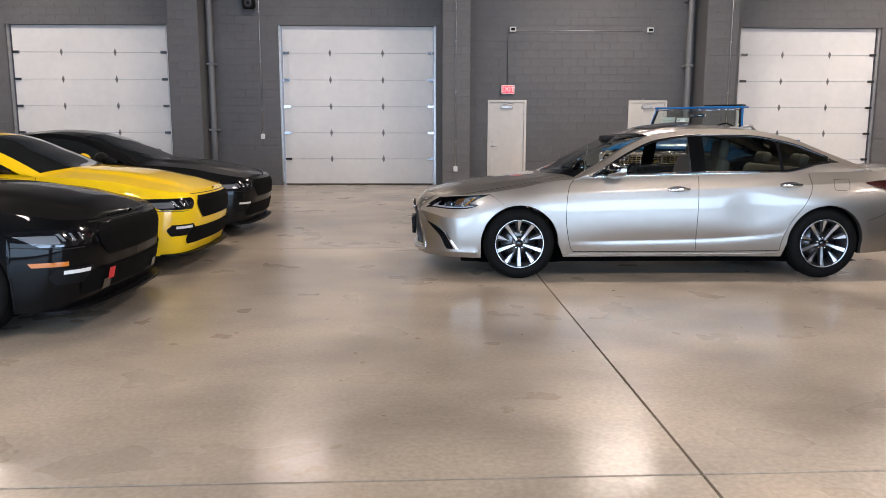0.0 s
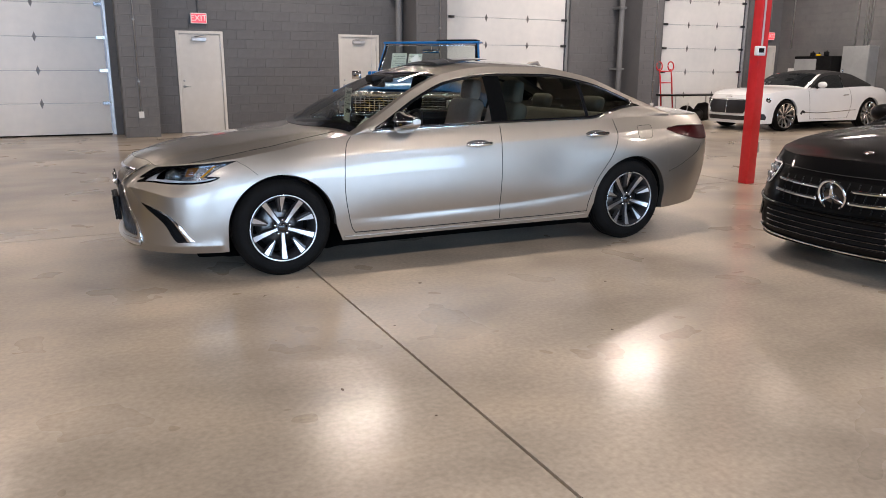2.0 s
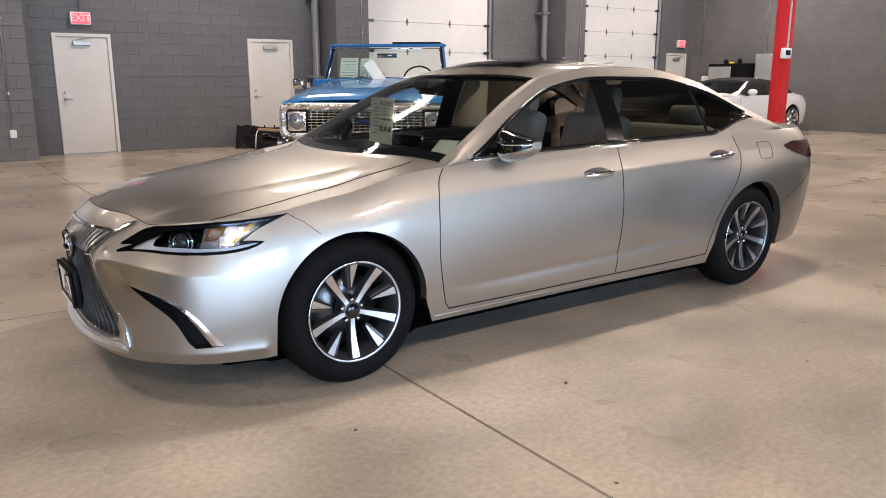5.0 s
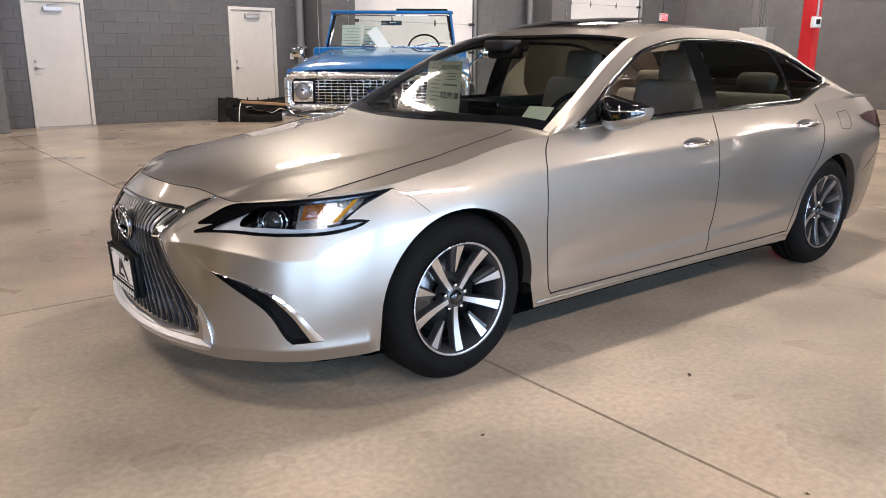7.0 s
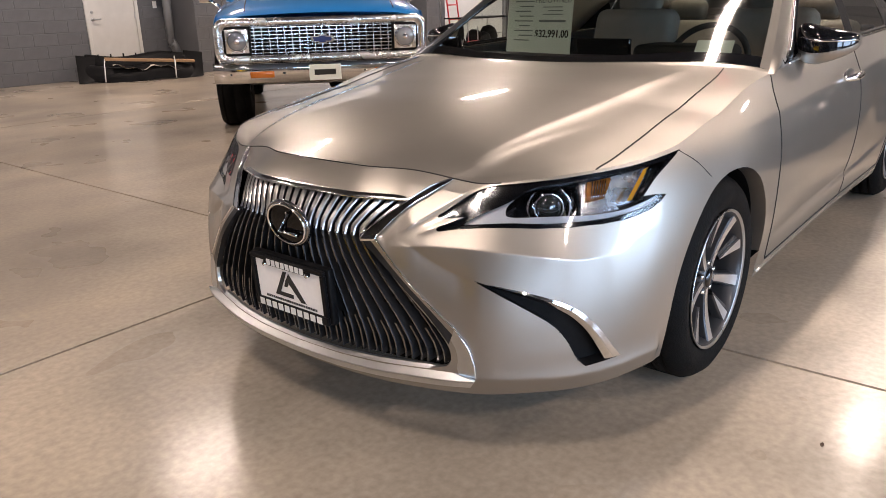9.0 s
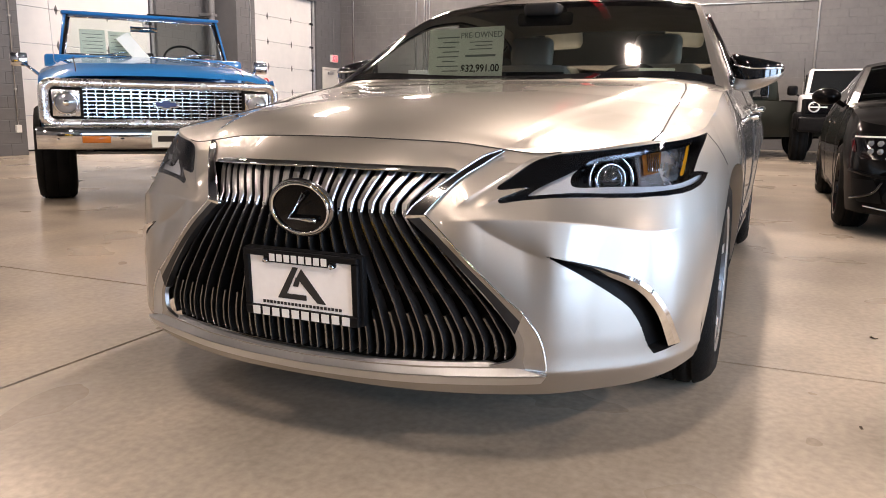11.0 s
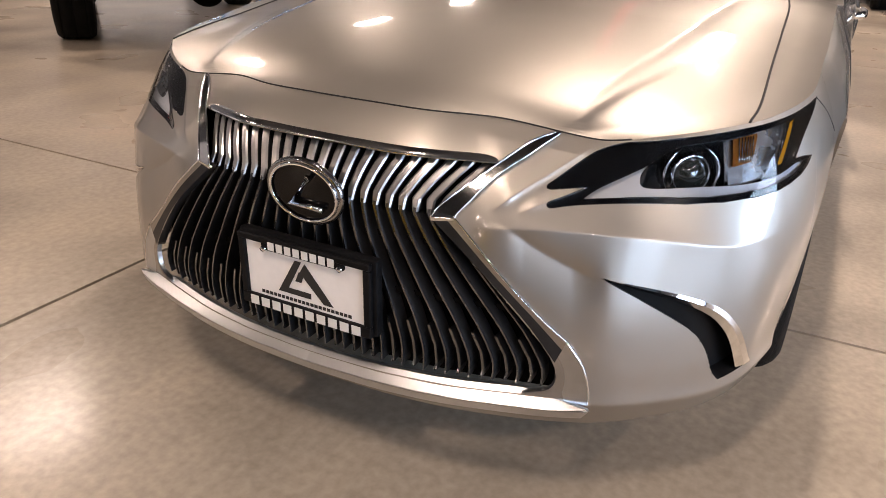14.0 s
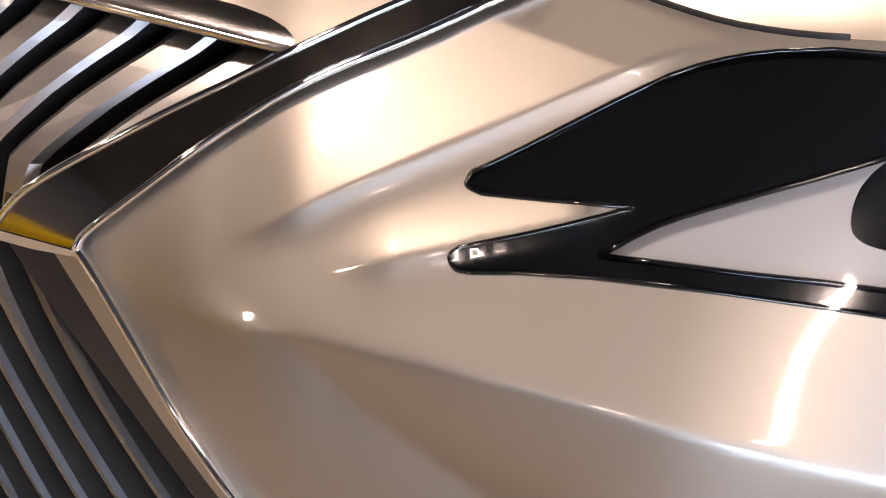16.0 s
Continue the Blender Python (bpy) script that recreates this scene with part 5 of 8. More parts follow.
lip_top, lip_low = [(-0.288, 0.260), (-0.45, 0.252), (-0.70, 0.242), (-0.985, 0.236)], [(-0.300, 0.242), (-0.45, 0.231), (-0.70, 0.221), (-0.985, 0.215)]
both_ribbon("lip_blade", skin_line(lip_top, 0.020, 30), skin_line(lip_low, 0.020, 30), FRAME_SILVER, grille, 0.01)
both("frame_edge", skin_line(frame_out, 0.006, 24), 0.002, CHROME, grille)

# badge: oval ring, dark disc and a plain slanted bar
badge = new("front_badge")
badge.parent = saloon
badge.matrix_basis = pose(-0.980, 0, 0.610, 0, -8, 0)
oval = lambda r, x: [(x, 0.082 * r * math.cos(a), 0.0635 * r * math.sin(a)) for a in np.linspace(0, 2 * math.pi, 61)]
put("ring", tube("ring", oval(0.95, -0.006), 0.0036, CHROME, 10, False), badge)
disc = [(-0.006, 0, 0)] + [p for r in (0.35, 0.7, 0.93) for p in oval(r, -0.006 + 0.003 * r)[:-1]]
fcs = [(0, 1 + (i + 1) % 60, 1 + i) for i in range(60)] + [(1 + q * 60 + i, 1 + q * 60 + (i + 1) % 60, 1 + (q + 1) * 60 + (i + 1) % 60, 1 + (q + 1) * 60 + i) for q in range(2) for i in range(60)]
put("disc", mesh("disc", disc, fcs, material("badge_black", (0.003, 0.003, 0.003), 0.08, spec=0.18)), badge)
put("disc_rim", tube("disc_rim", oval(1.02, 0.002), 0.0075, DARK_CHROME, 8, False), badge)
put("slant_bar", tube("slant_bar", [(-0.0125, -0.022, 0.040), (-0.0125, 0.026, -0.022), (-0.0125, -0.048, -0.024)], [0.0060, 0.0095, 0.0075], CHROME, 10), badge)

# licence frame with the dealer's card
CARD_WHITE = varied(material("white_card", (0.86, 0.84, 0.82), 0.45), (0.83, 0.81, 0.79), (0.90, 0.88, 0.86), 9.0, 3)
plate = thing("licence_plate", "white dealer card in a black licence frame with white bars", "licence plate", pose(-1.003, -0.012, 0.426, 0, -3, 0) @ Matrix.Diagonal((1, 1, 0.95, 1)))
box("backing", 0.004, -0.167, -0.090, 0.030, 0.167, 0.090, BLACK_PLASTIC, plate, 0.008, 2)
box("card", -0.002, -0.142, -0.064, 0.0035, 0.142, 0.074, CARD_WHITE, plate)
for nm, a in (("frame_top", (-0.010, -0.160, 0.071, 0.003, 0.160, 0.087)), ("frame_tab", (-0.0095, -0.100, 0.056, 0.002, 0.100, 0.073)), ("frame_bottom", (-0.010, -0.160, -0.087, 0.003, 0.160, -0.060))):
    box(nm, *a, BLACK_PLASTIC, plate, 0.003)
for s in (-1, 1):
    box("frame_side", -0.009, s * 0.160 - 0.018 * (s > 0), -0.061, 0.003, s * 0.160 + 0.018 * (s < 0), 0.072, BLACK_PLASTIC, plate, 0.003)
    put("screw", lathe("screw", [(0, -0.004), (0.006, -0.003), (0.007, 0)], 12, CHROME), plate, "", pose(-0.011, s * 0.092, 0.061, 0, 0, -90))


def word_bar(name, height, total, mat, x, z, parent):
    """A line of writing as one plain bar of its size."""
    box(name, x - 0.0008, -total / 2, z - height / 2, x, total / 2, z + height / 2, mat, parent)


def stroke_bars(name, count, height, total, mat, x, z, parent):
    """A line of heavy writing as a row of plain upright bars, one for each character's width."""
    step = total / count
    for k in range(count):
        y = -total / 2 + step * (k + 0.5)
        box(name, x - 0.0008, y - step * 0.37, z - height / 2, x, y + step * 0.37, z + height / 2, mat, parent)


stroke_bars("word_bar", 8, 0.019, 0.165, WHITE_PLASTIC, -0.0102, 0.0700, plate)
stroke_bars("word_bar", 10, 0.022, 0.280, WHITE_PLASTIC, -0.0102, -0.0735, plate)
stroke_bars("small_word_bar", 22, 0.0075, 0.225, INK, -0.0022, -0.050, plate)
put("emblem_bar", ribbon("emblem_bar", [(-0.0036, 0.066, -0.036), (-0.0036, 0.020, 0.048)], [(-0.0036, 0.046, -0.036), (-0.0036, 0.004, 0.048)], INK), plate)
put("emblem_bar", ribbon("emblem_bar", [(-0.0037, 0.058, -0.036), (-0.0037, 0.058, -0.022)], [(-0.0037, -0.016, -0.036), (-0.0037, -0.016, -0.022)], INK), plate)
put("emblem_bar", ribbon("emblem_bar", [(-0.0036, -0.004, 0.046), (-0.0036, -0.070, -0.040)], [(-0.0036, 0.010, 0.022), (-0.0036, -0.046, -0.040)], INK), plate)
put("emblem_bar", ribbon("emblem_bar", [(-0.0037, 0.012, 0.022), (-0.0037, 0.022, -0.002)], [(-0.0037, -0.002, 0.022), (-0.0037, 0.006, -0.002)], INK), plate)

# fog pockets
for s in (1, -1):
    fog = new("bumper_vent")
    fog.parent = saloon
    one = (s,)
    f0, f1 = skin(FOG[:, 0], FOG[:, 1], 0.0), skin(FOG[:, 0], FOG[:, 1], -0.035)
    put("vent_wall", ribbon("vent_wall", [(p[0], p[1] * s, p[2]) for p in closed(f0)], [(p[0], p[1] * s, p[2]) for p in closed(f1)], BLACK_PLASTIC), fog)
    skin_patch("vent_back", FOG, -0.035, BLACK_PLASTIC, fog, 0.012, "", one)
    top = [(-0.286, 0.521), (-0.095, 0.491), (0.055, 0.451), (0.155, 0.391), (0.235, 0.313), (0.270, 0.281)]
    low = [(-0.280, 0.518), (-0.105, 0.479), (0.030, 0.436), (0.120, 0.378), (0.185, 0.305), (0.205, 0.279)]
    A, B = skin_line(top, 0.003, 40), skin_line(low, -0.004, 40)
    M = (A + B) / 2 + np.array((-0.004, -0.004, 0.002))
    for nm, p, q in (("vent_trim", A, M), ("vent_trim_lower", M, B)):
        put(nm, ribbon(nm, [(v[0], v[1] * s, v[2]) for v in p], [(v[0], v[1] * s, v[2]) for v in q], CHROME, 0.012, (1, 0.6 * s, 0)), fog, "chrome trim blade")

# panel gaps
SEAM = material("panel_gap_dark", (0.01, 0.01, 0.01), 0.7)
hood_edge = [SH["at"](u, SH["zt"](u)) + (0.001, 0.0005, 0.0005) for u in np.linspace(0, skin_u(-0.165, 0.737), 40)]
both("bonnet_gap", hood_edge, 0.0020, SEAM, saloon, 6)
both("bumper_gap", skin_line([(0.57, 0.790), (0.66, 0.752), (0.745, 0.700)], 0.0, 16), 0.0014, SEAM, saloon, 5)


def side_xz(x, z, off=0.0):
    u = SH["u"](x)
    P = side_crease(SH["at"](np.array([u]), np.array([z])), None, None)[0]
    return Vector((P[0], P[1] - off, P[2]))


def side_seam(name, pts, r=0.0028, mat=SEAM, n=40, off=0.0):
    q = spline(pts, n)
    both(name, [side_xz(x, z, off) for x, z in q], r, mat, saloon, 6)


side_seam("front_door_gap", [(0.50, 0.925), (0.455, 0.86), (0.43, 0.72), (0.43, 0.52), (0.47, 0.32), (0.50, 0.262)])
side_seam("door_gap", [(1.665, 0.965), (1.655, 0.80), (1.65, 0.5), (1.655, 0.27)])
side_seam("rear_door_gap", [(2.70, 0.985), (2.71, 0.85), (2.64, 0.70), (2.52, 0.52), (2.46, 0.36), (2.45, 0.27)])
side_seam("sill_gap", [(0.50, 0.262), (1.2, 0.258), (2.0, 0.262), (2.45, 0.27)], 0.004)
side_seam("sill_trim", [(0.42, 0.235), (1.2, 0.232), (2.0, 0.236), (2.45, 0.245)], 0.007, SALOON_PAINT)
side_seam("fuel_door_gap", [(2.93, 0.93), (3.06, 0.935), (3.075, 0.915), (3.06, 0.84), (2.95, 0.835), (2.925, 0.85), (2.93, 0.93)], 0.0018)
side_seam("rear_bumper_gap", [(3.26, 0.55), (3.4, 0.60), (3.6, 0.70), (3.66, 0.76)], 0.002)

# window chrome line round the side glass
def dlo(x, top):
    t = SALOON["t_range"](x)[1 if top else 0]
    return SALOON["side_point"](x, t) + np.array((0, -0.005, 0))


xs = np.linspace(0.68, 2.92, 60)
both("window_seal", [dlo(x, True) for x in xs], 0.012, GLOSS_BLACK, saloon, 8)
both("window_seal", [dlo(x, False) + np.array((0, 0, 0.012)) for x in xs], 0.010, GLOSS_BLACK, saloon, 8)
both("window_trim_base", [dlo(x, False) for x in xs], 0.007, CHROME, saloon, 6)
both("window_trim_tip", [dlo(2.92, False), dlo(2.92, True) + np.array((0.02, 0, 0))], 0.008, CHROME, saloon, 6)

# door handles
for hx, hz in ((1.47, 0.838), (2.52, 0.878)):
    for s in (1, -1):
        h = new("door_handle")
        h.parent = saloon
        h["label"] = "chrome door handle"
        base = side_xz(hx, hz)
        h.matrix_basis = Matrix.Translation((base.x, base.y * s, base.z))
        pts = [(-0.105, 0.004, -0.004), (-0.075, -0.026, 0), (0.0, -0.034, 0.003), (0.075, -0.026, 0.006), (0.105, 0.004, 0.006)]
        q = spline(pts, 16)
        put("grip", tube("grip", [(p[0], p[1] * s, p[2]) for p in q], [0.011 + 0.006 * math.sin(math.pi * i / 15) for i in range(16)], CHROME, 10), h)
        bm = bmesh.new()
        bmesh.ops.create_uvsphere(bm, u_segments=20, v_segments=10, radius=1)
        bmesh.ops.transform(bm, matrix=Matrix.Translation((-0.01, 0.006 * s, 0)) @ Matrix.Diagonal((0.10, 0.012, 0.034, 1)), verts=bm.verts)
        put("recess", bm_mesh("recess", bm, GUNMETAL, True), h)

# door mirrors
for s in (1, -1):
    m = new("door_mirror")
    m.parent = saloon
    m["label"] = "silver door mirror with a black cap on a foot"
    m.matrix_basis = pose(0.80, -0.760 * s, 0.870)
    # sections of the wedge-shaped housing along its length: (y, x0, x1, z0, z1)
    secs = [(-0.062, 0.05, 0.12, 0.125, 0.206), (-0.082, 0.02, 0.135, 0.078, 0.216), (-0.14, 0.0, 0.145, 0.067, 0.203), (-0.207, 0.015, 0.15, 0.088, 0.190), (-0.25, 0.05, 0.15, 0.113, 0.180), (-0.266, 0.085, 0.145, 0.135, 0.170)]
    def ring_of(y, x0, x1, z0, z1, k=16, lo=0.0, hi=1.0):
        cx, cz, rx, rz = (x0 + x1) / 2, (z0 + z1) / 2, (x1 - x0) / 2, (z1 - z0) / 2
        out = []
        for a in np.linspace(lo, hi, k) * 2 * math.pi:
            c, d = math.cos(a), math.sin(a)
            out.append((cx + rx * math.copysign(abs(c) ** 0.6, c), y * s, cz + rz * math.copysign(abs(d) ** 0.6, d)))
        return out
    S2 = spline(secs, 18)
    # upper half black, lower half painted
    for nm, lo, hi, mt in (("cap", -0.03, 0.53, GLOSS_BLACK), ("shell", 0.53, 0.97, SALOON_PAINT)):
        vs = [p for q in S2 for p in ring_of(*q, 14, lo, hi)]
        put(nm, mesh(nm, vs, grid_faces(len(S2), 14, s > 0), mt), m)
    end = ring_of(*S2[-1], 20)
    put("end_cap", mesh("end_cap", end, [tuple(range(20))], SALOON_PAINT), m)
    put("inner_end", mesh("inner_end", ring_of(*S2[0], 20), [tuple(range(20))], GLOSS_BLACK), m)
    put("arm", tube("arm", spline([(0.02, 0.005 * s, 0.035), (0.03, -0.025 * s, 0.06), (0.055, -0.06 * s, 0.10), (0.075, -0.09 * s, 0.13)], 10), [0.026, 0.026, 0.025, 0.025, 0.026, 0.028, 0.030, 0.033, 0.036, 0.040], GLOSS_BLACK, 12), m)
    put("foot", tube("foot", spline([(0.03, 0.05 * s, 0.0), (0.025, 0.02 * s, 0.02), (0.024, -0.006 * s, 0.042)], 8), [0.040, 0.038, 0.036, 0.034, 0.032, 0.031, 0.030, 0.0295], SALOON_PAINT, 14), m)
    q = [(0.018, -0.082 * s, 0.168), (-0.003, -0.14 * s, 0.156), (0.012, -0.207 * s, 0.155), (0.047, -0.251 * s, 0.157), (0.083, -0.267 * s, 0.157)]
    put("chrome_line", tube("chrome_line", spline(q, 16), 0.0035, CHROME, 6), m)
    gl = [(0.1515, y * s, z) for y, z in ((-0.10, 0.09), (-0.235, 0.115), (-0.24, 0.17), (-0.11, 0.195))]
    put("mirror_glass", mesh("mirror_glass", gl, [(0, 1, 2, 3)], CHROME), m)

# bonnet sides
def on_top(x, y):
    """The point of the upper skin above this x and y."""
    best = None
    xe = x
    for _ in range(8):
        yr = SALOON["rail_at"](xe)[0]
        f = 1 - abs(y) / abs(yr)
        p = SALOON["top_point"](xe, min(1, max(0, f)))
        xe += x - p[0]
    return p


both("bonnet_side_gap", [on_top(x, y) + np.array((0, 0, 0.0005)) for x, y in spline([(-0.56, -0.742), (-0.45, -0.748), (-0.2, -0.738), (0.05, -0.730), (0.28, -0.722), (0.42, -0.705)], 40)], 0.0026, SEAM, saloon, 6)


def side_panel(name, poly, off, mat, parent, s, nx=16, nz=8):
    """A panel on the body side: rows (x, z0, z1)."""
    q = spline(poly, nx)
    vs = []
    for x, z0, z1 in q:
        for z in np.linspace(z0, z1, nz):
            p = side_xz(x, z, off)
            vs.append((p.x + off * 0.5 * (x > 3.5), p.y * s, p.z))
    put(name, mesh(name, vs, grid_faces(nx, nz, s < 0), mat), parent)


for s in (1, -1):
    tail = new("tail_lamp")
    tail.parent = saloon
    side_panel("tail_lens", [(3.24, 0.895, 0.905), (3.36, 0.855, 0.918), (3.52, 0.82, 0.92), (3.66, 0.80, 0.915), (3.78, 0.80, 0.91), (3.88, 0.80, 0.90)], 0.006, TAIL_RED, tail, s)
    side_panel("tail_edge", [(3.25, 0.904, 0.909), (3.40, 0.918, 0.924), (3.66, 0.915, 0.921), (3.88, 0.902, 0.908)], 0.009, CHROME, tail, s, 16, 2)

# roof: sliding panel standing up, aerial fin
roof_panel = [SALOON["top_point"](x, f) + np.array((0, 0, 0.008 + 0.016 * (x - 1.38) / 0.42)) for x in np.linspace(1.38, 1.80, 8) for f in np.linspace(0.35, 1, 8)]
vs, fs_ = mirrored(roof_panel, grid_faces(8, 8, True))
put("sunroof_panel", mesh("sunroof_panel", vs, fs_, GLOSS_BLACK), saloon)
put("aerial_fin", tube("aerial_fin", [(2.36, 0, 1.40), (2.42, 0, 1.425), (2.50, 0, 1.43), (2.53, 0, 1.385)], [0.006, 0.012, 0.016, 0.018], SALOON_PAINT, 8), saloon)

# cabin
def pad(name, x0, y0, z0, x1, y1, z1, mat, parent, m=None, b=0.05):
    return box(name, x0, y0, z0, x1, y1, z1, mat, parent, b, 3, "", m)


for s in (1, -1):
    seat = new("front_seat")
    seat.parent = saloon
    seat.matrix_basis = pose(1.38, 0.37 * s, 0)
    pad("cushion", -0.10, -0.25, 0.42, 0.42, 0.25, 0.58, TAN_LEATHER, seat)
    pad("backrest", -0.07, -0.25, 0.0, 0.07, 0.25, 0.62, TAN_LEATHER, seat, pose(0.46, 0, 0.52, 0, 16, 0), 0.06)
    pad("headrest", -0.05, -0.13, 0.0, 0.05, 0.13, 0.19, TAN_LEATHER, seat, pose(0.645, 0, 1.10, 0, 8, 0), 0.045)
    for q in (-0.05, 0.05):
        put("headrest_post", tube("headrest_post", [(0.62, q, 1.08), (0.65, q, 1.16)], 0.007, CHROME, 6), seat)
bench = new("rear_seat")
bench.parent = saloon
pad("cushion", 2.10, -0.66, 0.42, 2.62, 0.66, 0.56, TAN_LEATHER, bench)
pad("backrest", -0.07, -0.66, 0.0, 0.07, 0.66, 0.56, TAN_LEATHER, bench, pose(2.60, 0, 0.50, 0, 20, 0), 0.06)
for y in (-0.4, 0.4):
    pad("headrest", -0.05, -0.13, 0.0, 0.05, 0.13, 0.13, TAN_LEATHER, bench, pose(2.80, y, 1.03, 0, 15, 0), 0.045)
box("cabin_floor", 0.45, -0.78, 0.24, 2.75, 0.78, 0.30, CABIN_BLACK, saloon)
for s in (1, -1):
    box("door_lining", 0.75, s * 0.80 - 0.015, 0.28, 2.70, s * 0.80 + 0.015, 0.925, CABIN_BLACK, saloon, 0.01)
    box("lining_pad", 0.85, s * 0.78 - 0.012, 0.55, 2.60, s * 0.78 + 0.012, 0.80, CABIN_TAN, saloon, 0.01)
box("parcel_shelf", 2.75, -0.66, 0.96, 3.15, 0.66, 0.99, CABIN_BLACK, saloon, 0.01)
box("rear_bulkhead", 2.80, -0.80, 0.28, 2.84, 0.80, 0.96, CABIN_BLACK, saloon)
dash = new("dashboard")
dash.parent = saloon
pad("dash_top", 0.42, -0.74, 0.80, 1.00, 0.74, 0.945, CABIN_BLACK, dash, None, 0.04)
pad("dash_hood", 0.78, -0.58, 0.93, 1.00, -0.18, 1.00, CABIN_BLACK, dash, None, 0.03)
pad("dash_lower", 0.80, -0.74, 0.45, 1.02, 0.74, 0.80, CABIN_TAN, dash, None, 0.03)
pad("screen", 0.84, -0.14, 0.95, 0.87, 0.16, 1.02, GLOSS_BLACK, dash, None, 0.006)
wheel_ring = [(0, 0.18 * math.cos(a), 0.18 * math.sin(a)) for a in np.linspace(0, 2 * math.pi, 41)]
sw = new("steering_wheel")
sw.parent = saloon
sw.matrix_basis = pose(1.12, -0.38, 0.90, 0, 24, 0)
put("wheel_rim", tube("wheel_rim", wheel_ring, 0.014, CABIN_BLACK, 8, False), sw)
pad("wheel_hub", -0.03, -0.07, -0.06, 0.02, 0.07, 0.06, CABIN_BLACK, sw, None, 0.02)
for a in (0, 180, 270):
    put("wheel_spoke", tube("wheel_spoke", [(0, 0.05 * math.cos(radians(a)), 0.05 * math.sin(radians(a))), (0, 0.18 * math.cos(radians(a)), 0.18 * math.sin(radians(a)))], 0.014, CABIN_BLACK, 6), sw)
lin = [SALOON["top_point"](x, f) + np.array((0, 0, -0.03)) for x in np.linspace(1.26, 2.44, 14) for f in np.linspace(0.02, 1, 8)]
vs, fs_ = mirrored(lin, grid_faces(14, 8))
put("headliner", mesh("headliner", vs, fs_, CABIN_TAN), saloon)
pad("inner_mirror", 1.00, -0.13, 1.235, 1.03, 0.13, 1.295, CABIN_BLACK, saloon, None, 0.015)
pad("sensor_pod", 0.93, -0.08, 1.27, 1.12, 0.08, 1.33, CABIN_BLACK, saloon, None, 0.02)

# price sheets hanging behind the windscreen, and a card on the dash
for nm, x0, y0, top in (("price_sheet", 0.845, 0.250, 1), ("spec_sheet", 0.880, 0.418, 0)):
    sheet = thing(nm, "printed paper sheet hanging behind the windscreen", "paper sheet", pose(x0, y0, 1.094, 0, 5, -10), "window papers")
    box("paper", -0.001, -0.118, -0.145, 0.001, 0.118, 0.128, PAPER, sheet)
    turn = pose(-0.0022, 0, 0) @ pose(0, 0, 0, 90, 0, -90)
    if top:
        text_mesh("lettering", "PRE-OWNED", 0.038, GREY_INK, pose(0, 0, 0.092) @ turn, sheet)
        word_bar("word_bar", 0.010, 0.16, GREY_INK, -0.0014, 0.0, sheet)
        text_mesh("lettering", "$32,991.00", 0.046, INK, pose(0, 0, -0.058) @ turn, sheet, 0.0006)
        for k in range(3):
            box("print_line", -0.0024, -0.06, 0.060 - 0.016 * k, -0.0014, 0.06 - 0.03 * (k % 2), 0.064 - 0.016 * k, GREY_INK, sheet)
    else:
        for k in range(9):
            box("print_line", -0.0024, -0.07 + 0.02 * (k % 3), 0.085 - 0.022 * k, -0.0014, 0.07 - 0.03 * (k % 2), 0.090 - 0.022 * k, GREY_INK, sheet)
card = thing("dash_card", "small white card lying on the dashboard", "card", pose(0.70, -0.56, 0.985, 0, -40, 8))
box("paper", -0.06, -0.07, 0, 0.06, 0.07, 0.002, PAPER, card)

# ---- the other vehicles ----
BLACK_PAINT = car_paint("black_paint", (0.0025, 0.0025, 0.0028), 0.0, 0.4, spec=0.03, coat=0.5, coat_ior=1.34)
YELLOW_PAINT = car_paint("yellow_paint", (0.92, 0.60, 0.004), 0.0, 0.4, spec=0.1, coat=1.0)
DARK_GREY_PAINT = car_paint("dark_grey_paint", (0.006, 0.0062, 0.0066), 0.2, 0.4, spec=0.06, coat=0.6, coat_ior=1.36)
WHITE_PAINT = car_paint("white_paint", (0.74, 0.75, 0.76), 0.0, 0.4, spec=0.1)
BLUE_PAINT = car_paint("blue_paint", (0.014, 0.17, 0.44), 0.0, 0.4, spec=0.15)
GREEN_PAINT = car_paint("dark_green_paint", (0.022, 0.027, 0.021), 0.0, 0.5, spec=0.2, coat=0.3)
FABRIC_BLACK = varied(material("black_roof_fabric", (0.012, 0.012, 0.013), 0.85), (0.008, 0.008, 0.009), (0.018, 0.018, 0.019), 30.0, 4, None, 0.3, 400.0)
MESH_DARK = material("dark_grille_mesh", (0.05, 0.05, 0.055), 0.3, 0.8)
LAMP_CLEAR = material("clear_lamp_glass", (0.35, 0.37, 0.40), 0.08, 0.6, 1.0)


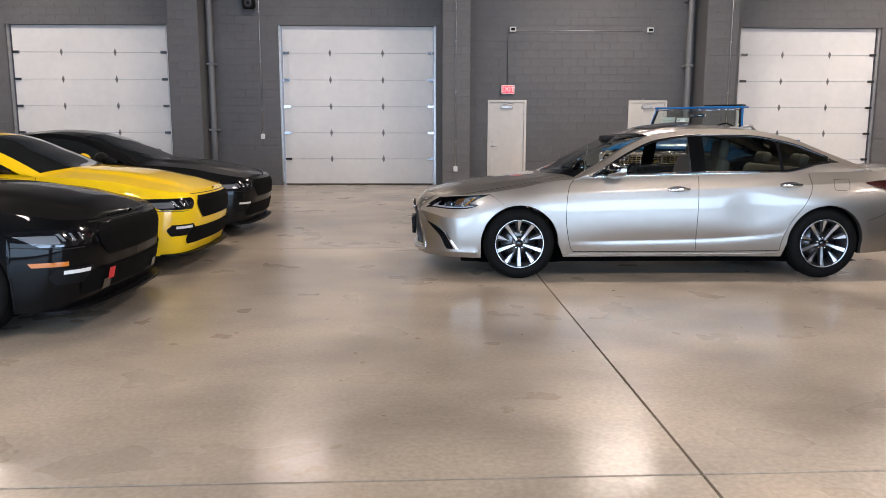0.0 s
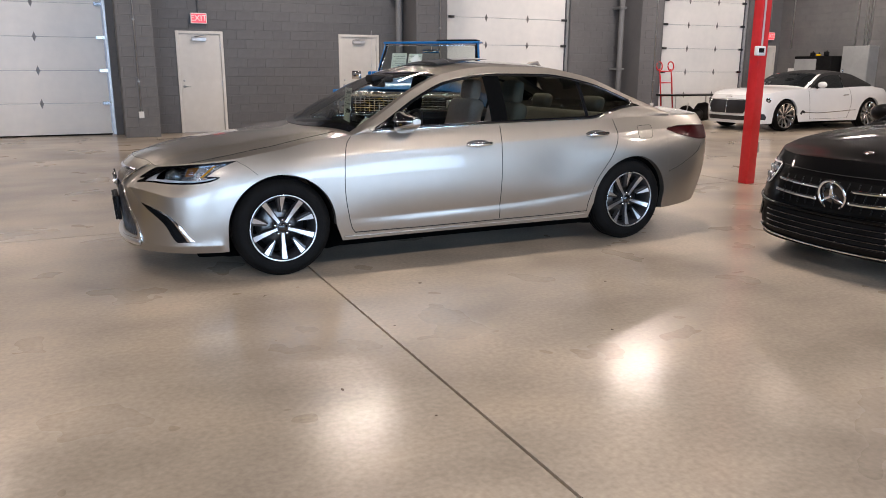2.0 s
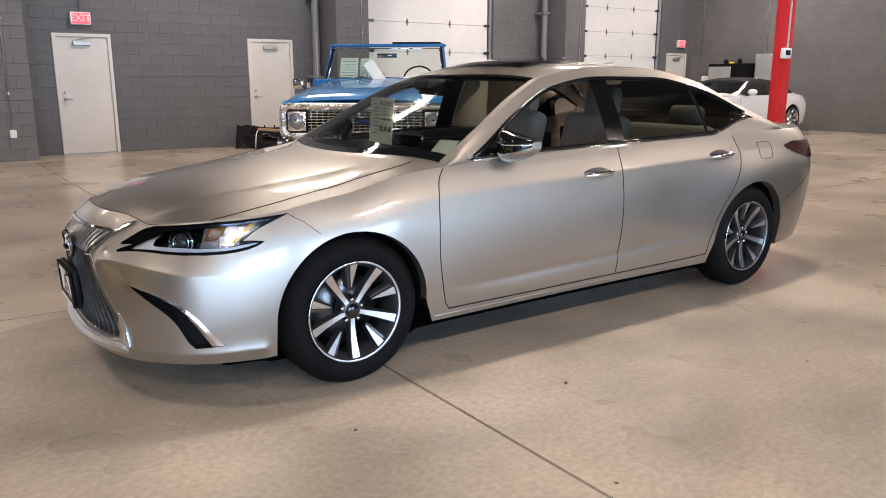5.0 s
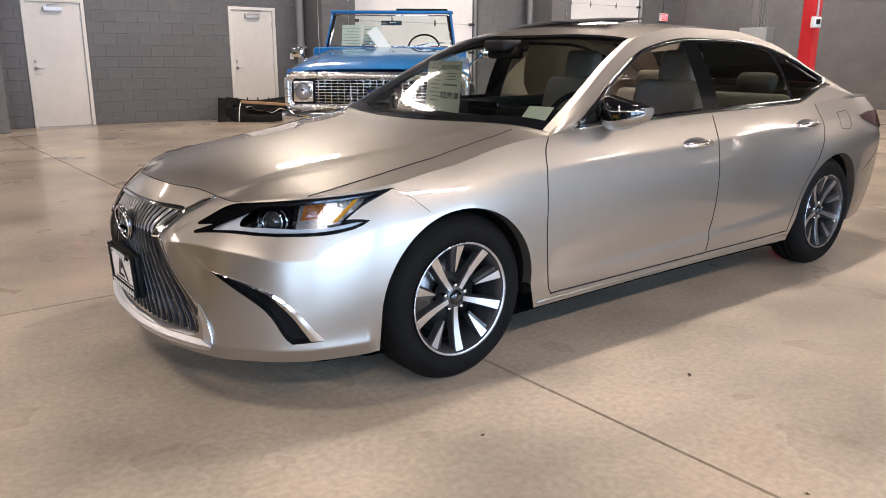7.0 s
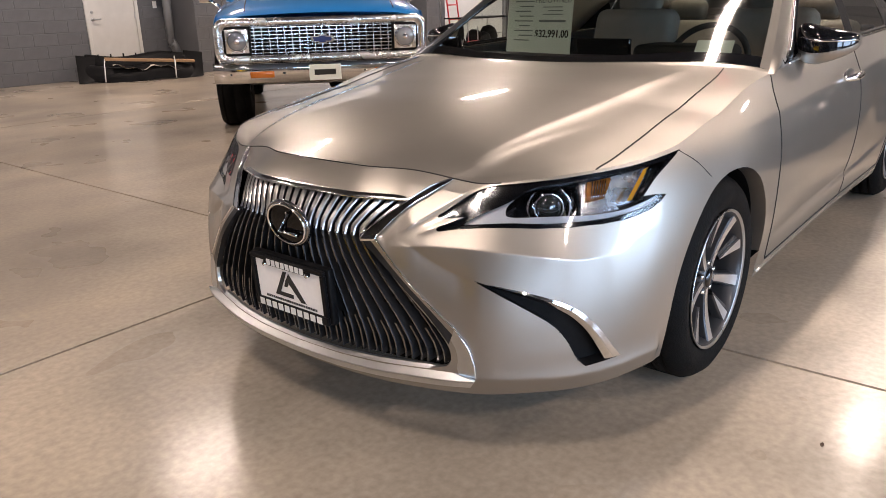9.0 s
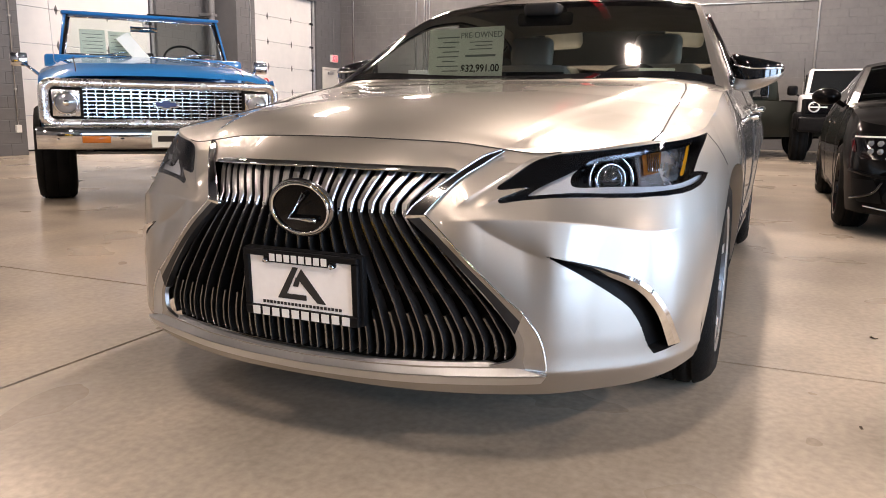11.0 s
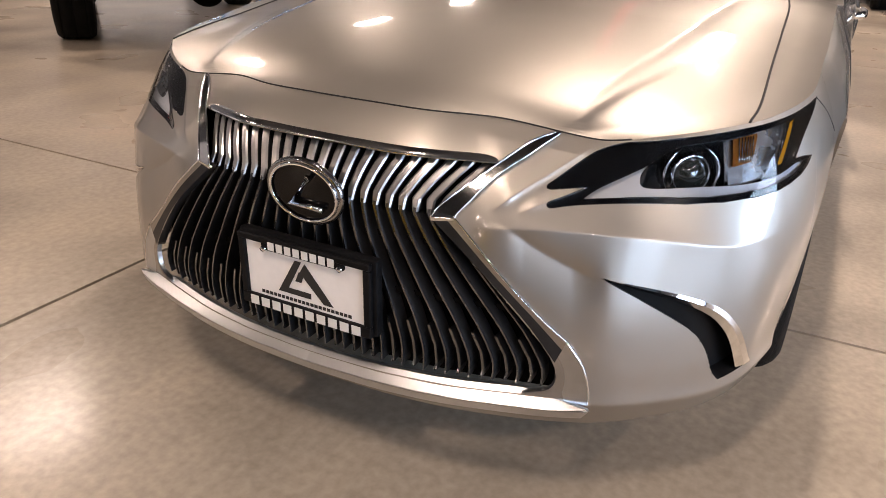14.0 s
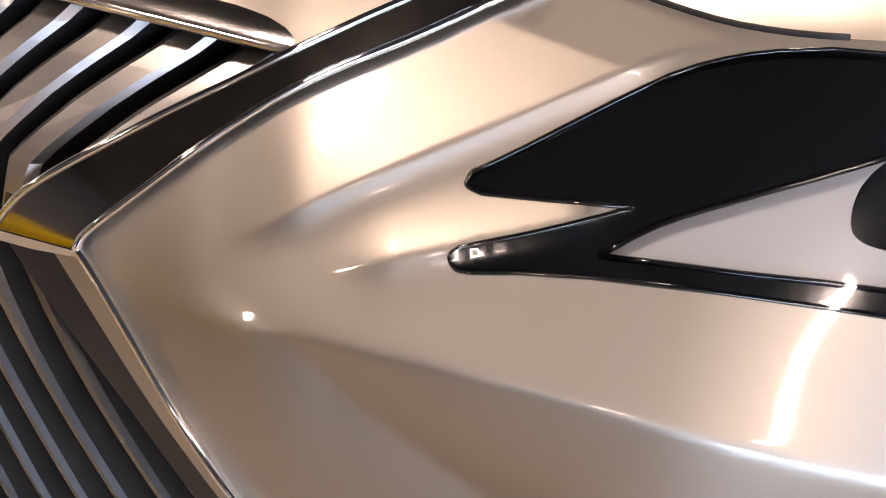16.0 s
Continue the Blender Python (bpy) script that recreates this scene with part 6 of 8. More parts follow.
def coupe_spec(**kw):
    d = dict(
        rows=[(-0.86, 0, 0.17, 0.66, 0.77, 0.11, 0.05), (-0.845, -0.3, 0.17, 0.66, 0.77, 0.11, 0.05), (-0.80, -0.6, 0.17, 0.64, 0.77, 0.09, 0.06), (-0.68, -0.81, 0.17, 0.58, 0.785, 0.05, 0.07), (-0.40, -0.915, 0.18, 0.52, 0.83, 0.02, 0.08),
              (0, -0.945, 0.2, 0.58, 0.90, 0.02, 0.08), (0.6, -0.93, 0.2, 0.55, 0.935, 0.03, 0.08), (1.6, -0.925, 0.2, 0.55, 0.955, 0.04, 0.08), (2.4, -0.94, 0.2, 0.6, 0.99, 0.03, 0.09), (2.9, -0.95, 0.22, 0.62, 1.0, 0.02, 0.11),
              (3.5, -0.88, 0.26, 0.65, 1.0, 0.05, 0.1), (3.75, -0.7, 0.28, 0.65, 1.02, 0.05, 0.08), (3.87, -0.35, 0.28, 0.65, 1.03, 0.05, 0.06)],
        axles=(0.0, 2.72), arch=0.37, hub=0.345, track=1.62,
        rail=[(0.62, -0.83, 0.94), (1.0, -0.74, 1.13), (1.4, -0.66, 1.29), (1.8, -0.62, 1.335), (2.2, -0.63, 1.30), (2.7, -0.70, 1.17), (3.2, -0.78, 1.03)],
        centre=[(-0.80, 0.79), (-0.5, 0.86), (0, 0.95), (0.4, 0.99), (0.9, 1.17), (1.35, 1.34), (1.8, 1.385), (2.2, 1.355), (2.8, 1.2), (3.2, 1.10), (3.6, 1.08), (3.88, 1.04)],
        bow=[(-1, 0), (0, 0), (0.6, -0.2), (1.4, -0.08), (2.0, 0), (4, 0)],
        screen=(0.64, 1.36), rear=(2.25, 3.1),
        side=[("door_window", 0.85, 2.15, DARK_GLASS, 0.0), ("quarter_window", 2.2, 2.6, DARK_GLASS, 0.0)],
        wheel=("coupe_wheel", 0.345, 0.265, 0.245, 10, dict(finish=GLOSS_BLACK, hub=0.04)),
    )
    d["rows"].append((3.9, 0, 0.28, 0.65, 1.03, 0.05, 0.05))
    d.update(kw)
    return d


def on_front(spec, y, z, proud=0.004):
    """A point on the front skin at this y and height."""
    sh = spec["shell"]
    if "fan" not in spec:
        spec["fan"] = np.linspace(0, float(sh["u"](spec["axles"][0])), 160)
    key = round(float(z), 4)
    if key not in spec.setdefault("fan_rows", {}):
        spec["fan_rows"][key] = sh["at"](spec["fan"], np.full_like(spec["fan"], z))
    P = spec["fan_rows"][key]
    return Vector((np.interp(abs(y), -P[:, 1], P[:, 0]) - proud, y, z))


def front_patch(name, spec, rows, mat, parent, proud=0.006, n=10, label="", sides=(1,)):
    """A panel that lies on the front skin: rows (z, y0, y1) from bottom to top."""
    zs = spline(rows, 9)
    for s in sides:
        vs = []
        for z, y0, y1 in zs:
            for y in np.linspace(y0, y1, n):
                p = on_front(spec, y, z, proud)
                vs.append((p.x, p.y * s, p.z))
        put(name, mesh(name, vs, grid_faces(len(zs), n, s < 0), mat), parent, label)


def front_line(name, spec, pts, r, mat, parent, proud=0.01, sides=(1,), n=24):
    q = spline(pts, n) if len(pts) > 2 else np.linspace(pts[0], pts[1], n)
    for s in sides:
        put(name, tube(name, [(p.x, p.y * s, p.z) for p in (on_front(spec, y, z, proud) for y, z in q)], r, mat, 8), parent)


def flank(spec, x, z, off=0.0):
    sh = spec["shell"]
    p = sh["at"](np.array([sh["u"](x)]), np.array([z]))[0]
    return Vector((p[0], p[1] - off, p[2]))


def flank_line(name, spec, pts, r, mat, parent, off=0.0, n=24):
    for s in (1, -1):
        put(name, tube(name, [(p.x, p.y * s, p.z) for p in (flank(spec, x, z, off) for x, z in spline(pts, n))], r, mat, 6), parent)


def mirror_pair(spec, parent, x, y, z, paint):
    for s in (1, -1):
        m = new("door_mirror")
        m.parent = parent
        m.matrix_basis = pose(x, -s * y, z)
        bm = bmesh.new()
        bmesh.ops.create_uvsphere(bm, u_segments=16, v_segments=10, radius=1)
        bmesh.ops.transform(bm, matrix=Matrix.Translation((0, -s * 0.12, 0.05)) @ Matrix.Diagonal((0.075, 0.12, 0.075, 1)), verts=bm.verts)
        put("mirror_shell", bm_mesh("mirror_shell", bm, paint, True), m)
        put("mirror_foot", tube("mirror_foot", [(0.02, s * 0.03, -0.03), (0, -s * 0.06, 0.03)], 0.022, BLACK_PLASTIC, 8), m)


def door_lines(spec, ob, x0, x1):
    flank_line("door_gap", spec, [(x0, 0.93), (x0 - 0.02, 0.7), (x0 + 0.02, 0.45), (x0 + 0.06, 0.26)], 0.003, SEAM, ob)
    flank_line("door_gap", spec, [(x1, 0.95), (x1 + 0.03, 0.7), (x1, 0.45), (x1 - 0.05, 0.26)], 0.003, SEAM, ob)
    flank_line("sill_gap", spec, [(x0 + 0.06, 0.26), ((x0 + x1) / 2, 0.255), (x1 - 0.05, 0.26)], 0.003, SEAM, ob)
    flank_line("door_handle", spec, [(x1 - 0.25, 0.80), (x1 - 0.17, 0.805), (x1 - 0.09, 0.81)], 0.013, CHROME, ob, 0.018)


def muscle_hood(p, f):
    """Raised middle of the bonnet with two folds."""
    y = abs(p[1])
    if p[0] < 0.55 and f > 0.001:
        k = min(1, (p[0] + 0.78) / 0.25) * min(1, (0.55 - p[0]) / 0.2)
        return p + np.array((0, 0, 0.022 * max(0, k) / (1 + math.exp((y - 0.46) / 0.025))))
    return p


def row_coupe(place, paint, label, special=False, bright=False):
    spec = coupe_spec(top_shape=muscle_hood, across=30)
    ob, spec = car("coupe_car", label, place, spec, paint, "coupes in a row")
    # flat patches on the skin, coloured as the shade of deep openings
    front_patch("upper_grille", spec, [(0.51, -0.46, 0.46), (0.57, -0.53, 0.53), (0.66, -0.58, 0.58), (0.735, -0.52, 0.52)], GRILLE_SHADE, ob, 0.008, 24)
    front_patch("lower_grille", spec, [(0.27, -0.70, 0.70), (0.34, -0.72, 0.72), (0.43, -0.64, 0.64)], GRILLE_SHADE, ob, 0.008, 24)
    front_patch("headlamp_bezel", spec, [(0.615, -0.87, -0.66), (0.66, -0.89, -0.63), (0.70, -0.90, -0.62), (0.725, -0.88, -0.64)], LAMP_BLACK, ob, 0.006, 14, "", (1, -1))
    for k in range(3):
        y = -0.80 + 0.045 * k
        front_patch("lamp_strip", spec, [(0.65, y - 0.012, y), (0.70, y - 0.020, y - 0.008)], LAMP_CLEAR, ob, 0.012, 4, "", (1, -1))
    front_patch("lamp_lens", spec, [(0.635, -0.88, -0.82), (0.69, -0.895, -0.82)], LAMP_CLEAR, ob, 0.010, 6, "", (1, -1))
    front_patch("fog_pocket", spec, [(0.36, -0.84, -0.62), (0.42, -0.86, -0.60), (0.47, -0.84, -0.64)], BLACK_PLASTIC, ob, 0.007, 10, "", (1, -1))
    front_patch("fog_lamp", spec, [(0.43, -0.82, -0.66), (0.455, -0.82, -0.66)], WHITE_PLASTIC, ob, 0.013, 8, "", (1, -1))
    zs = [on_front(spec, y, 0.185, 0.07) for y in np.linspace(-0.86, 0.86, 40)]
    zi = [on_front(spec, y, 0.19, -0.06) for y in np.linspace(-0.86, 0.86, 40)]
    put("splitter", ribbon("splitter", zs, zi, BLACK_PLASTIC, 0.02, (0, 0, -1)), ob)
    front_line("bonnet_gap", spec, [(-0.60, 0.755), (-0.3, 0.752), (0, 0.75), (0.3, 0.752), (0.60, 0.755)], 0.004, SEAM, ob, 0.0, (1,), 40)
    front_line("bumper_gap", spec, [(-0.70, 0.60), (-0.82, 0.60), (-0.91, 0.62)], 0.003, SEAM, ob, 0.0, (1, -1))
    if special:
        front_patch("turn_lamp", spec, [(0.485, -0.895, -0.80), (0.515, -0.90, -0.80)], AMBER, ob, 0.01, 8, "amber turn lamp", (1, -1))
        front_patch("tow_hook", spec, [(0.34, 0.42, 0.50), (0.42, 0.42, 0.50)], RED_PAINT, ob, 0.04, 4, "red tow hook")
        for s in (-1, 1):
            front_patch("brake_duct", spec, [(0.27, 0.46 * s - 0.05, 0.46 * s + 0.05), (0.34, 0.46 * s - 0.05, 0.46 * s + 0.05)], GLOSS_BLACK, ob, 0.02, 6)
    mirror_pair(spec, ob, 0.98, 0.88, 0.98, paint if not special else BLACK_PLASTIC)
    door_lines(spec, ob, 0.62, 1.95)
    return ob


row_coupe(pose(-3.93, -2.05, 0, 0, 0, 180), BLACK_PAINT, "glossy black sports coupe parked in a row, bonnet closed", special=True)
row_coupe(pose(-3.95, 0.28, 0, 0, 0, 180), YELLOW_PAINT, "bright yellow sports coupe parked in a row on concrete")
row_coupe(pose(-3.95, 2.78, 0, 0, 0, 180), DARK_GREY_PAINT, "dark grey sports coupe parked in a row on concrete")

# black compact two-door beside the saloon
spec = coupe_spec(hub=0.33, arch=0.355, axles=(0.0, 2.84), track=1.58, wheel=("compact_wheel", 0.33, 0.225, 0.235, 10, dict(finish=GLOSS_BLACK, hub=0.035)), screen_glass=SIDE_GLASS,
                  rows=[(-0.80, 0, 0.17, 0.42, 0.78, 0.02, 0.16), (-0.785, -0.3, 0.17, 0.42, 0.778, 0.02, 0.16), (-0.72, -0.58, 0.17, 0.40, 0.775, 0.02, 0.16), (-0.56, -0.79, 0.17, 0.42, 0.79, 0.02, 0.12), (-0.34, -0.885, 0.18, 0.5, 0.82, 0.02, 0.08),
                        (0, -0.905, 0.2, 0.56, 0.88, 0.02, 0.08), (0.6, -0.90, 0.2, 0.55, 0.93, 0.03, 0.08), (1.6, -0.90, 0.2, 0.55, 0.95, 0.04, 0.08), (2.4, -0.905, 0.2, 0.6, 0.98, 0.03, 0.09), (2.9, -0.905, 0.22, 0.62, 0.99, 0.02, 0.11), (3.4, -0.84, 0.26, 0.65, 0.99, 0.05, 0.1), (3.7, -0.66, 0.28, 0.65, 1.0, 0.05, 0.08), (3.85, 0, 0.28, 0.65, 1.0, 0.05, 0.05)],
                  centre=[(-0.62, 0.785), (-0.4, 0.86), (0, 0.94), (0.4, 0.985), (0.9, 1.18), (1.35, 1.36), (1.8, 1.405), (2.2, 1.375), (2.8, 1.2), (3.2, 1.10), (3.6, 1.06), (3.85, 1.0)])
compact, spec = car("compact_car", "glossy black two-door car with a large chrome badge on the grille", pose(4.17, -2.39, 0), spec, BLACK_PAINT)
front_patch("grille", spec, [(0.455, -0.40, 0.40), (0.52, -0.49, 0.49), (0.60, -0.53, 0.53), (0.655, -0.50, 0.50)], GRILLE_SHADE, compact, 0.006, 26)
for k in range(13):
    y = -0.42 + 0.07 * k
    front_line("grille_rib", spec, [(y, 0.47), (y * 1.05, 0.56), (y * 1.08, 0.645)], 0.004, BLACK_PLASTIC, compact, 0.010, (1,), 8)
for z, w in ((0.525, 0.013), (0.600, 0.013)):
    for s in (1, -1):
        front_line("chrome_blade", spec, [(-0.12, z - 0.004), (-0.30, z), (-0.50, z + 0.012)], w, CHROME, compact, 0.022, (s,))
bx = on_front(spec, 0, 0.56, 0.03)
badge = new("front_badge")
badge.parent = compact
badge.matrix_basis = Matrix.Translation(bx) @ pose(0, 0, 0, 0, -14, 0)
put("badge_disc", lathe("badge_disc", [(0, -0.004), (0.09, -0.002), (0.10, 0.006)], 40, GLOSS_BLACK, "y"), badge, "", pose(0, 0, 0, 0, 0, -90))
put("badge_ring", tube("badge_ring", [(-0.006, 0.10 * math.cos(a), 0.10 * math.sin(a)) for a in np.linspace(0, 2 * math.pi, 41)], 0.010, CHROME, 8, False), badge)
for a in (90, 210, 330):
    put("badge_bar", tube("badge_bar", [(-0.010, 0, 0), (-0.006, 0.1 * math.cos(radians(a)), 0.1 * math.sin(radians(a)))], [0.018, 0.004], CHROME, 8), badge)
for nm, rows, mt, pr in (("headlamp", [(0.55, -0.80, -0.66), (0.61, -0.84, -0.60), (0.67, -0.855, -0.57), (0.725, -0.85, -0.64)], LAMP_BLACK, 0.006), ("lamp_mask", [(0.575, -0.70, -0.62), (0.63, -0.68, -0.60)], LAMP_BLACK, 0.010), ("lamp_eyebrow", [(0.700, -0.84, -0.60), (0.712, -0.84, -0.62)], WHITE_PLASTIC, 0.014), ("lamp_eyebrow", [(0.56, -0.665, -0.65), (0.63, -0.612, -0.598), (0.70, -0.605, -0.59)], WHITE_PLASTIC, 0.014), ("lamp_marker", [(0.60, -0.852, -0.83), (0.68, -0.862, -0.84)], TAIL_RED, 0.014)):
    front_patch(nm, spec, rows, mt, compact, pr, 12, "", (1, -1))
for k in range(6):
    y, z = -0.64 - 0.055 * (k % 3), 0.605 if k < 3 else 0.66
    p = on_front(spec, y, z, 0.012)
    for s in (1, -1):
        put("lamp_cell", lathe("lamp_cell", [(0, -0.010), (0.018, -0.009), (0.022, -0.004), (0.024, 0.01)], 6, LAMP_CLEAR, "y"), compact, "", Matrix.Translation((p.x, p.y * s, p.z)) @ pose(0, 0, 0, 0, 0, -90 + 35 * s))
front_patch("lower_grille", spec, [(0.235, -0.62, 0.62), (0.30, -0.66, 0.66), (0.40, -0.60, 0.60)], BLACK_PLASTIC, compact, 0.006, 24)
front_line("chrome_lip", spec, [(-0.76, 0.225), (-0.5, 0.20), (0, 0.19), (0.5, 0.20), (0.76, 0.225)], 0.008, CHROME, compact, 0.012, (1,), 40)
front_patch("side_intake", spec, [(0.25, -0.80, -0.66), (0.33, -0.83, -0.68), (0.41, -0.84, -0.72)], BLACK_PLASTIC, compact, 0.006, 8, "", (1, -1))
front_line("intake_blade", spec, [(-0.67, 0.40), (-0.72, 0.32), (-0.84, 0.27)], 0.010, GLOSS_BLACK, compact, 0.02, (1, -1))
for k in range(4):
    z = 0.255 + 0.04 * k
    front_line("intake_bar", spec, [(-0.58, z), (-0.3, z - 0.004), (0, z - 0.006), (0.3, z - 0.004), (0.58, z)], 0.006, GLOSS_BLACK, compact, 0.014, (1,), 30)
front_line("bumper_fold", spec, [(-0.86, 0.47), (-0.70, 0.435), (-0.4, 0.425), (0, 0.42), (0.4, 0.425), (0.70, 0.435), (0.86, 0.47)], 0.012, BLACK_PAINT, compact, 0.008, (1,), 40)
front_line("bonnet_gap", spec, [(-0.57, 0.70), (-0.3, 0.69), (0, 0.685), (0.3, 0.69), (0.57, 0.70)], 0.003, SEAM, compact, 0.0, (1,), 40)
mirror_pair(spec, compact, 1.0, 0.86, 0.97, BLACK_PAINT)
door_lines(spec, compact, 0.62, 1.95)
hb = spec["top_point"](-0.50, 1.0)
put("bonnet_emblem", lathe("bonnet_emblem", [(0, 0.006), (0.03, 0.004), (0.034, 0.0)], 20, CHROME, "z"), compact, "", Matrix.Translation(Vector(hb)) @ pose(0, 0, 0.002, 0, -16, 0))
sheet = thing("window_paper", "printed paper sheet behind the windscreen of the black car", "paper sheet", pose(5.05, -2.2, 1.13, 0, -25, 0), "window papers")
box("paper", -0.001, -0.14, -0.13, 0.001, 0.14, 0.13, PAPER, sheet)
for k in range(6):
    box("print_line", -0.003, -0.11, 0.08 - 0.03 * k, -0.002, 0.11 - 0.04 * (k % 2), 0.088 - 0.03 * k, GREY_INK, sheet)

# white convertible by the far wall
spec = coupe_spec(hub=0.355, arch=0.39, axles=(0.0, 2.85), track=1.66, roof=FABRIC_BLACK, wheel=("grand_wheel", 0.355, 0.275, 0.285, 10, dict(finish=CHROME, hub=0.05, twin=True)),
                  rows=[(-0.90, 0, 0.17, 0.5, 0.82, 0.04, 0.09), (-0.88, -0.35, 0.17, 0.5, 0.82, 0.04, 0.09), (-0.82, -0.62, 0.17, 0.5, 0.82, 0.04, 0.11), (-0.66, -0.83, 0.17, 0.5, 0.83, 0.03, 0.12), (-0.40, -0.94, 0.18, 0.52, 0.87, 0.02, 0.10),
                        (0, -0.965, 0.2, 0.58, 0.93, 0.02, 0.10), (0.6, -0.945, 0.2, 0.55, 0.955, 0.03, 0.09), (1.6, -0.94, 0.2, 0.55, 0.95, 0.05, 0.08), (2.3, -0.965, 0.2, 0.6, 0.98, 0.03, 0.09), (2.9, -0.975, 0.22, 0.65, 0.99, 0.02, 0.12), (3.5, -0.90, 0.26, 0.65, 0.95, 0.05, 0.12), (3.78, -0.7, 0.28, 0.65, 0.92, 0.05, 0.10), (3.92, 0, 0.28, 0.65, 0.92, 0.05, 0.06)],
                  rail=[(0.72, -0.84, 0.955), (1.0, -0.77, 1.12), (1.35, -0.69, 1.29), (1.8, -0.65, 1.34), (2.3, -0.66, 1.31), (2.75, -0.74, 1.16), (3.1, -0.82, 1.0)],
                  centre=[(-0.84, 0.82), (-0.5, 0.90), (0, 0.97), (0.4, 1.0), (0.9, 1.17), (1.35, 1.35), (1.8, 1.395), (2.2, 1.385), (2.7, 1.25), (3.05, 1.06), (3.5, 1.0), (3.92, 0.93)],
                  screen=(0.74, 1.34), rear=(2.45, 2.9), side=[("door_window", 1.0, 1.95, DARK_GLASS, 0.0), ("roof_side", 1.97, 3.08, FABRIC_BLACK, 0.0)])
grand, spec = car("convertible_car", "white luxury convertible with a black fabric roof by the wall", pose(13.6, 7.86, 0), spec, WHITE_PAINT)
front_patch("grille", spec, [(0.40, -0.50, 0.50), (0.50, -0.56, 0.56), (0.62, -0.57, 0.57), (0.70, -0.52, 0.52)], MESH_DARK, grand, 0.008, 24)
front_line("grille_frame", spec, [(-0.50, 0.40), (-0.565, 0.50), (-0.575, 0.62), (-0.52, 0.705), (0, 0.72), (0.52, 0.705), (0.575, 0.62), (0.565, 0.50), (0.50, 0.40), (0, 0.39), (-0.50, 0.40)], 0.009, CHROME, grand, 0.014, (1,), 60)
front_line("grille_post", spec, [(0, 0.40), (0, 0.55), (0, 0.71)], 0.008, CHROME, grand, 0.016, (1,), 8)
front_patch("lower_grille", spec, [(0.24, -0.58, 0.58), (0.30, -0.62, 0.62), (0.34, -0.60, 0.60)], MESH_DARK, grand, 0.008, 24)
front_patch("side_intake", spec, [(0.26, -0.88, -0.72), (0.33, -0.89, -0.70), (0.40, -0.87, -0.74)], MESH_DARK, grand, 0.008, 10, "", (1, -1))
for y, z, r in ((-0.70, 0.655, 0.085), (-0.875, 0.70, 0.06)):
    p = on_front(spec, y, z, 0.004)
    for s in (1, -1):
        head = new("headlamp")
        head.parent = grand
        head.matrix_basis = Matrix.Translation((p.x, p.y * s, p.z)) @ pose(0, 0, 0, 0, 0, (-90 + 28 + 25 * (r < 0.07)) if s > 0 else (-90 - 28 - 25 * (r < 0.07)))
        put("lamp_glass", lathe("lamp_glass", [(0, -0.02), (r * 0.5, -0.016), (r * 0.9, -0.004), (r, 0.006)], 26, GLOSS_BLACK, "y"), head)
        put("lamp_ring", lathe("lamp_ring", [(r * 0.86, -0.006), (r * 0.98, -0.006), (r * 1.08, 0.012)], 26, CHROME, "y"), head)
        put("lamp_core", lathe("lamp_core", [(0, -0.03), (r * 0.3, -0.026), (r * 0.4, -0.015)], 18, SATIN_METAL, "y"), head)
flank_line("sill_blade", spec, [(0.62, 0.42), (1.2, 0.40), (2.35, 0.45)], 0.010, CHROME, grand, 0.006)
flank_line("wing_vent", spec, [(0.50, 0.38), (0.55, 0.44), (0.62, 0.42)], 0.03, MESH_DARK, grand, -0.005, 8)
front_line("bonnet_emblem", spec, [(-0.09, 0.775), (0, 0.785), (0.09, 0.775)], 0.010, CHROME, grand, 0.012, (1,), 8)
mirror_pair(spec, grand, 1.05, 0.88, 1.0, WHITE_PAINT)
door_lines(spec, grand, 0.78, 2.15)

# vintage open truck
TRUCK = pose(2.765, 3.955, 0, 0, 0, 50)
truck = thing("vintage_truck", "blue vintage off-road truck with white grille frame and chrome bumper", "truck", TRUCK)


def loft(name, secs, mat, parent, smooth=True, cap=False, n=None):
    """Skin through closed sections given as lists of points."""
    k = len(secs[0])
    vs = [p for s in secs for p in s]
    fs = [(i * k + j, i * k + (j + 1) % k, (i + 1) * k + (j + 1) % k, (i + 1) * k + j) for i in range(len(secs) - 1) for j in range(k)]
    if cap:
        fs += [tuple(range(k - 1, -1, -1)), tuple((len(secs) - 1) * k + j for j in range(k))]
    return put(name, mesh(name, vs, fs, mat, smooth), parent)


def rounded(x, w, z0, z1, r, k=6, top=None):
    """A rounded upright rectangle at x, in the y-z plane."""
    out = []
    for cx, cz, a0 in ((w - r, z1 - r, 0), (-w + r, z1 - r, 90), (-w + r, z0 + r, 180), (w - r, z0 + r, 270)):
        for a in np.linspace(a0, a0 + 90, k):
            out.append((x, cx + r * math.cos(radians(a)), cz + r * math.sin(radians(a))))
    return out


def arch_panel(name, x0, x1, z0, z1, y, wheels, mat, parent, s, crown=0.03):
    """A body side with round wheel cut-outs."""
    xs = sorted({*np.linspace(x0, x1, 40), *[xw + r * math.cos(a) for xw, zw, r in wheels for a in np.linspace(0, math.pi, 20)]})
    xs = [x for x in xs if x0 <= x <= x1]
    vs = []
    for x in xs:
        b = z0
        for xw, zw, r in wheels:
            if abs(x - xw) < r:
                b = max(b, zw + math.sqrt(r * r - (x - xw) ** 2))
        for q in np.linspace(0, 1, 8):
            z = b + (z1 - b) * q
            vs.append((x, s * (y - crown * (q - 0.45) ** 2 * 4), z))
    put(name, mesh(name, vs, grid_faces(len(xs), 8, s < 0), mat), parent)


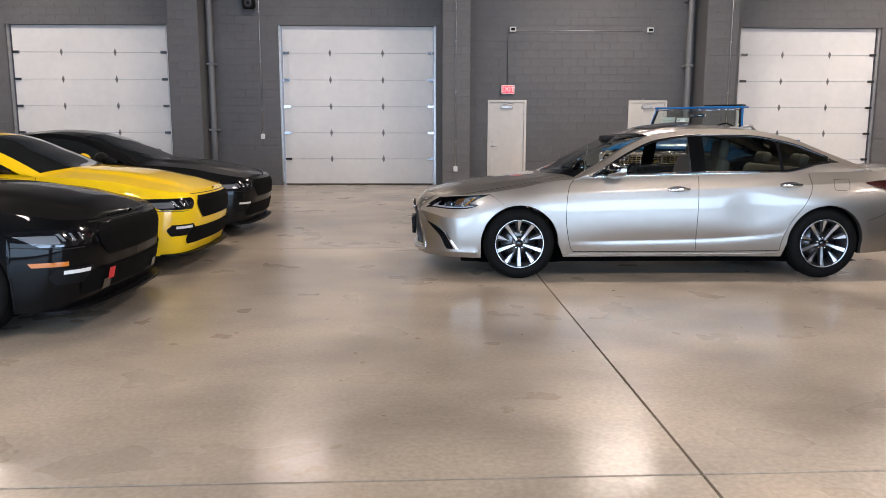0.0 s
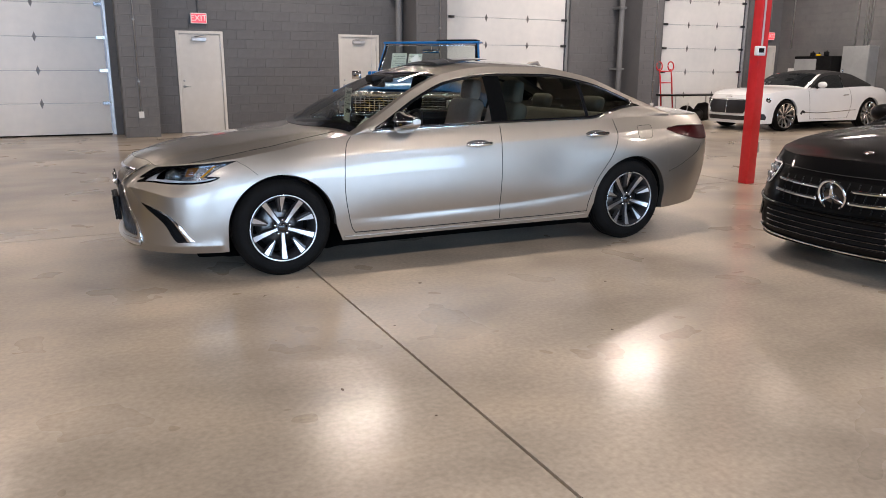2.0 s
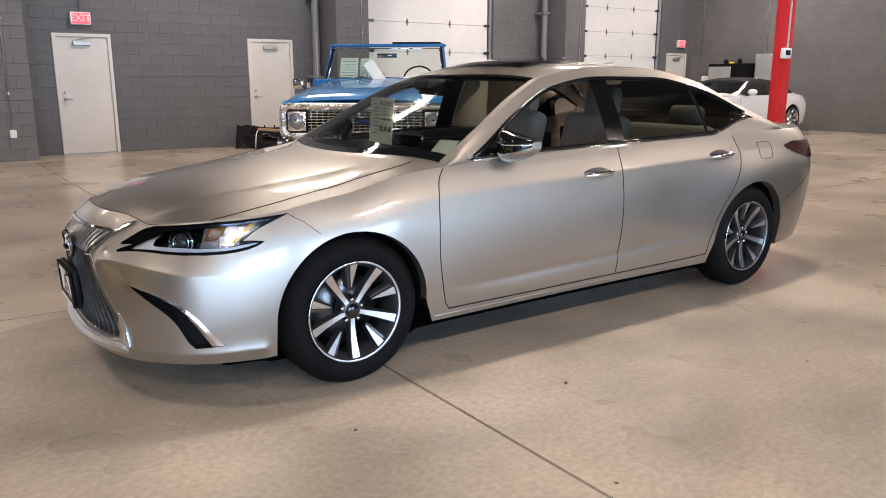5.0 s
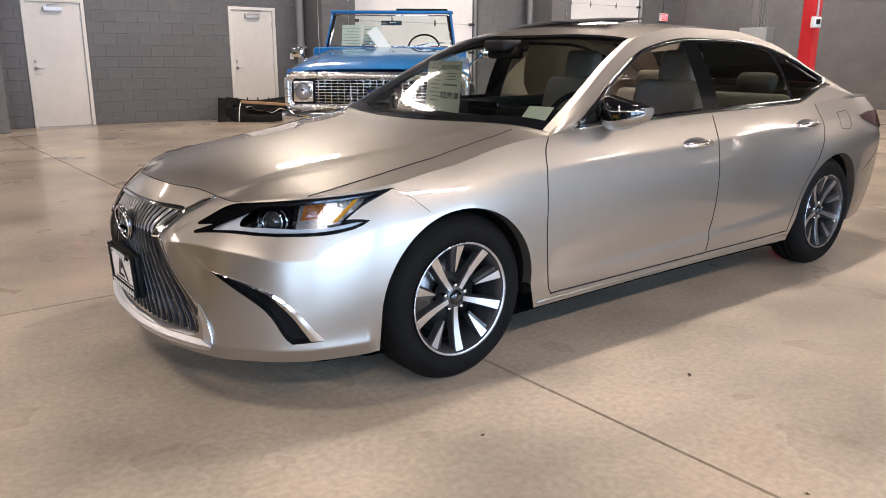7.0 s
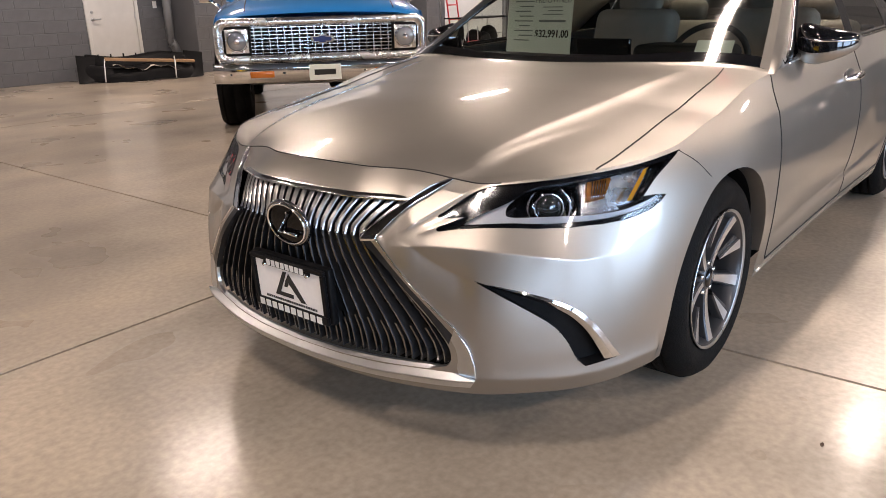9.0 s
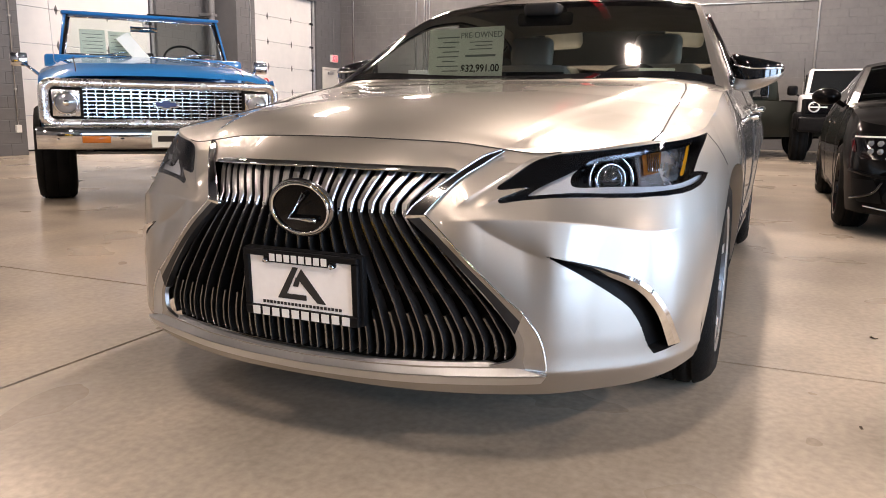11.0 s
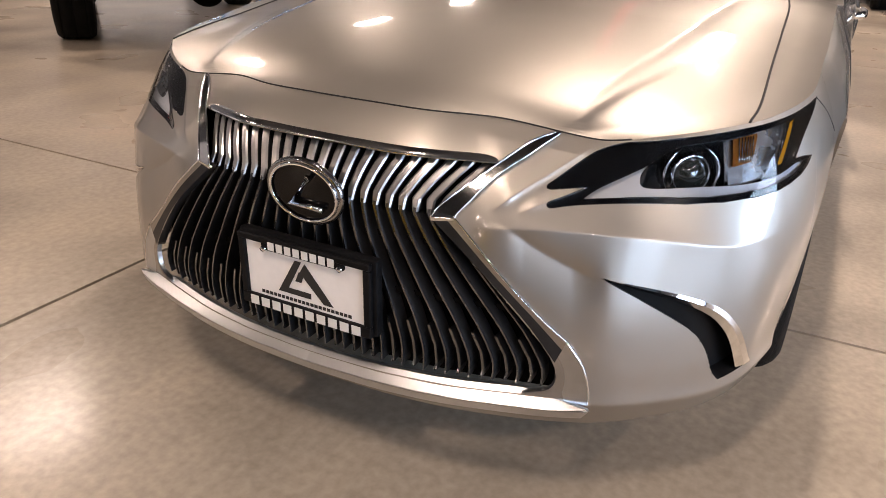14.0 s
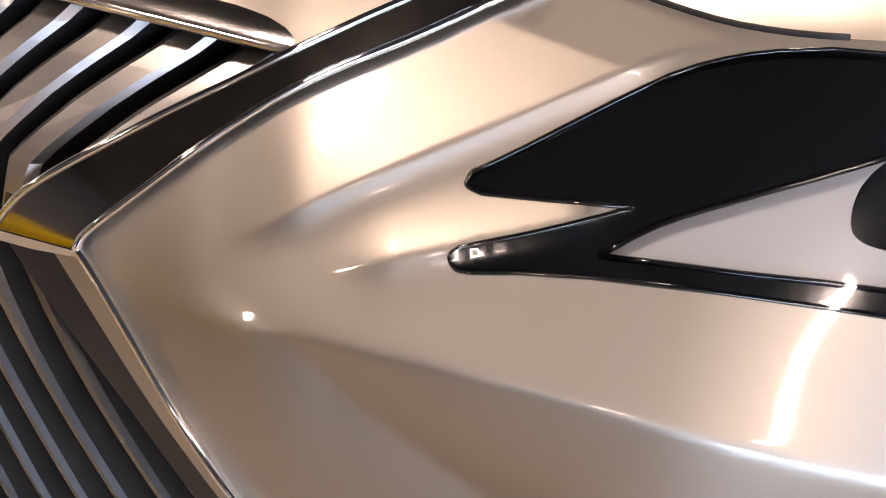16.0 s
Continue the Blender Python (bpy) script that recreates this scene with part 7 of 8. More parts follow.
for s in (1, -1):
    arch_panel("body_side", 0.0, 1.35, 0.62, 1.10, 1.0, [(0.72, 0.50, 0.46)], BLUE_PAINT, truck, s)
    arch_panel("body_side", 1.36, 4.55, 0.55, 1.22, 0.99, [(3.42, 0.50, 0.46)], BLUE_PAINT, truck, s)
    put("body_stripe", tube("body_stripe", [(1.0, s * 0.998, 0.98), (4.5, s * 0.992, 1.0)], 0.012, CHROME, 6), truck)
# bonnet and wings
secs = []
for x, w, z, r in ((0.0, 0.985, 1.075, 0.03), (0.04, 0.99, 1.11, 0.05), (0.14, 0.99, 1.155, 0.05), (0.4, 0.985, 1.205, 0.07), (0.9, 0.97, 1.265, 0.08), (1.32, 0.95, 1.31, 0.08)):
    ys = np.linspace(-w, w, 25)
    secs.append([(x, y, z + 0.035 * (1 - (y / w) ** 2) - (0.085 * (max(0, abs(y) - 0.70) / (w - 0.70)) ** 2)) for y in ys])
vs = [p for q in secs for p in q]
put("bonnet", mesh("bonnet", vs, grid_faces(6, 25, True), BLUE_PAINT), truck)
for s in (1, -1):
    put("bonnet_gap", tube("bonnet_gap", [(0.05, s * 0.70, 1.134), (0.14, s * 0.70, 1.172), (0.4, s * 0.70, 1.222), (0.9, s * 0.70, 1.281), (1.3, s * 0.69, 1.325)], 0.005, SEAM, 6), truck)
box("cowl", 1.30, -0.95, 0.9, 1.46, 0.95, 1.345, BLUE_PAINT, truck, 0.03, 2)
box("firewall", 0.2, -0.9, 0.66, 1.4, 0.9, 1.02, UNDER, truck)
# grille frame, mesh, lamps
outer, inner = rounded(-0.03, 1.0, 0.665, 1.07, 0.09), rounded(-0.05, 0.90, 0.735, 0.99, 0.045)
loft("grille_frame", [rounded(0.02, 1.0, 0.66, 1.075, 0.10), rounded(-0.05, 0.995, 0.668, 1.068, 0.09), rounded(-0.065, 0.965, 0.695, 1.04, 0.075), rounded(-0.05, 0.915, 0.735, 1.0, 0.05), rounded(0.03, 0.905, 0.74, 0.99, 0.04)], LIP_SILVER, truck)
box("grille_back", 0.06, -0.93, 0.70, 0.08, 0.93, 1.04, GRILLE_SHADE, truck)
for k in range(8):
    z = 0.757 + 0.0325 * k
    box("grille_bar", -0.035, -0.66, z - 0.004, -0.005, 0.66, z + 0.004, LIP_SILVER, truck)
for k in range(19):
    y = -0.63 + 0.07 * k
    box("grille_upright", -0.028, y - 0.004, 0.742, -0.008, y + 0.004, 0.992, LIP_SILVER, truck)
for s in (1, -1):
    head = new("headlamp")
    head.parent = truck
    head.matrix_basis = pose(-0.02, 0.79 * s, 0.868)
    box("lamp_surround", -0.028, -0.130, -0.132, -0.012, 0.130, 0.132, BLACK_PLASTIC, head, 0.010, 2)
    box("lamp_plate", -0.038, -0.108, -0.112, -0.012, 0.108, 0.112, LIP_SILVER, head, 0.012, 2)
    put("lamp_ring", lathe("lamp_ring", [(0.085, -0.055), (0.095, -0.055), (0.102, -0.03)], 32, CHROME, "y"), head, "", pose(0, 0, 0, 0, 0, -90))
    put("lamp_glass", lathe("lamp_glass", [(0, -0.066), (0.04, -0.062), (0.075, -0.052), (0.088, -0.044)], 32, LAMP_CLEAR, "y"), head, "", pose(0, 0, 0, 0, 0, -90))
    put("lamp_bulb", lathe("lamp_bulb", [(0, -0.072), (0.02, -0.068), (0.028, -0.06)], 16, CHROME, "y"), head, "", pose(0, 0, 0, 0, 0, -90))
emb = [(-0.05, y, z) for y, z in ((-0.115, 0.0), (-0.10, 0.028), (-0.04, 0.028), (-0.04, 0.045), (0.04, 0.045), (0.04, 0.028), (0.115, 0.028), (0.10, -0.028), (0.04, -0.028), (0.04, -0.045), (-0.04, -0.045), (-0.04, -0.028), (-0.10, -0.028))]
put("grille_emblem", mesh("grille_emblem", [(x, y, z + 0.868) for x, y, z in emb], [tuple(range(13))], CHROME, False), truck)
put("emblem_inlay", mesh("emblem_inlay", [(x - 0.003, y * 0.78, z * 0.66 + 0.868) for x, y, z in emb], [tuple(range(13))], material("dark_blue_enamel", (0.02, 0.03, 0.12), 0.2, coat=1.0), False), truck)
# bumper
bsec = []
for y in np.linspace(-1.03, 1.03, 31):
    x = -0.17 + 0.20 * max(0, abs(y) - 0.78) ** 1.5 / 0.125 * 0.6
    bsec.append([(x + 0.10, y, 0.66), (x + 0.012, y, 0.672), (x - 0.004, y, 0.655), (x - 0.012, y, 0.62), (x - 0.006, y, 0.535), (x + 0.03, y, 0.49), (x + 0.09, y, 0.48)])
put("front_bumper", mesh("front_bumper", [p for q in bsec for p in q], grid_faces(31, 7), CHROME), truck)
for s in (1, -1):
    box("turn_lamp", -0.19, s * 0.58 - 0.11, 0.54, -0.17, s * 0.58 + 0.11, 0.60, AMBER, truck, 0.008, 2, "amber turn lamp")
    for y in (0.38, 0.86):
        put("bumper_bolt", lathe("bumper_bolt", [(0, -0.012), (0.014, -0.008), (0.018, 0)], 12, CHROME), truck, "", pose(-0.178 + (0.03 if y > 0.8 else 0), s * y, 0.57, 0, 0, -90))
box("licence_card", -0.20, -0.15, 0.50, -0.185, 0.15, 0.645, PAPER, truck, 0.004)
box("card_print", -0.203, -0.10, 0.55, -0.2005, 0.10, 0.60, INK, truck)
# windscreen frame
T0, T1 = (1.42, 1.345), (1.62, 1.74)
for s in (1, -1):
    put("screen_post", tube("screen_post", [(T0[0], s * 0.80, T0[1] - 0.02), (T1[0], s * 0.735, T1[1] + 0.03)], 0.022, BLUE_PAINT, 8), truck)
    put("post_seal", tube("post_seal", [(T0[0] - 0.012, s * 0.785, T0[1] - 0.01), (T1[0] - 0.012, s * 0.72, T1[1] + 0.02)], 0.016, BLACK_PLASTIC, 6), truck)
    put("post_trim", tube("post_trim", [(T0[0] - 0.02, s * 0.765, T0[1]), (T1[0] - 0.02, s * 0.70, T1[1])], 0.010, CHROME, 6), truck)
box("roof_header", 1.57, -0.775, 1.758, 1.86, 0.775, 1.795, BLUE_PAINT, truck, 0.02, 2)
put("header_trim", tube("header_trim", [(1.585, -0.72, 1.735), (1.585, 0.72, 1.735)], 0.010, CHROME, 6), truck)
put("base_trim", tube("base_trim", [(1.395, -0.77, 1.355), (1.395, 0.77, 1.355)], 0.010, CHROME, 6), truck)
box("roof_hatch", 1.70, -0.70, 1.80, 1.95, -0.05, 1.825, CABIN_BLACK, truck, 0.01)
gl = [(1.415, 0.76, 1.36), (1.415, -0.76, 1.36), (1.60, -0.70, 1.735), (1.60, 0.70, 1.735)]
put("windscreen", mesh("windscreen", gl, [(0, 1, 2, 3)], tinted("pale_screen_glass", (0.80, 0.86, 0.83), mixed=1.45), False), truck)
for y in (0.35, -0.35):
    put("wiper", tube("wiper", [(1.38, y + 0.05, 1.355), (1.415, y - 0.12, 1.395), (1.43, y - 0.34, 1.405)], 0.008, CHROME, 6), truck)
put("inner_mirror", tube("inner_mirror", [(1.60, -0.13, 1.645), (1.60, 0.13, 1.645)], 0.028, CHROME, 8), truck)
put("mirror_stem", tube("mirror_stem", [(1.60, 0.0, 1.645), (1.63, 0.0, 1.74)], 0.006, STEEL, 6), truck)
put("steering_wheel", tube("steering_wheel", [(1.72 + 0.10 * math.sin(a), -0.40 + 0.20 * math.cos(a), 1.34 + 0.17 * math.sin(a)) for a in np.linspace(0, 2 * math.pi, 33)], 0.012, CABIN_BLACK, 8, False), truck)
box("dash", 1.46, -0.80, 1.0, 1.62, 0.80, 1.33, BLUE_PAINT, truck, 0.03, 2)
for s in (1, -1):
    pad("seat_back", -0.06, -0.28, 0, 0.06, 0.28, 0.50, CABIN_TAN, truck, pose(2.40, 0.40 * s, 0.80, 0, 12, 0))
    pad("seat_cushion", 1.9, 0.40 * s - 0.28, 0.68, 2.40, 0.40 * s + 0.28, 0.84, CABIN_TAN, truck)
    m = new("door_mirror")
    m.parent = truck
    m.matrix_basis = pose(1.42, s * 1.02, 1.10)
    put("mirror_arm", tube("mirror_arm", [(0.0, -0.06 * s, 0.0), (0.0, 0.06 * s, 0.10), (0, 0.13 * s, 0.17)], 0.010, CHROME, 8), m)
    put("mirror_brace", tube("mirror_brace", [(0.1, -0.06 * s, 0.02), (0.0, 0.10 * s, 0.15)], 0.008, CHROME, 8), m)
    box("mirror_head", -0.03, 0.15 * s - 0.075, 0.12, 0.035, 0.15 * s + 0.075, 0.25, CHROME, m, 0.02, 2)
box("cab_floor", 1.3, -0.92, 0.56, 4.4, 0.92, 0.62, CABIN_BLACK, truck)
box("tailgate", 4.50, -0.95, 0.62, 4.56, 0.95, 1.20, BLUE_PAINT, truck, 0.02)
put("aerial", tube("aerial", [(1.25, 0.86, 1.14), (1.33, 0.88, 1.95)], 0.004, STEEL, 5), truck)
pad("axle_housing", 0.62, -0.75, 0.40, 0.80, 0.75, 0.50, UNDER, truck, None, 0.04)
bm = bmesh.new()
bmesh.ops.create_uvsphere(bm, u_segments=18, v_segments=12, radius=0.17)
bmesh.ops.translate(bm, vec=(0.68, -0.22, 0.44), verts=bm.verts)
put("differential", bm_mesh("differential", bm, UNDER, True), truck)
for s in (1, -1):
    box("chassis_rail", -0.05, s * 0.42 - 0.05, 0.52, 4.3, s * 0.42 + 0.05, 0.66, UNDER, truck, 0.01)
    put("leaf_spring", tube("leaf_spring", [(0.1, s * 0.5, 0.55), (0.7, s * 0.5, 0.47), (1.3, s * 0.5, 0.55)], 0.03, UNDER, 6), truck)
    put("tie_rod", tube("tie_rod", [(0.5, s * 0.8, 0.43), (0.5, 0, 0.42)], 0.018, STEEL, 6), truck)
    put("shock_absorber", tube("shock_absorber", [(0.62, s * 0.62, 0.42), (0.60, s * 0.55, 0.75)], 0.03, STEEL, 8), truck)
for x in (0.72, 3.42):
    for s in (1, -1):
        wheel("truck_wheel", 0.425, 0.32, 0.20, 8, truck, pose(x, -s * 0.90, 0.425), s > 0, WHITE_PAINT)
for nm, y, w, h, tilt in (("window_paper", 0.50, 0.12, 0.14, 0), ("window_paper", 0.24, 0.11, 0.13, 0), ("window_card", 0.12, 0.07, 0.19, 35)):
    sheet = thing(nm, "white paper sheet behind the truck's windscreen", "paper sheet", TRUCK @ pose(1.52 if tilt == 0 else 1.36, y, 1.49 if tilt == 0 else 1.42, -tilt, 24, 0), "window papers")
    box("paper", -0.001, -w, -h, 0.001, w, h, PAPER, sheet)
    if not tilt:
        for k in range(6):
            box("print_line", -0.003, -w * 0.8, h * 0.6 - 0.04 * k, -0.002, w * (0.8 - 0.3 * (k % 2)), h * 0.6 - 0.04 * k + 0.006, GREY_INK, sheet)

# boxy white off-roader behind the black car
suv = thing("off_road_suv", "boxy white off-road vehicle with black front and large tyres", "suv", pose(13.35, -2.30, 0))
loft("body", [rounded(-0.02, 0.86, 0.75, 1.18, 0.05), rounded(0.06, 0.90, 0.62, 1.24, 0.06), rounded(1.1, 0.92, 0.55, 1.28, 0.07), rounded(1.5, 0.92, 0.55, 1.28, 0.05), rounded(4.2, 0.92, 0.6, 1.28, 0.08), rounded(4.3, 0.88, 0.65, 1.24, 0.08)], WHITE_PAINT, suv, True, True)
loft("cabin", [rounded(1.25, 0.80, 1.24, 1.30, 0.02), rounded(1.62, 0.74, 1.25, 1.80, 0.06), rounded(3.9, 0.74, 1.25, 1.84, 0.08), rounded(4.15, 0.78, 1.25, 1.70, 0.08)], WHITE_PAINT, suv, True, True)
loft("windscreen", [rounded(1.26, 0.72, 1.275, 1.33, 0.02), rounded(1.585, 0.66, 1.70, 1.765, 0.02)], DARK_GLASS, suv, False, True)
for s in (1, -1):
    box("side_window", 1.75, s * 0.78 - 0.02, 1.32, 2.7, s * 0.78 + 0.02, 1.70, DARK_GLASS, suv, 0.02)
    put("lamp_ring", lathe("lamp_ring", [(0.075, -0.03), (0.10, -0.03), (0.105, 0.0)], 28, WHITE_PLASTIC, "y"), suv, "", pose(-0.04, s * 0.66, 1.02, 0, 0, -90))
    put("lamp_glass", lathe("lamp_glass", [(0, -0.03), (0.06, -0.02), (0.09, -0.01)], 24, LAMP_BLACK, "y"), suv, "", pose(-0.045, s * 0.66, 1.02, 0, 0, -90))
    box("lamp_bar", -0.075, s * 0.60 - 0.16, 1.005, -0.055, s * 0.60 + 0.16, 1.03, WHITE_PLASTIC, suv)
    pad("wing_flare", -0.05, s * 0.90 - 0.10, 0.60, 1.02, s * 0.90 + 0.10, 0.93, BLACK_PLASTIC, suv, None, 0.06)
    m = new("door_mirror")
    m.parent = suv
    pad("mirror_head", 1.30, s * 1.03 - 0.10, 1.26, 1.42, s * 1.03 + 0.10, 1.46, BLACK_PLASTIC, m)
    put("mirror_arm", tube("mirror_arm", [(1.36, s * 0.88, 1.24), (1.36, s * 0.98, 1.30)], 0.02, BLACK_PLASTIC, 6), m)
box("front_panel", -0.05, -0.87, 0.74, 0.03, 0.87, 1.17, BLACK_PLASTIC, suv, 0.03, 2)
box("grille", -0.060, -0.80, 0.90, -0.045, 0.80, 1.14, GLOSS_BLACK, suv, 0.006)
for k in range(4):
    box("grille_bar", -0.065, -0.52, 0.93 + 0.045 * k, -0.05, 0.52, 0.945 + 0.045 * k, GLOSS_BLACK, suv)
pad("front_bumper", -0.24, -0.92, 0.56, 0.0, 0.92, 0.84, BLACK_PLASTIC, suv, None, 0.05)
box("bumper_slot", -0.25, -0.35, 0.62, -0.235, 0.35, 0.74, GUNMETAL, suv, 0.01)
put("aerial", tube("aerial", [(1.15, 0.82, 1.27), (1.25, 0.86, 2.0)], 0.005, BLACK_PLASTIC, 5), suv)
for x in (0.5, 3.3):
    for s in (1, -1):
        wheel("suv_wheel", 0.42, 0.31, 0.22, 6, suv, pose(x, -s * 0.86, 0.42), s > 0, GLOSS_BLACK)

# dark green pickup
pick = thing("pickup_truck", "dark green pickup truck with an open bed by the wall", "pickup", pose(13.2, 1.0, 0, 0, 0, -32))
for s in (1, -1):
    arch_panel("body_side", -0.8, 4.5, 0.42, 1.15, 0.97, [(0.0, 0.40, 0.44), (3.3, 0.40, 0.44)], GREEN_PAINT, pick, s)
loft("cabin", [rounded(0.75, 0.84, 1.10, 1.16, 0.02), rounded(1.35, 0.74, 1.12, 1.72, 0.08), rounded(2.2, 0.74, 1.12, 1.74, 0.08), rounded(2.45, 0.80, 1.10, 1.60, 0.08), rounded(2.5, 0.84, 1.10, 1.2, 0.03)], GREEN_PAINT, pick, True, True)
for s in (1, -1):
    box("side_window", 1.15, s * 0.80 - 0.012, 1.20, 2.15, s * 0.80 + 0.012, 1.58, DARK_GLASS, pick, 0.02)
    pad("mirror_head", 0.98, s * 1.08 - 0.10, 1.16, 1.10, s * 1.08 + 0.10, 1.34, BLACK_PLASTIC, pick)
    box("bed_rail", 2.5, s * 0.92 - 0.05, 1.15, 4.5, s * 0.92 + 0.05, 1.175, BLACK_PLASTIC, pick, 0.01)
box("bonnet", -0.8, -0.92, 0.9, 0.8, 0.92, 1.16, GREEN_PAINT, pick, 0.08, 3)
box("tailgate", 4.42, -0.90, 0.55, 4.5, 0.90, 1.15, GREEN_PAINT, pick, 0.02)
box("bed_floor", 2.5, -0.9, 0.62, 4.45, 0.9, 0.66, UNDER, pick)
box("chassis", -0.6, -0.7, 0.36, 4.4, 0.7, 0.55, UNDER, pick)
for x in (0.0, 3.3):
    for s in (1, -1):
        wheel("pickup_wheel", 0.40, 0.28, 0.22, 6, pick, pose(x, -s * 0.84, 0.40), s > 0, GLOSS_BLACK)

# ---- things along the walls ----
CARDBOARD = varied(material("brown_cardboard", (0.32, 0.2, 0.11), 0.8), (0.27, 0.16, 0.085), (0.38, 0.24, 0.13), 5.0, 5, None, 0.2, 80.0)
CABINET_GREY = varied(material("grey_cabinet_steel", (0.3, 0.31, 0.31), 0.4), (0.27, 0.28, 0.28), (0.34, 0.35, 0.35), 1.5, 5, (0.35, 0.5))
TAN_RUBBISH = material("foam_sheet", (0.5, 0.46, 0.4), 0.8)

# black bumper covers, boards and foam on the floor by the second door
heap = thing("bumper_cover", "black plastic bumper cover lying on the floor by the wall", "bumper cover", pose(4.72, 10.75, 0, 0, 0, -24))
def trough(L, rad, h, lift, yoff, name, bend=0.25):
    secs = []
    for i, x in enumerate(np.linspace(-L, L, 25)):
        b = bend * (abs(x) / L) ** 3
        secs.append([(x, yoff + b + rad * math.cos(a), lift + max(0, h * math.sin(a)) + 0.03 * math.sin(5 * x)) for a in np.linspace(math.pi * 1.0, math.pi * 0.15, 9)])
    vs = [p for q in secs for p in q]
    me = mesh(name, vs, grid_faces(25, 9), BLACK_PLASTIC)
    put(name, me, heap)
trough(0.95, 0.20, 0.26, 0.0, -0.12, "shell")
trough(0.85, 0.16, 0.42, 0.0, 0.22, "inner_shell", 0.15)
for x, r in ((-0.9, 0.5), (0.86, -0.4)):
    put("end_flap", mesh("end_flap", [(x - 0.12, -0.2, 0.0), (x + 0.12, -0.2, 0.02), (x + 0.2, 0.2, 0.40), (x - 0.1, 0.25, 0.44), (x, 0.0, 0.28)], [(0, 1, 4), (1, 2, 4), (2, 3, 4), (3, 0, 4)], BLACK_PLASTIC), heap)
for x in (-0.62, 0.50):
    put("tie", tube("tie", [(x, -0.34, 0.02), (x + 0.02, -0.26, 0.28), (x + 0.05, 0.0, 0.36)], 0.010, WHITE_PLASTIC, 6), heap)
for k in range(9):
    x = -0.85 + 0.2 * k
    box("clip_tab", x - 0.012, 0.20, 0.38, x + 0.012, 0.215, 0.44, BLACK_PLASTIC, heap)
board = thing("cardboard_strip", "long brown cardboard strip lying on black plastic", "cardboard", pose(4.82, 10.62, 0.30, 3, 4, -27))
box("board", -0.72, -0.05, 0, 0.72, 0.05, 0.045, CARDBOARD, board, 0.004)
foam = thing("foam_wrap", "crumpled pale foam wrap under a cardboard strip", "packing foam", pose(4.70, 10.52, 0.22, 0, 3, -22))
vs = [(x, y, 0.035 * math.sin(9 * x + 5 * y) + 0.02 * math.sin(23 * x)) for x in np.linspace(-0.55, 0.5, 22) for y in np.linspace(-0.08, 0.1, 6)]
put("sheet", mesh("sheet", vs, grid_faces(22, 6, True), TAN_RUBBISH), foam)

ob = thing("light_switch", "white light switch plate on the block wall beside a door", "light switch", pose(5.66, NORTH - 0.008, 1.22))
box("plate", -0.04, -0.006, -0.06, 0.04, 0.006, 0.06, WHITE_PLASTIC, ob, 0.004)
box("rocker", -0.015, -0.012, -0.03, 0.015, -0.006, 0.03, WHITE_PLASTIC, ob, 0.002)

# red hand truck with rubber wheels
ht = thing("hand_truck", "red tubular steel hand truck leaning by the pier", "hand truck", pose(13.35, 10.62, 0, -8))
for x in (-0.2, 0.2):
    put("rail", tube("rail", [(x, 0, 0.15), (x, 0, 1.2), (x, 0.02, 1.42)], 0.02, RED_PAINT, 8), ht)
    put("handle_loop", tube("handle_loop", [(x + 0.1 * math.cos(a), 0.02, 1.50 + 0.12 * math.sin(a)) for a in np.linspace(0, 2 * math.pi, 21)], 0.018, RED_PAINT, 8, False), ht)
    put("tyre", lathe("tyre", [(0.05, -0.03), (0.12, -0.035), (0.13, 0), (0.12, 0.035), (0.05, 0.03)], 24, RUBBER, "y"), ht, "", pose(x * 1.3, 0.06, 0.13, 0, 0, 90))
for z in (0.35, 0.7, 1.05, 1.36):
    put("cross_bar", tube("cross_bar", [(-0.2, 0, z), (0.2, 0, z)], 0.016, RED_PAINT, 8), ht)
box("toe_plate", -0.24, -0.28, 0.02, 0.24, 0.0, 0.035, RED_PAINT, ht)

# folding table with dark bags below, and a red jack
tb = thing("folding_table", "dark folding table against the overhead door", "table", pose(14.0, 10.45, 0))
box("tabletop", -0.95, -0.35, 0.70, 0.95, 0.35, 0.735, BLACK_PLASTIC, tb, 0.008)
for x in (-0.8, 0.8):
    for y in (-0.28, 0.28):
        put("leg", tube("leg", [(x, y, 0.70), (x * 0.96, y, 0.0)], 0.014, STEEL, 6), tb)
    put("leg_brace", tube("leg_brace", [(x, -0.28, 0.3), (x, 0.28, 0.3)], 0.010, STEEL, 6), tb)
for x, y, r in ((-0.1, 0.05, 0.24), (0.45, 0.0, 0.28), (0.15, -0.08, 0.2)):
    bag = thing("bag", "black bag lying under the folding table", "bag", pose(14.0 + x, 10.45 + y, 0), "bags under the table")
    bm = bmesh.new()
    bmesh.ops.create_icosphere(bm, subdivisions=3, radius=1)
    for v in bm.verts:
        k = 1 + 0.16 * noise.noise(v.co * 2.2 + Vector((x, y, r)) * 9)
        v.co = Vector((v.co.x * r * k, v.co.y * r * 0.8 * k, max(0.0, r * 0.9 + v.co.z * r * 0.9 * k)))
    put("sack", bm_mesh("sack", bm, CABIN_BLACK, True), bag)
jack = thing("floor_jack", "small red floor jack on the concrete", "jack", pose(13.3, 10.0, 0, 0, 0, 20))
pad("body", -0.30, -0.16, 0.03, 0.30, 0.16, 0.18, RED_PAINT, jack, None, 0.04)
put("handle", tube("handle", [(0.2, 0, 0.16), (0.5, 0.1, 0.5)], 0.014, STEEL, 6), jack)
for x in (-0.24, 0.24):
    put("roller", lathe("roller", [(0, -0.18), (0.04, -0.18), (0.04, 0.18), (0, 0.18)], 14, STEEL, "y"), jack, "", pose(x, 0, 0.04))

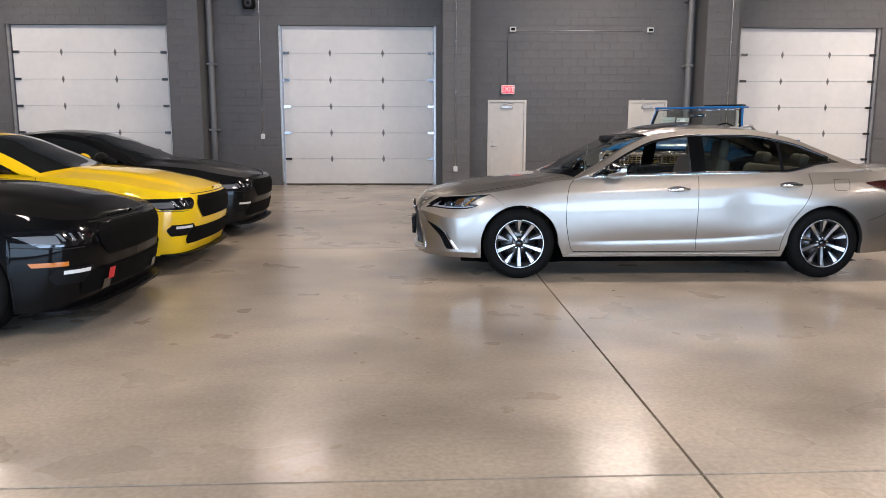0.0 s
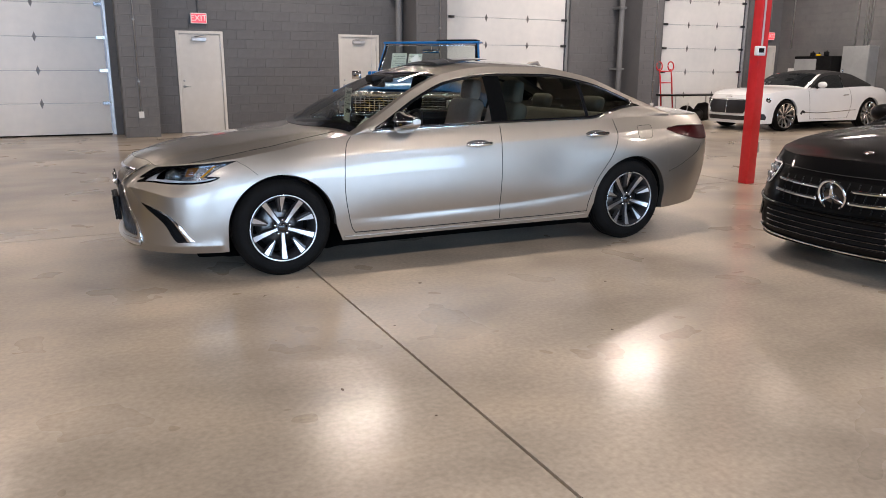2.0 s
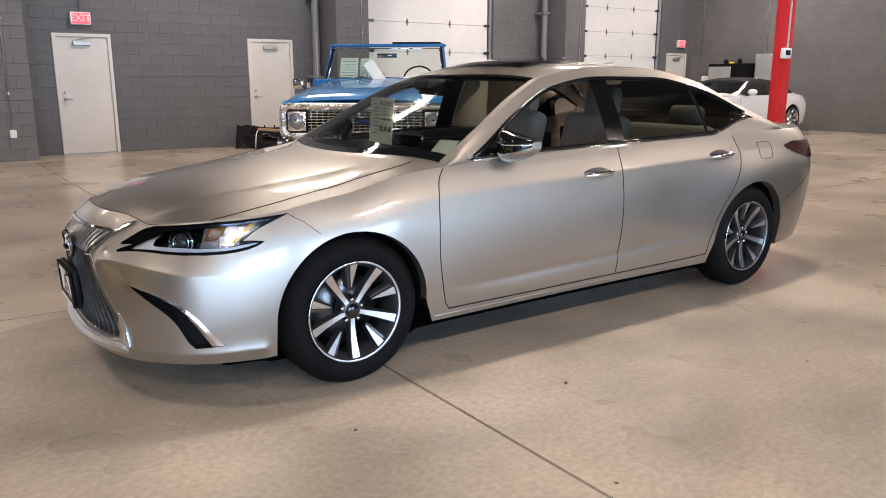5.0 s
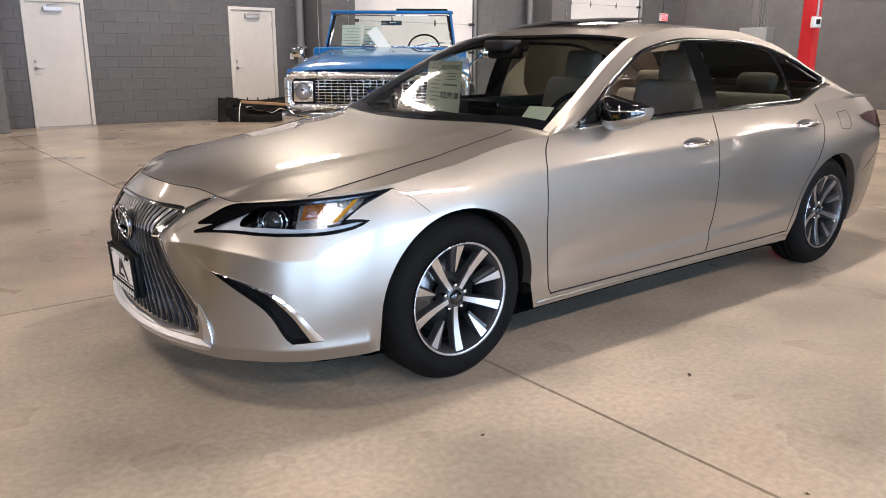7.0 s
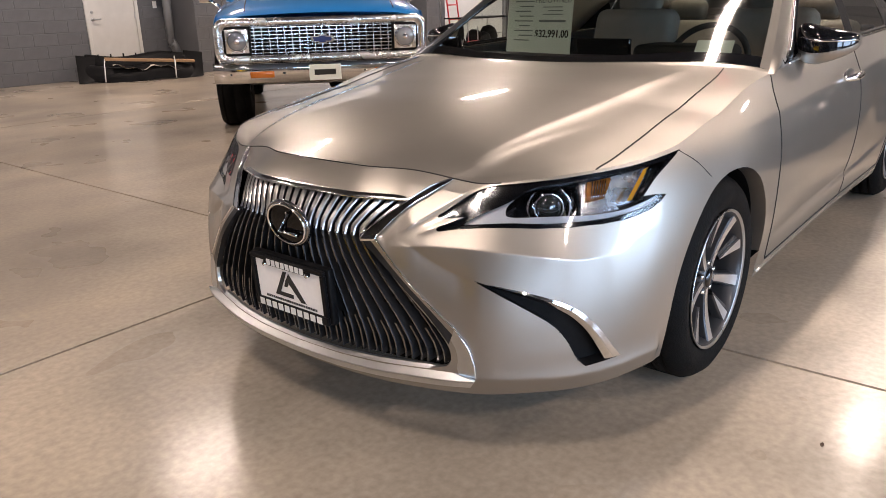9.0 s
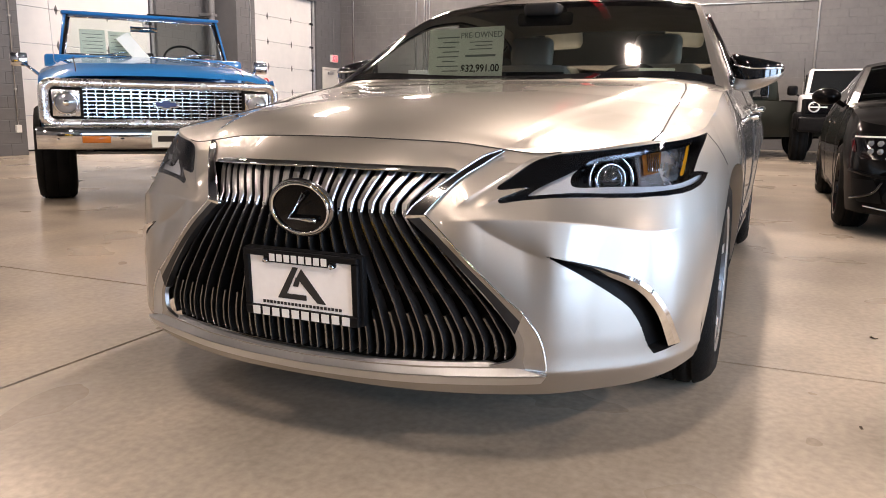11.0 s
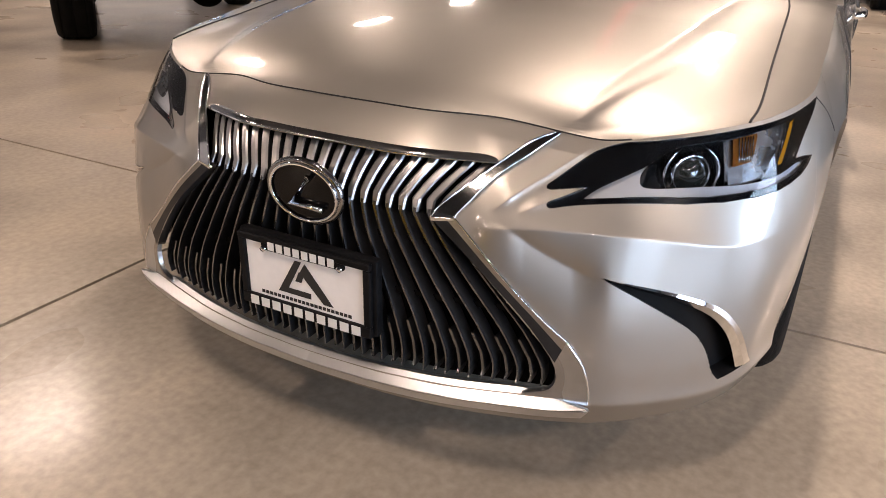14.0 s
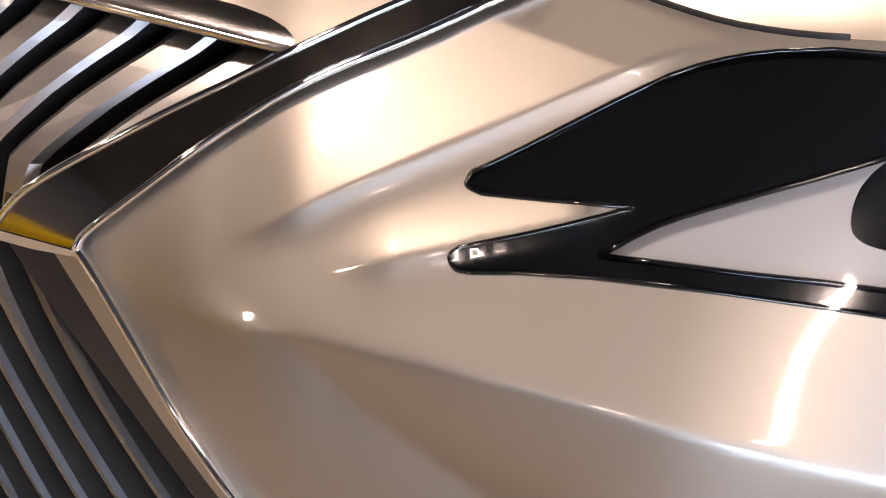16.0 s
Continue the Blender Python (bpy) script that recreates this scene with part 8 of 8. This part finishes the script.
# brooms and tools by the last overhead door
for k, (x, mt) in enumerate(((17.18, YELLOW_PAINT), (17.27, BLACK_PLASTIC), (17.35, RED_PAINT), (17.42, CABINET_GREY))):
    br = thing("broom", "long-handled broom leaning on the wall", "broom", pose(x - 0.02, 11.30, 0, -6), "tools by the wall")
    put("shaft", tube("shaft", [(0, 0, 0.12), (0, 0, 1.35 + 0.06 * (k % 3))], 0.016, mt, 8), br)
    box("head", -0.10, -0.04, 0.0, 0.10, 0.04, 0.13, BLACK_PLASTIC, br, 0.015)

# steel cabinets and boxes along the east wall
cb = thing("steel_cabinet", "tall grey steel wall cabinet with a handle", "cabinet", pose(18.28, 8.70, 0.62))
box("carcase", -0.20, -0.40, 0.0, 0.21, 0.40, 1.42, CABINET_GREY, cb, 0.008)
box("cabinet_door", -0.218, -0.385, 0.015, -0.202, 0.385, 1.405, CABINET_GREY, cb, 0.004)
box("handle", -0.245, 0.28, 0.66, -0.22, 0.31, 0.80, CHROME, cb, 0.005)
rk = thing("tool_cabinet", "black tool cabinet with a pale front standing by the wall", "cabinet", pose(18.0, 9.75, 0))
box("carcase", -0.30, -0.60, 0.0, 0.32, 0.60, 1.78, BLACK_PLASTIC, rk, 0.01)
box("front_panel", -0.315, -0.15, 0.8, -0.302, 0.58, 1.70, CABINET_GREY, rk, 0.004)
for x, y, w, h, mt in ((17.9, 10.5, 0.26, 1.44, WHITE_PLASTIC),):
    bxx = thing("white_bin", "white plastic box beside the tool cabinet", "box", pose(x, y, 0))
    box("shell", -w / 2, -w / 2, 0, w / 2, w / 2, h, mt, bxx, 0.02)
for y, mt, s in ((9.5, BLACK_PLASTIC, 0.12), (9.75, YELLOW_PAINT, 0.05), (9.95, BLACK_PLASTIC, 0.10)):
    tool = thing("power_tool", "dark power tool lying on the cabinet", "tool", pose(17.95, y, 1.785, 0, 0, 30), "tools on the cabinet")
    pad("case", -0.10, -0.06, 0.0, 0.10, 0.06, s, mt, tool, None, 0.02)
    put("grip", tube("grip", [(0.05, 0, s * 0.8), (0.16, 0.02, s * 0.8 + 0.05)], 0.02, BLACK_PLASTIC, 8), tool)
for y, z1 in ((8.62, TOP), (8.70, TOP), (8.78, TOP), (9.05, TOP), (11.2, TOP), (-1.75, TOP), (4.2, 5.0)):
    cd = thing("conduit", "thin steel conduit running up the grey wall", "conduit", pose(EAST - 0.02, y, 0), "wall conduits")
    put("tube", tube("tube", [(0, 0, 2.05 if y > 5 else 0.4), (0, 0, z1)], 0.018 if y > 5 else 0.024, STEEL, 6), cd)
cd = thing("conduit", "long level conduit on the grey wall", "conduit", pose(EAST - 0.02, 0, 3.62), "wall conduits")
put("tube", tube("tube", [(0, -1.75, 0), (0, 5.5, 0)], 0.018, STEEL, 6), cd)
# loudspeaker high on the wall
for x in (-5.2, 17.7):
    spk = thing("loudspeaker", "small black loudspeaker on a bracket high on the wall", "loudspeaker", pose(x, NORTH - 0.2, 4.55, 20))
    box("cabinet", -0.14, -0.12, -0.2, 0.14, 0.12, 0.2, BLACK_PLASTIC, spk, 0.02)
    put("bracket", tube("bracket", [(0, 0.1, 0), (0, 0.22, 0.05)], 0.02, STEEL, 6), spk)
    put("cone", lathe("cone", [(0.0, -0.118), (0.05, -0.121), (0.09, -0.126), (0.1, -0.12)], 20, GUNMETAL, "y"), spk, "", pose(0, 0, -0.05))

# dry leaf scraps and grit on the floor
LEAF_BROWN = varied(material("dry_leaf_brown", (0.06, 0.035, 0.02), 0.8), (0.035, 0.02, 0.012), (0.09, 0.055, 0.03), 60.0, 3)
rng = random.Random(5)
for x, y, r in ((0.76, -1.43, 0.016), (-0.22, -2.85, 0.014), (-0.23, -1.30, 0.011), (0.30, -2.15, 0.010), (1.35, -2.70, 0.012), (0.05, -3.25, 0.009), (1.9, -1.9, 0.010), (-1.6, -2.4, 0.011)):
    scrap = thing("leaf_scrap", "small dry brown leaf scrap on the concrete floor", "leaf", pose(x, y, 0.0, 0, 0, rng.uniform(0, 360)), "scraps on the floor")
    vs = [(r * (1 + 0.3 * rng.random()) * math.cos(a) * q, 0.5 * r * math.sin(a) * q, 0.001 + 0.35 * r * q * q * (1 + math.sin(3 * a)) * 0.5) for q in (0.5, 1.0) for a in np.linspace(0, 2 * math.pi, 9)[:-1]]
    vs = [(0, 0, 0.001)] + vs
    fs_ = [(0, 1 + i, 1 + (i + 1) % 8) for i in range(8)] + [(1 + i, 9 + i, 9 + (i + 1) % 8, 1 + (i + 1) % 8) for i in range(8)]
    put("blade", mesh("blade", vs, fs_, LEAF_BROWN), scrap)

# ---- block courses of the walls ----
def block_mesh(L, H, proud, axis):
    c = 0.005
    if axis == "x":
        v = [(0, 0, 0), (L, 0, 0), (L, 0, H), (0, 0, H), (c, -proud, c), (L - c, -proud, c), (L - c, -proud, H - c), (c, -proud, H - c)]
    else:
        v = [(0, L, 0), (0, 0, 0), (0, 0, H), (0, L, H), (-proud, L - c, c), (-proud, c, c), (-proud, c, H - c), (-proud, L - c, H - c)]
    return v, [(4, 5, 6, 7), (0, 1, 5, 4), (1, 2, 6, 5), (2, 3, 7, 6), (3, 0, 4, 7)]


def courses(u0, u1, z1, holes):
    """Pieces (u, z, length, height) of a running bond that leaves the holes free."""
    out, k, z = [], 0, 0.0
    while z < z1 - 0.01:
        h = min(0.2, z1 - z)
        cuts = sorted([(a, b) for a, b, c, d in holes if c < z + 0.15 and d > z + 0.05])
        free, at = [], u0
        for a, b in cuts:
            if a > at:
                free.append((at, a))
            at = max(at, b)
        if at < u1:
            free.append((at, u1))
        for a, b in free:
            u = math.floor(a / 0.4) * 0.4 - (0.2 if k % 2 else 0)
            while u < b:
                p, q = max(u, a) + 0.003, min(u + 0.4, b) - 0.003
                if q - p > 0.03:
                    out.append((p, z + 0.003, q - p, h - 0.006))
                u += 0.4
        z += 0.2
        k += 1
    return out


def lay_blocks(parent, pieces, place, axis, mat, near):
    shared, V, F = {}, [], []
    for u, z, L, H in pieces:
        key = (round(L, 3), round(H, 3))
        if near(u, z):
            if key not in shared:
                v, f = block_mesh(L, H, 0.005, axis)
                shared[key] = mesh("block", v, f, mat, False)
            put("block", shared[key], parent, "", Matrix.Translation((u, place, z)) if axis == "x" else Matrix.Translation((place, u, z)))
        else:
            v, f = block_mesh(L, H, 0.005, axis)
            n = len(V)
            V += [(x + u, y + place, w + z) if axis == "x" else (x + place, y + u, w + z) for x, y, w in v]
            F += [tuple(n + i for i in q) for q in f]
    ob = put("block_courses", mesh("block_courses", V, F, mat, False), parent)
    ob["kind"] = "stuff"


north_holes = [(a - 0.01, b + 0.01, 0, DOOR_TOP) for a, b in DOOR_BAYS] + [(0.71, 1.72, 0, 2.16), (4.32, 5.33, 0, 2.16), (17.41, 18.37, 0, 2.12)]
piers = [(-12.9, -12.2), (-7.0, -6.28), (-0.45, 0.22), (5.95, 6.72), (12.45, 13.15)]
lay_blocks(bpy.data.objects["wall_north"], courses(WEST, EAST, TOP, north_holes + [(a, b, 0, TOP) for a, b in piers]), NORTH, "x", BLOCK, lambda u, z: 0.2 < u < 5.9 and z < 2.7)
lay_blocks(bpy.data.objects["wall_east"], courses(SOUTH, NORTH, TOP, []), EAST, "y", BLOCK_LIGHT, lambda u, z: False)
for ob in [o for o in scene.objects if o.name.split(".")[0] == "pier"]:
    x0, x1 = ob.data.vertices[0].co.x, max(v.co.x for v in ob.data.vertices)
    x0 = min(v.co.x for v in ob.data.vertices)
    lay_blocks(ob, courses(x0, x1, TOP, []), 10.85, "x", ob.data.materials[0], lambda u, z: -8 < u < 7 and z < 4.4)
